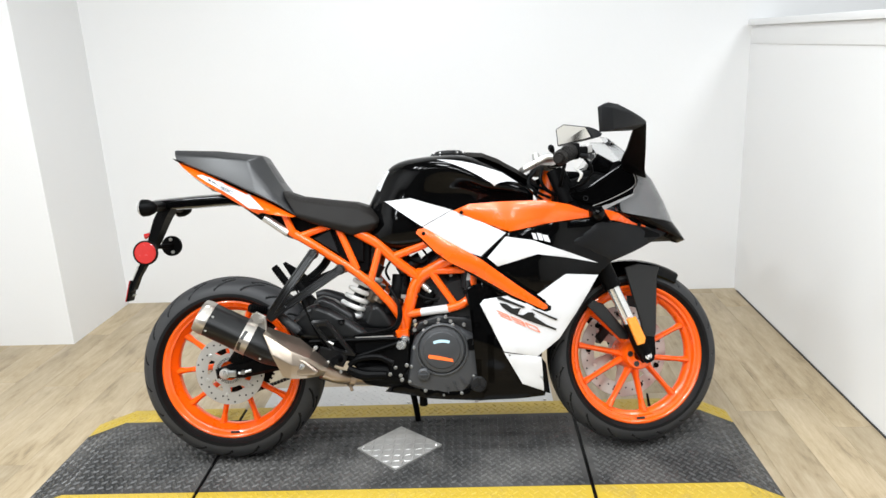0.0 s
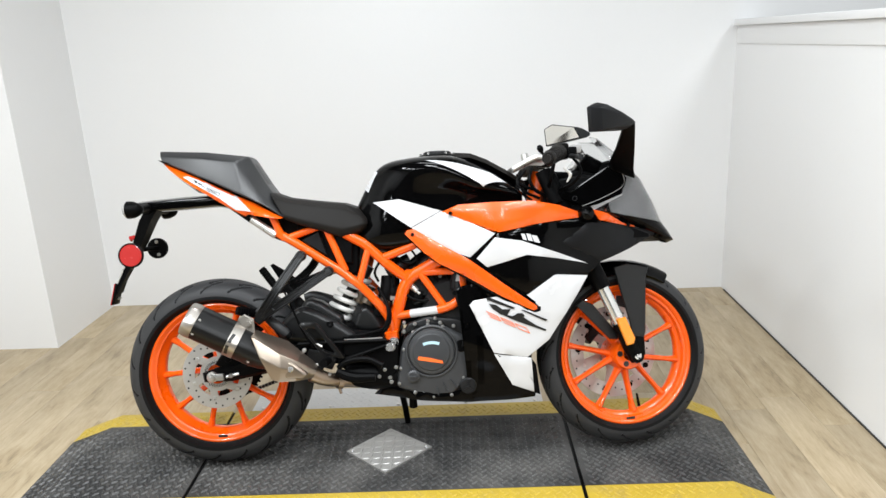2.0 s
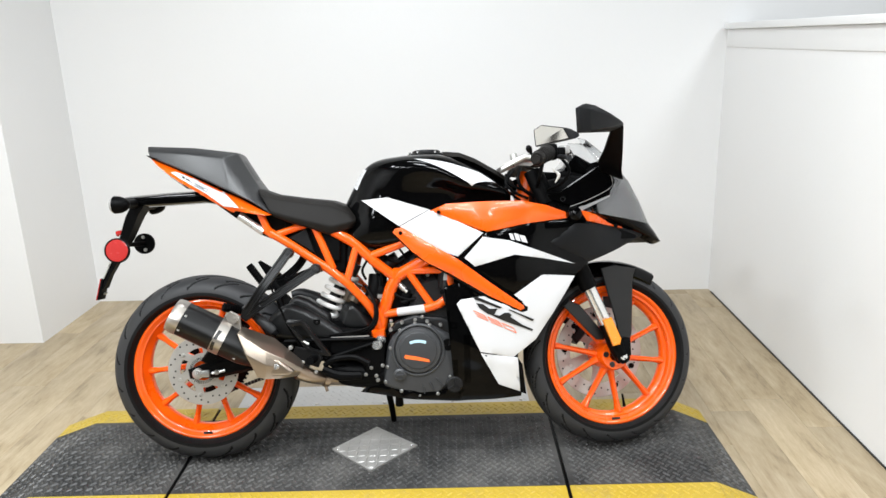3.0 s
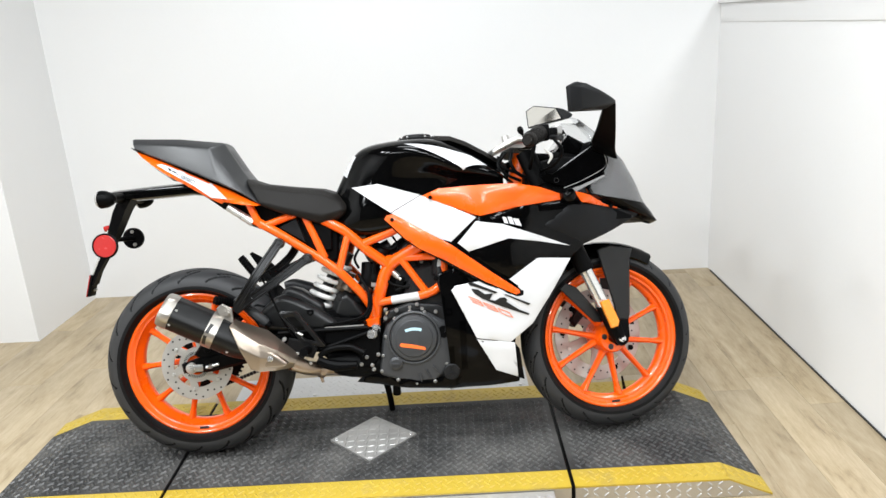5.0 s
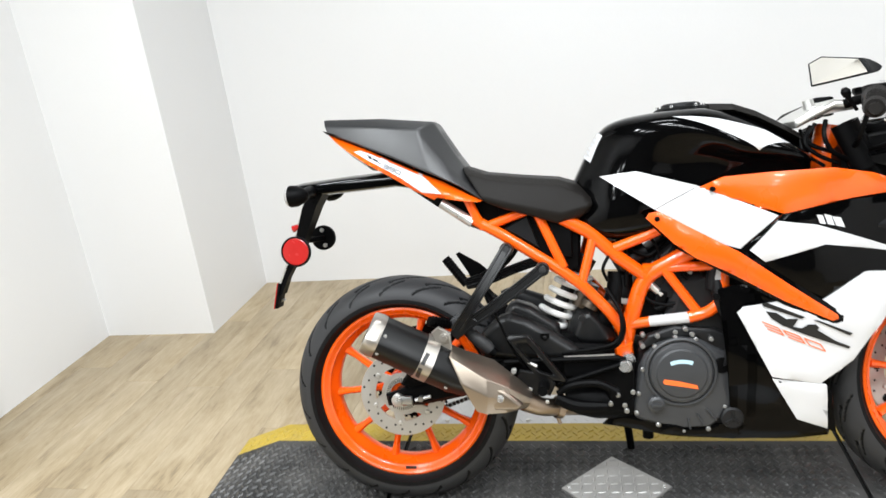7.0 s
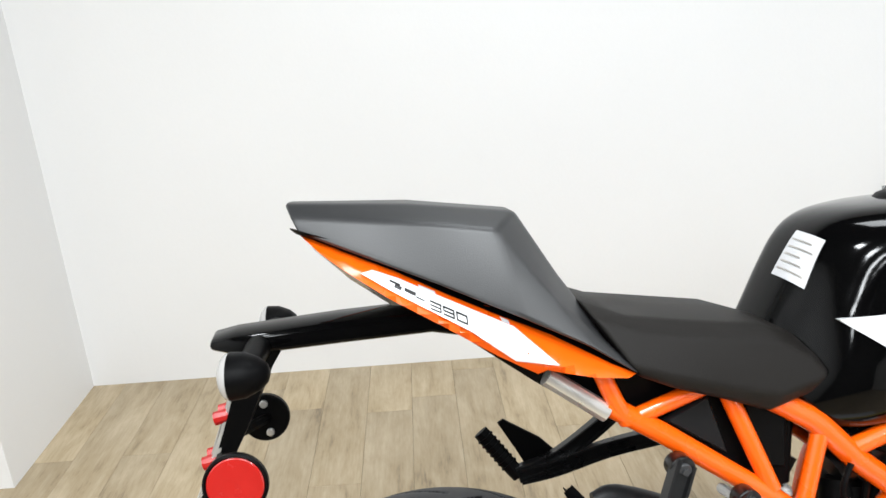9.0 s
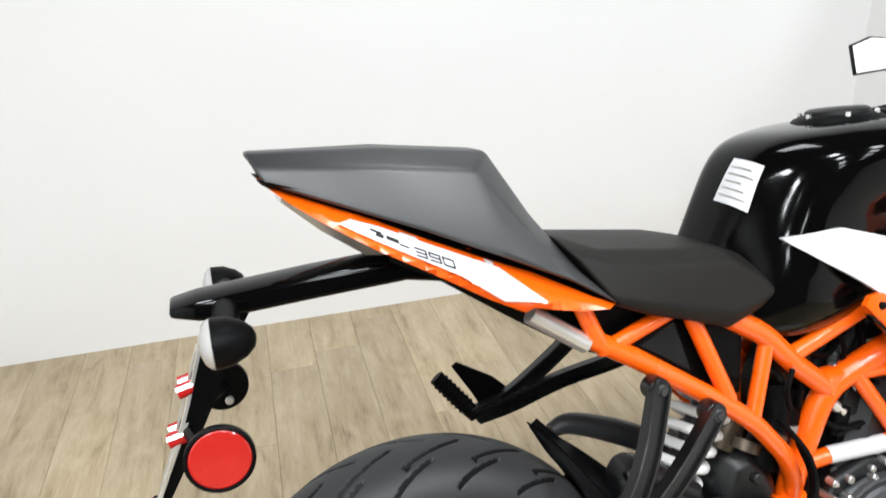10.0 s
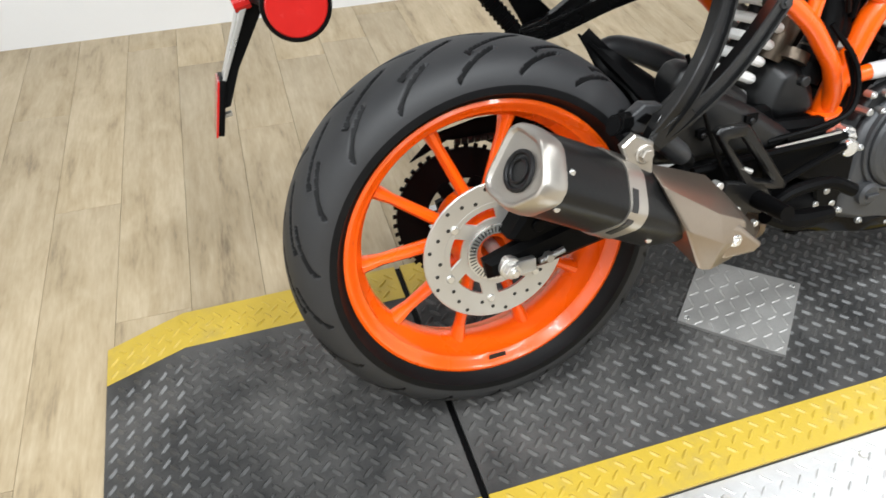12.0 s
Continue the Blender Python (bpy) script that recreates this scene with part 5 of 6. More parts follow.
part("tail_under", half_loft([[(x, 0, a), (x, -w, a), (x, -w * 0.9, b), (x, 0, b)] for x, a, b, w in ((0.0, 0.905, 0.875, 0.05), (0.05, 0.89, 0.850, 0.08), (0.14, 0.85, 0.785, 0.108), (0.22, 0.82, 0.730, 0.108), (0.29, 0.79, 0.70, 0.104))]), PLASTIC, bike)
sub = tube([(0.152, -0.118, 0.796), (0.225, -0.120, 0.742)], 0.0125, 12)
part("subframe_tube", sub, STEEL, bike, "bare silver subframe tube")
# plate arm
arm = half_loft([[(x, 0, t), (x, -w, t - 0.008), (x, -w * 1.05, b + 0.006), (x, 0, b)] for x, t, b, w in (
    (0.16, 0.865, 0.80, 0.050), (0.10, 0.868, 0.826, 0.048), (0.02, 0.884, 0.842, 0.044), (-0.10, 0.881, 0.838, 0.040), (-0.185, 0.876, 0.836, 0.044), (-0.235, 0.873, 0.836, 0.042), (-0.268, 0.867, 0.844, 0.036))])
part("plate_arm", soften(arm, 25, 0.005), GLOSS, bike, "black tail arm carrying the plate bracket")
cross = tube([(-0.205, -0.14, 0.842), (-0.205, 0, 0.850), (-0.205, 0.14, 0.842)], [0.013, 0.018, 0.013], 12, 4)
part("signal_bar", cross, PLASTIC, bike)
brk = bmesh.new()
prof = [(-0.215, 0.842, 0.034), (-0.236, 0.805, 0.032), (-0.262, 0.735, 0.026), (-0.285, 0.680, 0.017), (-0.318, 0.615, 0.015), (-0.334, 0.572, 0.020)]
loft([[(x - 0.003, -w, z), (x - 0.003, w, z), (x + t, w, z + 0.002), (x + t, -w, z + 0.002)] for (x, z, w), t in zip(prof, (0.040, 0.036, 0.028, 0.020, 0.012, 0.008))], brk)
part("plate_bracket", brk, PLASTIC, bike, "black plate bracket hanging from the tail arm")
strip_ = bmesh.new()
loft([[(x - 0.006, -w, z), (x - 0.006, w, z), (x - 0.004, w, z), (x - 0.004, -w, z)] for x, z, w in ((-0.242, 0.80, 0.015), (-0.292, 0.675, 0.014), (-0.336, 0.575, 0.014))], strip_)
part("bracket_strip", strip_, STEEL, bike, "thin bare metal strip")
part("bracket_side", slab([(-0.226, 0.815), (-0.240, 0.815), (-0.270, 0.735), (-0.294, 0.680), (-0.330, 0.605), (-0.326, 0.603), (-0.285, 0.683), (-0.256, 0.738)], -0.0225, -0.0195, 0.0008), STEEL, bike, "bare metal side of the plate bracket")
part("reflector_back", box((0.008, 0.048, 0.072), (-0.337, 0, 0.573), 0.002, Matrix.Rotation(radians(14), 4, "Y")), PLASTIC, bike)
red = box((0.003, 0.048, 0.072), (-0.3425, 0, 0.572), 0.001, Matrix.Rotation(radians(14), 4, "Y"))
part("rear_reflector", red, RED_LENS, bike, "red rear reflector strip")
for x, z in ((-0.262, 0.752), (-0.283, 0.692)):
    for y in (-0.016, 0.016):
        part("red_fastener", tube([(x - 0.014, y, z), (x + 0.006, y, z + 0.004)], 0.0095, 10), RED_LENS, bike, "small red fastener")
for x, z in ((-0.322, 0.61), (-0.334, 0.585), (-0.338, 0.555)):
    part("bracket_bolt", tube([(x - 0.004, 0.004, z), (x + 0.012, 0.004, z + 0.003)], 0.004, 6), STEEL, bike)
# round side reflectors on stalks
rr = lathe([(0.0, -0.011), (0.033, -0.011), (0.036, -0.009), (0.0, -0.009)], 40, at=(-0.235, -0.110, 0.700), closed=False)
part("side_reflector", rr, RED_LENS, bike, "round red side reflector")
rim_ = lathe([(0.0, 0.0), (0.037, 0.0), (0.0395, -0.003), (0.0395, -0.010), (0.037, -0.012), (0.0355, -0.010), (0.0, -0.0085)], 40, at=(-0.235, -0.110, 0.700), closed=False)
tube([(-0.274, -0.01, 0.700), (-0.25, -0.11, 0.700)], 0.008, 8, 0, rim_)
part("reflector_housing", rim_, PLASTIC, bike)
back_ = lathe([(0.0, 0.0), (0.033, 0.0), (0.035, 0.003), (0.035, 0.012), (0.0, 0.012)], 40, at=(-0.228, 0.080, 0.715), closed=False)
tube([(-0.266, 0.01, 0.715), (-0.225, 0.080, 0.715)], 0.008, 8, 0, back_)
part("reflector_housing", back_, PLASTIC, bike, "black back of the far side reflector")
each("reflector_screw", [disc(0.006, 0.080, 0.075, (-0.228, 0.737), 10), disc(0.006, 0.080, 0.075, (-0.222, 0.694), 10)], STEEL, bike)


def signal(s):
    """An egg-shaped turn signal: dark shell ahead, clear lens behind."""
    c = Vector((-0.206, s * 0.150, 0.842))
    shell, lens = bmesh.new(), bmesh.new()
    ringf = lambda x, r, f: [c + Vector((x, r * math.cos(a) * f, r * math.sin(a))) for a in (2 * math.pi * k / 20 for k in range(20))]
    loft([ringf(x, r, 1.25) for x, r in ((0.031, 0.003), (0.028, 0.011), (0.019, 0.019), (0.003, 0.026), (-0.014, 0.0275))], shell)
    loft([ringf(x, r, 1.25) for x, r in ((-0.0135, 0.0275), (-0.018, 0.026), (-0.023, 0.021), (-0.027, 0.011), (-0.0285, 0.002))], lens)
    sg = part("turn_signal", shell, PLASTIC, bike, "dark egg-shaped turn signal with clear lens", 50)
    part("lens", lens, GREY_LENS, sg, "", 50)


signal(-1)
signal(1)

# rider's seat
seat_r = [
    [(0.204, 0, 0.884), (0.206, -0.085, 0.880), (0.216, -0.118, 0.862), (0.250, -0.148, 0.806), (0.262, -0.145, 0.790), (0.250, 0, 0.790)],
    [(0.262, 0, 0.862), (0.262, -0.098, 0.858), (0.272, -0.130, 0.842), (0.300, -0.156, 0.790), (0.305, -0.148, 0.772), (0.300, 0, 0.760)],
    [(0.350, 0, 0.848), (0.350, -0.100, 0.844), (0.357, -0.134, 0.826), (0.372, -0.152, 0.768), (0.376, -0.142, 0.748), (0.370, 0, 0.735)],
    [(0.440, 0, 0.836), (0.440, -0.095, 0.831), (0.446, -0.126, 0.814), (0.440, -0.146, 0.750), (0.428, -0.138, 0.728), (0.440, 0, 0.710)],
    [(0.485, 0, 0.820), (0.485, -0.086, 0.814), (0.495, -0.116, 0.790), (0.505, -0.138, 0.765), (0.490, -0.126, 0.742), (0.480, 0, 0.710)],
    [(0.508, 0, 0.795), (0.508, -0.066, 0.790), (0.515, -0.100, 0.780), (0.518, -0.122, 0.767), (0.508, -0.110, 0.750), (0.500, 0, 0.730)],
]
sm = half_loft(seat_r)
soften(sm, 22, 0.008, 3)
part("rider_seat", sm, SEAT, bike, "black vinyl rider seat", 45)

# fuel tank
def tank_ring(x, zt, w_top, z_sh, w_sh, z_mid, w_mid, z_bot, w_bot, dx=0.0):
    return [(x, 0, zt), (x, -w_top * 0.5, zt - 0.001), (x, -w_top, zt - 0.006), (x + dx * 0.3, -(w_top * 0.4 + w_sh * 0.6), zt * 0.45 + z_sh * 0.55), (x + dx * 0.6, -w_sh, z_sh), (x + dx * 0.8, -(w_sh + w_mid) / 2 - 0.004, (z_sh + z_mid) / 2), (x + dx, -w_mid, z_mid), (x + dx, -w_bot, z_bot), (x + dx, 0, z_bot)]


tr = [tank_ring(0.468, 0.800, 0.042, 0.785, 0.062, 0.745, 0.090, 0.700, 0.095, 0.015),
      tank_ring(0.492, 0.852, 0.044, 0.828, 0.064, 0.765, 0.098, 0.690, 0.108, 0.012),
      tank_ring(0.520, 0.903, 0.046, 0.872, 0.070, 0.790, 0.110, 0.685, 0.116, 0.008),
      tank_ring(0.550, 0.943, 0.052, 0.906, 0.082, 0.815, 0.120, 0.680, 0.120, 0.004),
      tank_ring(0.585, 0.961, 0.066, 0.926, 0.104, 0.820, 0.128, 0.680, 0.122),
      tank_ring(0.640, 0.969, 0.090, 0.936, 0.136, 0.825, 0.126, 0.685, 0.118),
      tank_ring(0.710, 0.973, 0.104, 0.936, 0.153, 0.840, 0.118, 0.700, 0.110),
      tank_ring(0.790, 0.971, 0.102, 0.912, 0.168, 0.850, 0.124, 0.730, 0.115),
      tank_ring(0.850, 0.953, 0.095, 0.880, 0.175, 0.840, 0.146, 0.760, 0.125),
      tank_ring(0.920, 0.920, 0.085, 0.862, 0.165, 0.835, 0.148, 0.780, 0.130),
      tank_ring(0.985, 0.874, 0.066, 0.846, 0.132, 0.825, 0.128, 0.790, 0.115),
      tank_ring(1.010, 0.850, 0.050, 0.835, 0.10, 0.820, 0.10, 0.80, 0.09)]
tm = half_loft(tr)
bmesh.ops.recalc_face_normals(tm, faces=tm.faces)
bmesh.ops.subdivide_edges(tm, edges=tm.edges[:], cuts=3, use_grid_fill=True, smooth=0.6)
for _ in range(4):
    bmesh.ops.smooth_vert(tm, verts=tm.verts[:], factor=0.5, use_axis_x=True, use_axis_y=True, use_axis_z=True)
for v in tm.verts:
    if abs(v.co.y) > 0.19:
        v.co.y = math.copysign(0.19, v.co.y)
TANK = BVHTree.FromBMesh(tm)
part("fuel_tank", tm, GLOSS, bike, "glossy black fuel tank", 60)
base_ = lathe([(0.0, 0.008), (0.052, 0.008), (0.062, 0.004), (0.070, -0.004), (0.070, -0.02), (0.0, -0.02)], 40, "z", (0.745, 0, 0.973), closed=False)
part("filler_surround", base_, PLASTIC, bike)
capm = lathe([(0.0, 0.014), (0.040, 0.014), (0.046, 0.011), (0.047, 0.0), (0.0, 0.0)], 36, "z", (0.745, 0, 0.976), closed=False)
part("filler_cap", capm, DARK_METAL, bike, "round fuel filler cap")
for k in range(6):
    a = 2 * math.pi * k / 6
    part("filler_bolt", tube([(0.745 + 0.055 * math.cos(a), 0.055 * math.sin(a), 0.976), (0.745 + 0.055 * math.cos(a), 0.055 * math.sin(a), 0.985)], 0.004, 6), CHROME, bike)
pad = half_loft([[(x, 0, z + 0.012), (x, -w * 0.8, z + 0.008), (x, -w, z - 0.008), (x, 0, z - 0.02)] for x, z, w in (
    (0.800, 0.972, 0.066), (0.850, 0.966, 0.092), (0.900, 0.945, 0.094), (0.960, 0.910, 0.086), (1.025, 0.868, 0.072))])
part("tank_front_cover", soften(pad, 20, 0.005), SEAT, bike, "dark grey cover ahead of the tank")


def wrap(corners, d, off=0.0014, n=14):
    """A sticker spread between four corners and laid on the tank along a direction."""
    d = Vector(d).normalized()
    c = [Vector(p) for p in corners]
    rings = []
    for i in range(n + 1):
        a, b = c[0].lerp(c[1], i / n), c[3].lerp(c[2], i / n)
        ring = []
        for j in range(n + 1):
            p = a.lerp(b, j / n)
            hit, nrm = TANK.ray_cast(p - d * 0.2, d)[:2]
            ring.append(hit - d * off if hit else p)
        rings.append(ring)
    bm = loft(rings, None, False, False)
    back = bmesh.ops.extrude_face_region(bm, geom=bm.faces[:])["geom"]
    for v in back:
        if isinstance(v, bmesh.types.BMVert):
            v.co += d * off * 0.6
    return bm


pair("tank_decal", wrap([(0.706, -0.128, 0.950), (0.910, -0.108, 0.898), (0.960, -0.102, 0.853), (0.882, -0.166, 0.858)], (0, 0.75, -0.66)), WHITE, bike, "white wedge on the tank's shoulder", 50)
label_ = part("tank_label", wrap([(0.500, -0.012, 0.882), (0.543, -0.012, 0.937), (0.545, -0.068, 0.930), (0.503, -0.072, 0.874)], (0.8, 0.2, -0.55)), GREY, bike, "pale grey warning label with unreadable lines", 50)
for k in range(5):
    f = 0.15 + 0.16 * k
    lo, hi = Vector((0.500, -0.012, 0.882)).lerp(Vector((0.543, -0.012, 0.937)), f), Vector((0.503, -0.072, 0.874)).lerp(Vector((0.545, -0.068, 0.930)), f)
    up_ = Vector((0.043, 0, 0.055)) * 0.035
    a, b = lo.lerp(hi, 0.1), lo.lerp(hi, 0.9 - 0.12 * (k % 3))
    part("print_line", wrap([a, a + up_, b + up_, b], (0.8, 0.2, -0.55), 0.0022, 4), STEEL_PLATE, label_)

# fairing panels
def fairing(name, outline, mat, label, off=0.0, r=0.004, thick=0.004, over=None):
    return pair(name, panel(outline, off, thick, r, None, 0.02, None, over), mat, bike, label, 40)


fairing("tank_stripe", [(0.535, 0.830), (0.618, 0.836), (0.747, 0.7935), (0.6525, 0.7455)], WHITE, "white pointed stripe across the tank's side", 0.0015, 0.0, 0.004, TANK)
fairing("side_stripe", [(0.7485, 0.7925), (0.830, 0.755), (0.910, 0.716), (0.825, 0.641), (0.740, 0.690), (0.654, 0.7445)], WHITE, "white slanting panel between tank and fairing", 0.002, 0.002)
fairing("upper_panel", [(0.748, 0.789), (0.801, 0.809), (0.900, 0.812), (1.030, 0.811), (1.110, 0.794), (1.169, 0.771), (1.171, 0.752), (1.06, 0.742), (0.921, 0.719), (0.84, 0.752)], ORANGE, "glossy orange upper fairing panel", 0.004)
fairing("spear_panel", [(0.632, 0.727), (0.640, 0.738), (0.661, 0.741), (0.740, 0.692), (0.830, 0.638), (0.930, 0.560), (1.028, 0.487), (1.030, 0.478), (1.018, 0.473), (0.920, 0.522), (0.810, 0.590), (0.735, 0.630), (0.690, 0.665)], ORANGE, "orange pointed side panel", 0.009, 0.004)
fairing("spear_rim", [(0.640, 0.712), (0.700, 0.650), (0.810, 0.582), (0.920, 0.513), (1.022, 0.462), (1.040, 0.468), (1.042, 0.484), (1.030, 0.498), (0.93, 0.572), (0.83, 0.646)], GLOSS, "black margin round the orange panel", 0.0035, 0.002)
fairing("black_panel", [(0.824, 0.636), (0.918, 0.716), (1.060, 0.741), (1.201, 0.750), (1.242, 0.742), (1.242, 0.612), (1.195, 0.571), (1.091, 0.580), (1.00, 0.525), (0.93, 0.545), (0.86, 0.585)], GLOSS, "glossy black fairing panel", 0.0)
fairing("white_wing", [(0.908, 0.704), (0.989, 0.690), (1.100, 0.648), (1.196, 0.609), (1.100, 0.630), (1.004, 0.646), (0.882, 0.613), (0.850, 0.641)], WHITE, "white swept wedge on the black fairing", 0.004, 0.002)
fairing("front_panel", [(1.112, 0.675), (1.203, 0.741), (1.300, 0.726), (1.446, 0.694), (1.340, 0.648), (1.242, 0.612)], MATTE, "dark grey front fairing panel", 0.003)
fairing("lower_panel", [(0.822, 0.497), (0.835, 0.510), (0.904, 0.519), (1.000, 0.520), (1.091, 0.581), (1.195, 0.571), (1.130, 0.475), (1.065, 0.378), (0.993, 0.324), (0.891, 0.345)], WHITE, "white lower fairing panel", 0.002)
fairing("lower_fin", [(0.891, 0.341), (1.007, 0.322), (0.992, 0.281), (1.014, 0.210), (0.946, 0.238), (0.918, 0.29)], WHITE, "white lower fairing fin", 0.001)
fairing("belly_pan", [(0.508, 0.219), (0.557, 0.262), (0.700, 0.215), (0.860, 0.225), (0.862, 0.40), (0.79, 0.500), (0.785, 0.550), (0.826, 0.563), (0.860, 0.566), (0.93, 0.525), (0.830, 0.505), (0.893, 0.345), (0.918, 0.29), (0.950, 0.240), (1.020, 0.207), (1.017, 0.194), (0.811, 0.182), (0.65, 0.196)], GLOSS, "black belly pan below the engine", -0.003)
fairing("fin_edge", [(1.008, 0.320), (1.022, 0.300), (1.034, 0.200), (1.016, 0.206), (0.995, 0.281)], PLASTIC, "", -0.002)
inner_low = slab([(0.82, 0.20), (0.80, 0.55), (0.93, 0.60), (1.10, 0.62), (1.15, 0.58), (1.03, 0.38), (1.00, 0.20)], -0.10, 0.10, 0.02)
part("radiator", inner_low, PLASTIC, bike)
fairing("headlight_strip", [(1.215, 0.775), (1.235, 0.741), (1.358, 0.713), (1.352, 0.726), (1.28, 0.758)], ORANGE, "thin orange strip beside the screen", 0.006)
for x, z, r in ((0.656, 0.724, 0.006), (0.776, 0.784, 0.006), (0.778, 0.537, 0.008), (1.335, 0.722, 0.006)):
    y = -half_width(x, z)
    pair("panel_screw", disc(r, y - 0.002, y - 0.012, (x, z), 12, None, 0.0015), PLASTIC, bike, "black panel screw")
ind = lathe([(0.0, -0.204), (0.012, -0.202), (0.020, -0.195), (0.024, -0.18), (0.022, -0.16), (0.0, -0.16)], 24, at=(1.195, 0, 0.763), closed=False)
pair("front_signal", ind, GLOSS, bike, "small dark front turn signal", 50)
# marks and figures on the panels
def marks(name, shapes, mat, label, off):
    for sh_ in shapes:
        pair(name, panel(sh_, off, 0.0008, 0.0), mat, bike, label)


SEGMENTS = {"3": "abcdg", "9": "abcdfg", "0": "abcdef"}


def digits(text, origin, step, up, thick):
    """Outlines of square, slanted figures, one bar for each stroke."""
    o, e, u = Vector(origin), Vector(step), Vector(up)
    w = e * 0.76
    ends = {"a": (u, u + w), "b": (u + w, u * 0.5 + w), "c": (u * 0.5 + w, w), "d": (w * 0, w), "e": (w * 0, u * 0.5), "f": (u * 0.5, u), "g": (u * 0.5, u * 0.5 + w)}
    bars = []
    for k, ch in enumerate(text):
        for sgm in SEGMENTS[ch]:
            p, q = (o + e * k + v for v in ends[sgm])
            d = (q - p).normalized()
            n = Vector((-d.y, d.x)) * thick
            p, q = p - d * thick, q + d * thick
            bars.append([tuple(p - n), tuple(q - n), tuple(q + n), tuple(p + n)])
    return bars


marks("panel_mark", [[(0.874, 0.517), (0.886, 0.518), (0.961, 0.484), (0.954, 0.480), (0.877, 0.511)], [(0.882, 0.499), (0.903, 0.495), (0.923, 0.480), (0.947, 0.480), (0.940, 0.472), (0.923, 0.471), (0.936, 0.460), (0.917, 0.464), (0.892, 0.483)], [(0.917, 0.466), (0.957, 0.457), (0.968, 0.466), (0.983, 0.466), (0.990, 0.459), (0.981, 0.446), (1.056, 0.411), (1.053, 0.406), (0.969, 0.440), (0.943, 0.452)], [(0.980, 0.476), (0.989, 0.475), (1.060, 0.442), (1.054, 0.437)]], INK, "bold black slanted mark", 0.0048)
marks("panel_number", digits("390", (0.884, 0.4585), (0.0435, -0.0205), (-0.0105, 0.0165), 0.0009), ORANGE_INK, "thin orange-red figures 390", 0.0042)
for q in TAIL_MARKS + digits("390", (0.0165, 0.8945), (0.0150, -0.0076), (0.0005, 0.0074), 0.0008):
    pair("tail_mark", panel(q, 0.0048, 0.0008, 0.0, TAIL, 0.012, 0.09), INK, bike, "small dark mark on the white stripe")
marks("panel_mark", [[(0.988, 0.712), (1.000, 0.710), (1.006, 0.690), (0.994, 0.693)], [(1.004, 0.712), (1.018, 0.708), (1.024, 0.686), (1.010, 0.690)], [(1.020, 0.706), (1.038, 0.702), (1.046, 0.680), (1.028, 0.685)]], WHITE, "small white block mark", 0.0055)


# ---- front end ----
# cockpit shell and windscreen
GLASS = bpy.data.materials.new("smoked_screen")
GLASS.use_nodes = True
gb = GLASS.node_tree.nodes["Principled BSDF"]
gb.inputs["Base Color"].default_value = (0.50, 0.505, 0.52, 1)
gb.inputs["Roughness"].default_value = 0.06
gb.inputs["Transmission Weight"].default_value = 1.0
gb.inputs["IOR"].default_value = 1.4
CLEAR = bpy.data.materials.new("clear_screen_edge")
CLEAR.use_nodes = True
cb = CLEAR.node_tree.nodes["Principled BSDF"]
cb.inputs["Base Color"].default_value = (0.86, 0.87, 0.88, 1)
cb.inputs["Roughness"].default_value = 0.04
cb.inputs["Transmission Weight"].default_value = 1.0
cb.inputs["IOR"].default_value = 1.12
MIRROR = material("mirror_glass", (0.85, 0.83, 0.78), 0.03, metal=1.0, vary=0.0)


def screen_ring(c, s, w, n=9):
    """An arched cross-section from one side over the middle to the other; c and s: middle and side (x, z)."""
    pts = []
    for k in range(-n, n + 1):
        t = abs(k) / n
        f = t ** 2.4
        pts.append((c[0] + (s[0] - c[0]) * f, math.copysign(w * (1 - (1 - t) ** 1.35), k) if k else 0.0, c[1] + (s[1] - c[1]) * f))
    return pts


def shell_between(rings, thick, inward=(-1, 0, -0.3)):
    d = Vector(inward).normalized() * thick
    outer = [[Vector(p) for p in r] for r in rings]
    return loft([r + [p + d for p in r[::-1]] for r in outer])


scr_r = [screen_ring((1.372, 0.905), (1.288, 0.925), 0.118), screen_ring((1.405, 0.860), (1.325, 0.880), 0.135), screen_ring((1.440, 0.790), (1.315, 0.815), 0.155), screen_ring((1.470, 0.720), (1.225, 0.775), 0.172)]
part("windscreen", shell_between(scr_r, 0.003), GLASS, bike, "dark smoked windscreen", 60)
top_r = [screen_ring((1.275, 1.000), (1.232, 1.006), 0.085), screen_ring((1.320, 0.962), (1.258, 0.968), 0.102), screen_ring((1.371, 0.9065), (1.287, 0.9265), 0.117)]
part("screen_top", shell_between(top_r, 0.003), CLEAR, bike, "clear upper part of the screen", 60)
nose_r = [screen_ring((1.470, 0.722), (1.225, 0.773), 0.170), screen_ring((1.492, 0.692), (1.330, 0.728), 0.130), screen_ring((1.512, 0.662), (1.450, 0.690), 0.065), screen_ring((1.495, 0.655), (1.44, 0.680), 0.06)]
part("nose_cone", shell_between(nose_r, 0.006), GLOSS, bike, "black nose cone under the screen", 50)
lamp_ = half_loft([[(1.36, 0, 0.735), (1.30, -0.11, 0.73), (1.30, -0.11, 0.69), (1.36, 0, 0.66)], [(1.475, 0, 0.70), (1.43, -0.05, 0.695), (1.43, -0.05, 0.68), (1.475, 0, 0.66)]])
part("headlamp", lamp_, DARK_METAL, bike)
cock = slab([(1.090, 0.826), (1.160, 0.836), (1.292, 0.918), (1.318, 0.912), (1.334, 0.862), (1.318, 0.820), (1.240, 0.790), (1.197, 0.786)], -0.128, -0.136, 0.003)
pair("cockpit_panel", cock, GLOSS, bike, "black inner cockpit panel")
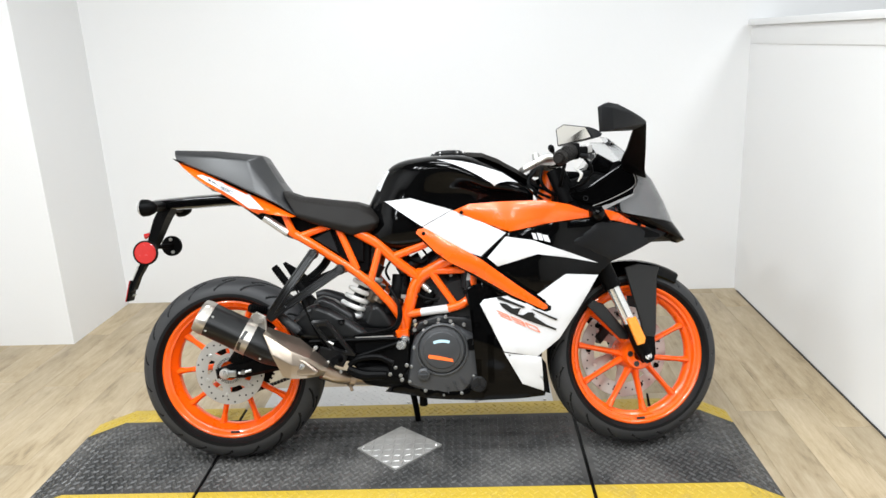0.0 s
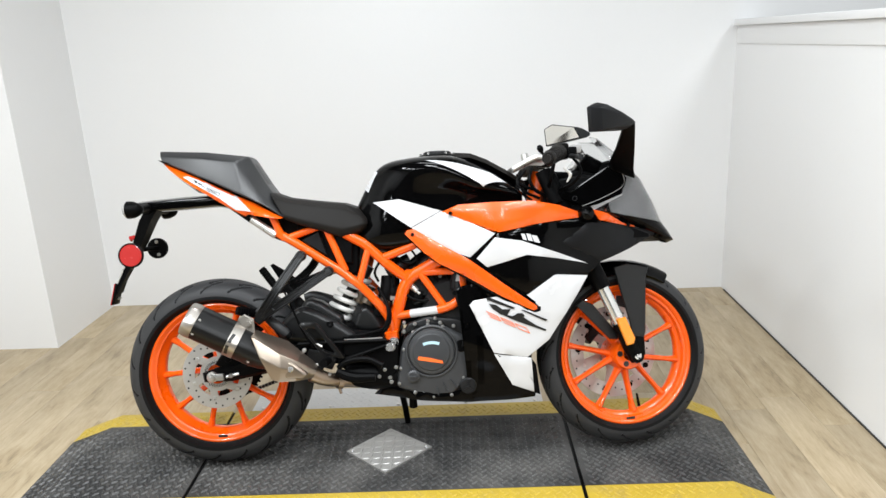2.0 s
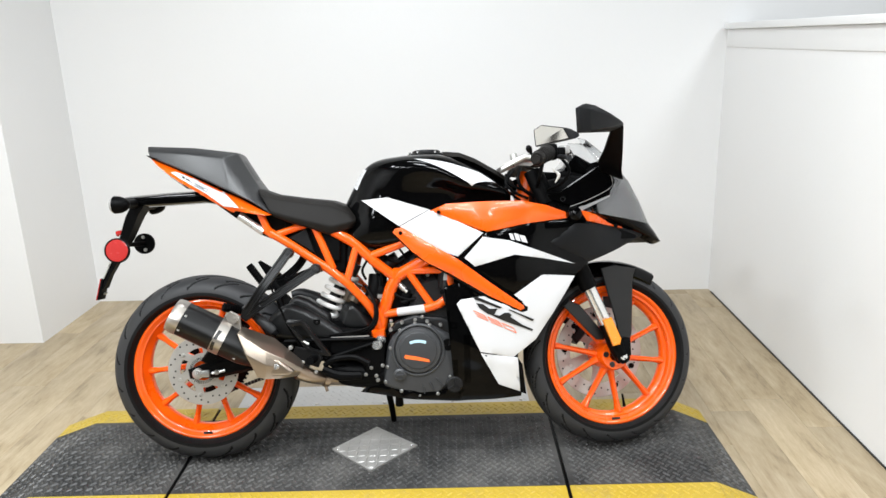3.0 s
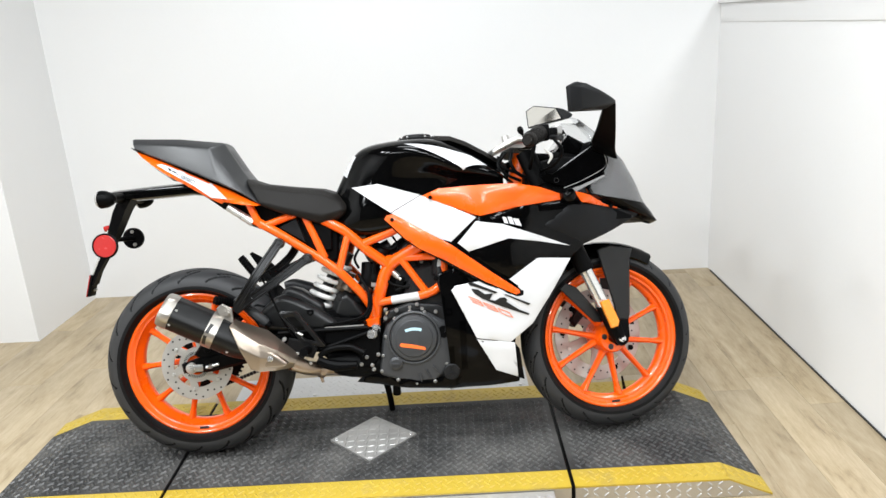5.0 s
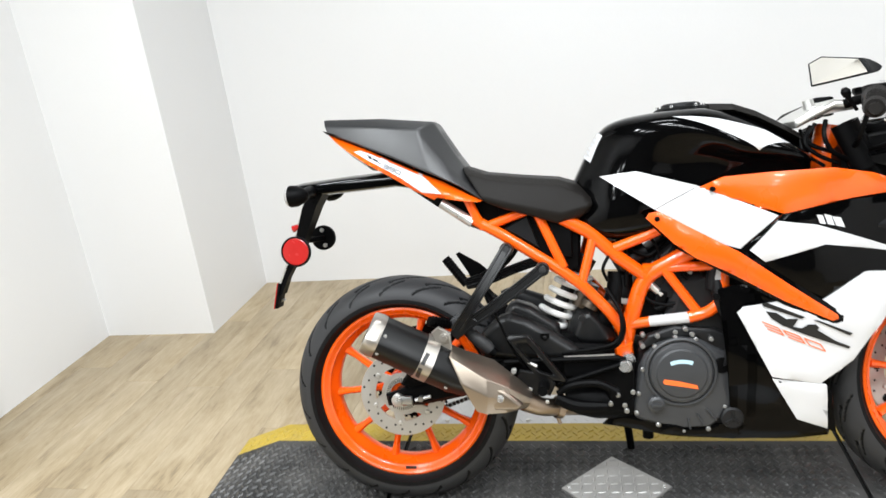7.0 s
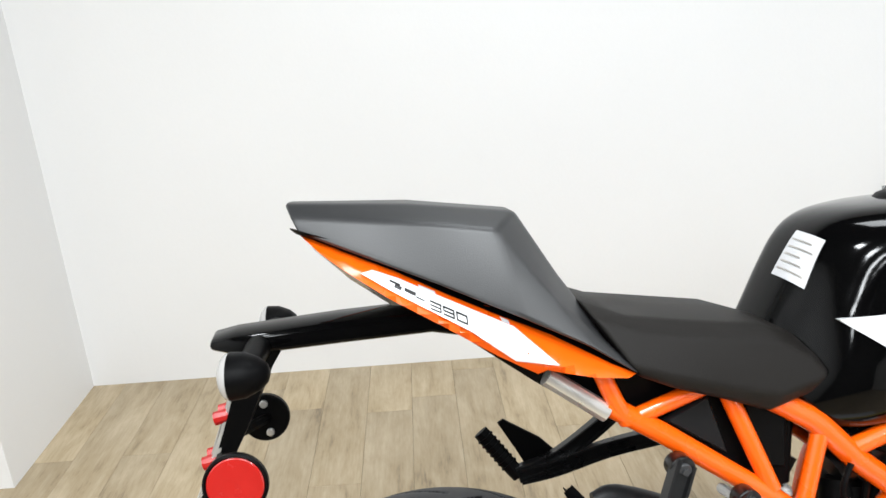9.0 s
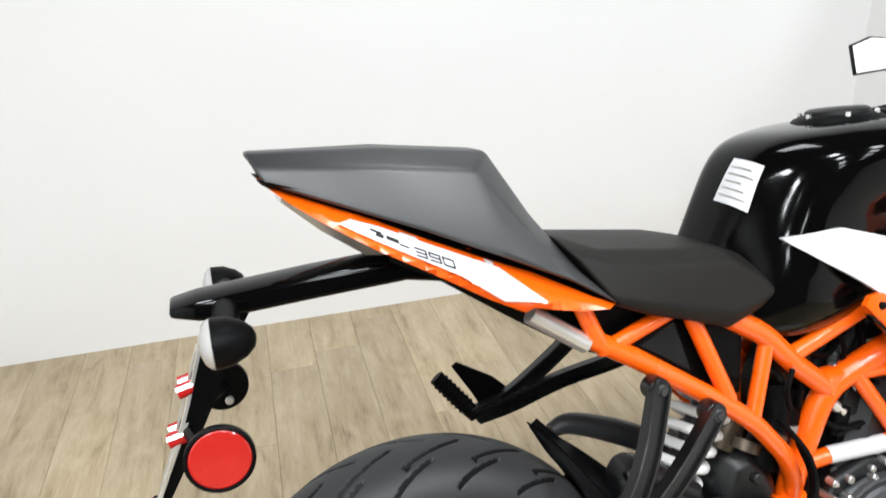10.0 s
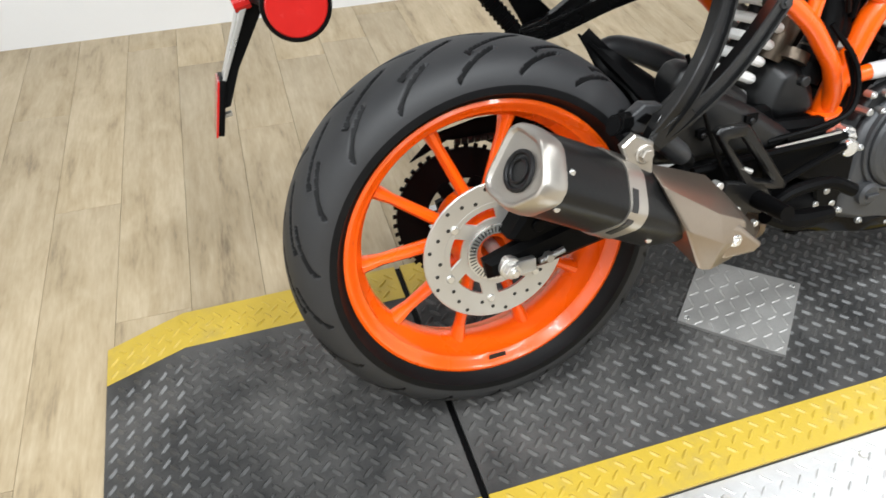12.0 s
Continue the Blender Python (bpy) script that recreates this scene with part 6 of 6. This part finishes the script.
innerc = half_loft([[(x, 0, t), (x, -0.12, t - 0.01), (x, -0.12, b), (x, 0, b)] for x, t, b in ((1.10, 0.80, 0.74), (1.20, 0.80, 0.70), (1.28, 0.75, 0.68), (1.40, 0.70, 0.68))])
part("inner_fairing", innerc, PLASTIC, bike)
shade_ = half_loft([[(x, 0, t), (x, -w, t - 0.012), (x, -w, b), (x, 0, b)] for x, t, b, w in ((1.075, 0.850, 0.79, 0.09), (1.13, 0.885, 0.78, 0.115), (1.21, 0.895, 0.78, 0.122), (1.265, 0.885, 0.80, 0.122))])
part("instrument_carrier", soften(shade_, 25, 0.008), PLASTIC, bike, "black carrier behind the bars")
part("cockpit_liner", soften(slab([(1.085, 0.820), (1.100, 0.905), (1.160, 0.900), (1.231, 0.915), (1.300, 0.932), (1.345, 0.882), (1.326, 0.828), (1.190, 0.800)], -0.07, 0.07, 0.006), 25, 0.004), PLASTIC, bike, "black liner round the instruments")
clip_ = lathe([(0.006, -0.137), (0.008, -0.137), (0.008, -0.139), (0.006, -0.139)], 16, at=(1.168, 0, 0.812))
part("panel_clip", clip_, DARK_METAL, bike)
dash = slab([(1.185, 0.905), (1.225, 0.955), (1.275, 0.925), (1.255, 0.885)], -0.075, 0.075, 0.008)
part("screen_edge", tube([(1.300, -0.139, 0.916), (1.312, -0.1395, 0.897), (1.325, -0.1395, 0.863), (1.313, -0.139, 0.838), (1.246, -0.139, 0.806), (1.190, -0.139, 0.787)], 0.0011, 8, 5), GREY_LENS, bike, "bright edge of the screen")
part("dashboard", dash, GLOSS, bike, "black instrument cluster")
face = slab([(1.180, 0.908), (1.218, 0.956), (1.214, 0.959), (1.176, 0.911)], -0.070, 0.070, 0.002)
part("dash_face", face, GREY_LENS, bike, "pale instrument face")
# steering: yokes, bars, grips
yoke = slab([(0.974, 0.920), (1.020, 0.944), (1.062, 0.962), (1.108, 0.954), (1.104, 0.934), (1.060, 0.938), (1.020, 0.920), (0.980, 0.902)], -0.105, 0.105, 0.008)
part("top_yoke", soften(yoke, 25, 0.003), STEEL, bike, "bright machined top yoke")
key = tube([(1.035, -0.02, 0.945), (1.030, -0.02, 0.968)], [0.014, 0.012], 16)
part("ignition_lock", key, STEEL, bike)
bar = tube([(1.085, -0.095, 0.948), (1.118, -0.15, 0.957), (1.104, -0.215, 0.946), (1.068, -0.29, 0.929)], 0.011, 12, 4)
pair("handlebar", bar, PLASTIC, bike, "black clip-on handlebar")
for s in (-1, 1):
    g = tube([(1.113, s * 0.190, 0.953), (1.104, s * 0.215, 0.946), (1.068, s * 0.30, 0.928), (1.063, s * 0.312, 0.926)], [0.027, 0.0225, 0.0215, 0.018], 18)
    ridges = []
    for k in range(10):
        c = Vector((1.104, s * 0.215, 0.946)).lerp(Vector((1.068, s * 0.30, 0.928)), k / 10)
        ridges.append(tube([c, c + Vector((-0.0008, s * 0.004, 0.0002))], 0.0232, 16))
    tube([(1.063, s * 0.312, 0.925), (1.057, s * 0.332, 0.924)], [0.013, 0.012], 14, 0, g)
    each("ridge", ridges, SEAT, part("grip", g, SEAT, bike, "black rubber grip"))
pair("switchgear", box((0.048, 0.042, 0.050), (1.124, -0.168, 0.957), 0.009), PLASTIC, bike, "black switch housing")
mc = box((0.055, 0.040, 0.030), (1.145, -0.165, 0.955), 0.006)
part("master_cylinder", mc, PLASTIC, bike)
resv = box((0.035, 0.034, 0.026), (1.175, -0.140, 0.965), 0.007)
part("fluid_reservoir", resv, GREY_LENS, bike, "cloudy brake fluid reservoir")
lev = tube([(1.150, -0.190, 0.940), (1.165, -0.22, 0.935), (1.160, -0.29, 0.925), (1.150, -0.35, 0.925)], [0.008, 0.007, 0.006, 0.008], 8, 4)
part("brake_lever", lev, DARK_METAL, bike, "dark brake lever")
cable_a = tube([(1.15, -0.17, 0.95), (1.18, -0.19, 0.90), (1.16, -0.17, 0.86), (1.12, -0.12, 0.84)], 0.005, 8, 5)
each("cable", [cable_a, tube([(1.10, -0.18, 0.92), (1.09, -0.16, 0.87), (1.09, -0.10, 0.84)], 0.006, 8, 5), tube([(1.02, -0.10, 0.91), (1.00, -0.11, 0.87), (1.06, -0.11, 0.84)], 0.005, 8, 5)], PLASTIC, bike, "thin black cable")
each("cable", [tube([(1.010, -0.098, 0.905), (0.992, -0.118, 0.868), (1.020, -0.120, 0.838), (1.062, -0.110, 0.818)], 0.0048, 8, 6), tube([(1.040, -0.108, 0.915), (1.030, -0.128, 0.880), (1.046, -0.126, 0.846), (1.085, -0.115, 0.822)], 0.0055, 8, 6), tube([(1.000, -0.06, 0.900), (0.998, -0.085, 0.850), (1.040, -0.095, 0.812)], 0.004, 8, 6)], PLASTIC, bike, "thin black cable")
white_h = tube([(1.125, -0.20, 0.905), (1.145, -0.205, 0.885), (1.135, -0.20, 0.862)], [0.002, 0.0055, 0.002], 8, 5)
part("cable_sleeve", white_h, SPRING, bike, "white cable sleeve")
ball = tube([(1.085, -0.165, 0.930), (1.068, -0.170, 0.955), (1.064, -0.171, 0.963), (1.060, -0.172, 0.972), (1.057, -0.173, 0.979)], [0.004, 0.004, 0.009, 0.010, 0.005], 12)
part("bar_knob", ball, PLASTIC, bike)
bracket2 = tube([(1.075, -0.105, 0.905), (1.115, -0.118, 0.80)], [0.025, 0.025], 18)
pair("fork_top", bracket2, PLASTIC, bike)

# fork
RAKE = Vector((1.075 - 1.352, 0, 0.92 - 0.289)).normalized()
STEER = Matrix.Translation(FW) @ Matrix.Rotation(radians(12), 4, RAKE) @ Matrix.Translation(-FW)  # bars turned to the left


def ahead(outline, y):
    """The straight-ahead place of a plate on the near side that the turned bars carry forward."""
    return [(x - 0.190 * y, z - 0.083 * y) for x, z in outline]


for s in (-1, 1):
    y = s * 0.105
    axle = Vector((FW.x, y, FW.z))
    fk = tube([axle + RAKE * 0.245, axle + RAKE * 0.66], [0.028, 0.027], 20)
    part("fork_tube", fk, PLASTIC, bike, "black fork tube")
    sl = tube([axle + RAKE * 0.10, axle + RAKE * 0.245], 0.0205, 20)
    part("fork_slider", sl, CHROME, bike, "bright fork slider")
    bt = tube([axle - RAKE * 0.015, axle + RAKE * 0.03, axle + RAKE * 0.12], [0.022, 0.026, 0.024], 16)
    disc(0.022, y - 0.018, y + 0.018, (axle.x, axle.z), 20, bt)
    box((0.03, 0.04, 0.06), axle + Vector((0.012, 0, 0.03)), 0.006, None, bt)
    part("fork_foot", bt, PLASTIC, bike)
fa = disc(0.012, -0.115, -0.127, (FW.x, FW.z), 18)
disc(0.006, -0.126, -0.1285, (FW.x, FW.z), 6, fa, 0.0005)
tube([(FW.x, 0.11, FW.z), (FW.x, -0.11, FW.z)], 0.009, 12, 0, fa)
part("front_axle", fa, CHROME, bike, "silver front axle nut")
am = slab(ahead([(1.283, 0.424), (1.313, 0.432), (1.342, 0.362), (1.336, 0.345), (1.314, 0.341)], 0.135), -0.128, -0.142, 0.003)
part("fork_reflector", am, AMBER, bike, "amber side reflector on the fork")
calf = slab([(x + 0.012, z + 0.012) for x, z in [(1.215, 0.335), (1.245, 0.385), (1.29, 0.40), (1.27, 0.345), (1.235, 0.31)]], 0.055, 0.115, 0.01)
part("front_caliper", calf, DARK_METAL, bike, "dark front brake caliper")
# front mudguard
rings = []
for k in range(13):
    a = radians(58 + 7.2 * k)
    r = 0.306
    w = 0.066 - 0.0012 * abs(k - 4)
    ring = []
    for t, rr in ((-1.0, -0.040), (-0.9, -0.012), (-0.55, 0.0), (0.0, 0.006), (0.55, 0.0), (0.9, -0.012), (1.0, -0.040)):
        ring.append((FW.x + (r + rr) * math.cos(a), w * t, FW.z + (r + rr) * math.sin(a)))
    ring += [(FW.x + (r + rr - 0.004) * math.cos(a), w * t * 0.95, FW.z + (r + rr - 0.004) * math.sin(a)) for t, rr in ((1.0, -0.040), (0.9, -0.012), (0.55, 0.0), (0.0, 0.006), (-0.55, 0.0), (-0.9, -0.012), (-1.0, -0.040))]
    rings.append(ring)
part("front_mudguard", loft(rings), GLOSS, bike, "black front mudguard", 50)
fs_ = slab(ahead([(1.300, 0.585), (1.350, 0.596), (1.424, 0.580), (1.412, 0.545), (1.398, 0.370), (1.385, 0.330), (1.366, 0.318), (1.350, 0.345), (1.345, 0.40)], 0.074), -0.070, -0.078, 0.004)
pair("mudguard_side", fs_, GUARD, bike, "dark grey mudguard side plate")
fb_ = slab(ahead([(1.163, 0.470), (1.183, 0.488), (1.220, 0.470), (1.300, 0.372), (1.298, 0.352), (1.270, 0.355)], 0.082), -0.078, -0.086, 0.004)
pair("mudguard_stay", fb_, GUARD, bike, "dark grey mudguard stay")
for ob in [front, *front.children, *[o for o in bike.children if o.name.split(".")[0] in ("fork_tube", "fork_slider", "fork_foot", "front_axle", "fork_reflector", "front_caliper", "front_mudguard", "mudguard_side", "mudguard_stay")]]:
    ob.data.transform(STEER)


def mirror_thing(s):
    """A fairing mirror: a blade stalk rising from the nose, a wedge housing and its glass turned in to the rider."""
    stalk = loft([[(a[0], s * (y - 0.012), a[1]), (b[0], s * (y - 0.012), b[1]), (b[0], s * (y + 0.012), b[1]), (a[0], s * (y + 0.012), a[1])] for y, a, b in (
        (0.140, (1.288, 0.895), (1.357, 0.865)), (0.200, (1.268, 0.922), (1.337, 0.890)), (0.280, (1.268, 0.952), (1.321, 0.946)), (0.360, (1.268, 0.997), (1.303, 1.001)), (0.362, (1.270, 1.010), (1.301, 1.012)))])
    st = part("mirror_stalk", soften(stalk, 30, 0.004), PLASTIC, bike, "black blade-shaped mirror stalk")
    dx, dz, dy = (0.012, 0.045, -0.090) if s > 0 else (0.0, 0.0, 0.0)
    face = [(1.146, 0.470, 1.046), (1.172, 0.440, 1.060), (1.245, 0.350, 1.036), (1.262, 0.332, 0.994), (1.150, 0.462, 0.980)]
    n = Vector((0.74, 0.67, 0))

    def at(p, out, k):
        c = Vector((1.306, 0.372, 1.012))
        q = Vector(p).lerp(c, k) + n * out
        return (q.x + dx, s * (q.y + dy), q.z + dz)

    h = loft([[at(p, out, k) for p in face] for out, k in ((0.0, 0.0), (0.014, -0.01), (0.026, 0.12), (0.020, 0.5), (0.004, 0.88))])
    part("mirror_housing", soften(h, 25, 0.004), MATTE, st, "black mirror housing")
    mid = sum((Vector(p) for p in face), Vector()) / 5
    gl = loft([[(q.x + dx, s * (q.y + dy), q.z + dz) for q in (Vector(p).lerp(mid, 0.10) - n * o for p in face)] for o in (0.0005, 0.0025)])
    part("mirror_glass", gl, MIRROR, st)


mirror_thing(-1)
mirror_thing(1)
# side stand on the far side
stand = tube([(0.56, 0.10, 0.255), (0.585, 0.17, 0.12), (0.60, 0.205, -0.030)], [0.012, 0.011, 0.010], 10, 4)
part("side_stand", stand, PLASTIC, bike, "black side stand")
spr = tube([(0.625, -0.01, 0.20), (0.625, 0.0, 0.145)], [0.012, 0.014], 10)
part("drain_stub", spr, PLASTIC, bike)


# ---- things round the platform ----
framed_board()


# ---- floor planks ----
def plank_material():
    m = material("weathered_oak_vinyl", (0.5, 0.4, 0.27), 0.42, vary=0.1, scale=6, bump=0.12, bump_scale=150)
    nt = m.node_tree
    b = nt.nodes["Principled BSDF"]
    tc = nt.nodes.new("ShaderNodeTexCoord")
    info = nt.nodes.new("ShaderNodeObjectInfo")
    off = nt.nodes.new("ShaderNodeVectorMath")
    off.operation = "MULTIPLY_ADD"
    off.inputs[1].default_value = (1, 1, 1)
    far = nt.nodes.new("ShaderNodeVectorMath")
    far.operation = "SCALE"
    far.inputs[0].default_value = (37, 91, 13)
    nt.links.new(info.outputs["Random"], far.inputs["Scale"])
    nt.links.new(tc.outputs["Object"], off.inputs[0])
    nt.links.new(far.outputs["Vector"], off.inputs[2])
    sq = nt.nodes.new("ShaderNodeMapping")
    sq.inputs["Scale"].default_value = (34, 3.0, 1)
    nt.links.new(off.outputs["Vector"], sq.inputs["Vector"])
    grain = nt.nodes.new("ShaderNodeTexNoise")
    grain.inputs["Scale"].default_value, grain.inputs["Detail"].default_value, grain.inputs["Roughness"].default_value = 1.0, 9, 0.68
    nt.links.new(sq.outputs["Vector"], grain.inputs["Vector"])
    sq2 = nt.nodes.new("ShaderNodeMapping")
    sq2.inputs["Scale"].default_value = (13, 4.5, 1)
    nt.links.new(off.outputs["Vector"], sq2.inputs["Vector"])
    patch = nt.nodes.new("ShaderNodeTexNoise")
    patch.inputs["Scale"].default_value, patch.inputs["Detail"].default_value, patch.inputs["Distortion"].default_value = 1.0, 6, 0.8
    nt.links.new(sq2.outputs["Vector"], patch.inputs["Vector"])
    ramp = nt.nodes.new("ShaderNodeValToRGB")
    ramp.color_ramp.elements[0].position, ramp.color_ramp.elements[0].color = 0.32, (0.160, 0.118, 0.072, 1)
    ramp.color_ramp.elements[1].position, ramp.color_ramp.elements[1].color = 0.66, (0.530, 0.435, 0.300, 1)
    e = ramp.color_ramp.elements.new(0.45)
    e.color = (0.380, 0.295, 0.180, 1)
    sq3 = nt.nodes.new("ShaderNodeMapping")
    sq3.inputs["Scale"].default_value = (150, 22, 1)
    nt.links.new(off.outputs["Vector"], sq3.inputs["Vector"])
    fleck = nt.nodes.new("ShaderNodeTexNoise")
    fleck.inputs["Scale"].default_value, fleck.inputs["Detail"].default_value, fleck.inputs["Roughness"].default_value = 1.0, 4, 0.6
    nt.links.new(sq3.outputs["Vector"], fleck.inputs["Vector"])
    mixf = nt.nodes.new("ShaderNodeMath")
    mixf.operation = "MULTIPLY_ADD"
    mixf.inputs[1].default_value = 0.36
    hf = nt.nodes.new("ShaderNodeMath")
    hf.operation = "MULTIPLY_ADD"
    hf.inputs[1].default_value = 0.42
    ff = nt.nodes.new("ShaderNodeMath")
    ff.operation = "MULTIPLY"
    ff.inputs[1].default_value = 0.22
    nt.links.new(fleck.outputs["Fac"], ff.inputs[0])
    nt.links.new(ff.outputs[0], hf.inputs[2])
    nt.links.new(patch.outputs["Fac"], hf.inputs[0])
    nt.links.new(grain.outputs["Fac"], mixf.inputs[0])
    nt.links.new(hf.outputs[0], mixf.inputs[2])
    nt.links.new(mixf.outputs[0], ramp.inputs["Fac"])
    nt.links.new(ramp.outputs["Color"], b.inputs["Base Color"])
    return shift_hue(m, 0.84, 1.06)


PLANK = plank_material()
WIDE, LONG = 0.152, 1.22


def plank(length):
    return mesh_of(box((WIDE - 0.0007, length - 0.0007, 0.008), (0, 0, 0), 0.0008), "plank", PLANK)


X0, X1 = PILLAR_IN.dot(EX) - 0.08, CORNER_R.dot(EX) + 1.35
Y0, Y1 = LEFT_NEAR.dot(EY) - 0.08, PILLAR_FAR.dot(EY) + 0.08
whole = plank(LONG)
for i in range(-14, 26):
    shift = random.random() * LONG
    for j in range(-5, 3):
        x, y = i * WIDE + 0.02, j * LONG + shift
        lo, hi = max(y - LONG / 2, Y0), min(y + LONG / 2, Y1)
        if X0 < x < X1 and hi - lo > 0.05:
            ob = new("plank", whole if hi - lo > LONG - 0.001 else plank(hi - lo))
            ob.parent = floor
            ob.matrix_local = ROT @ Matrix.Translation((x, (lo + hi) / 2, FLOOR - 0.004))
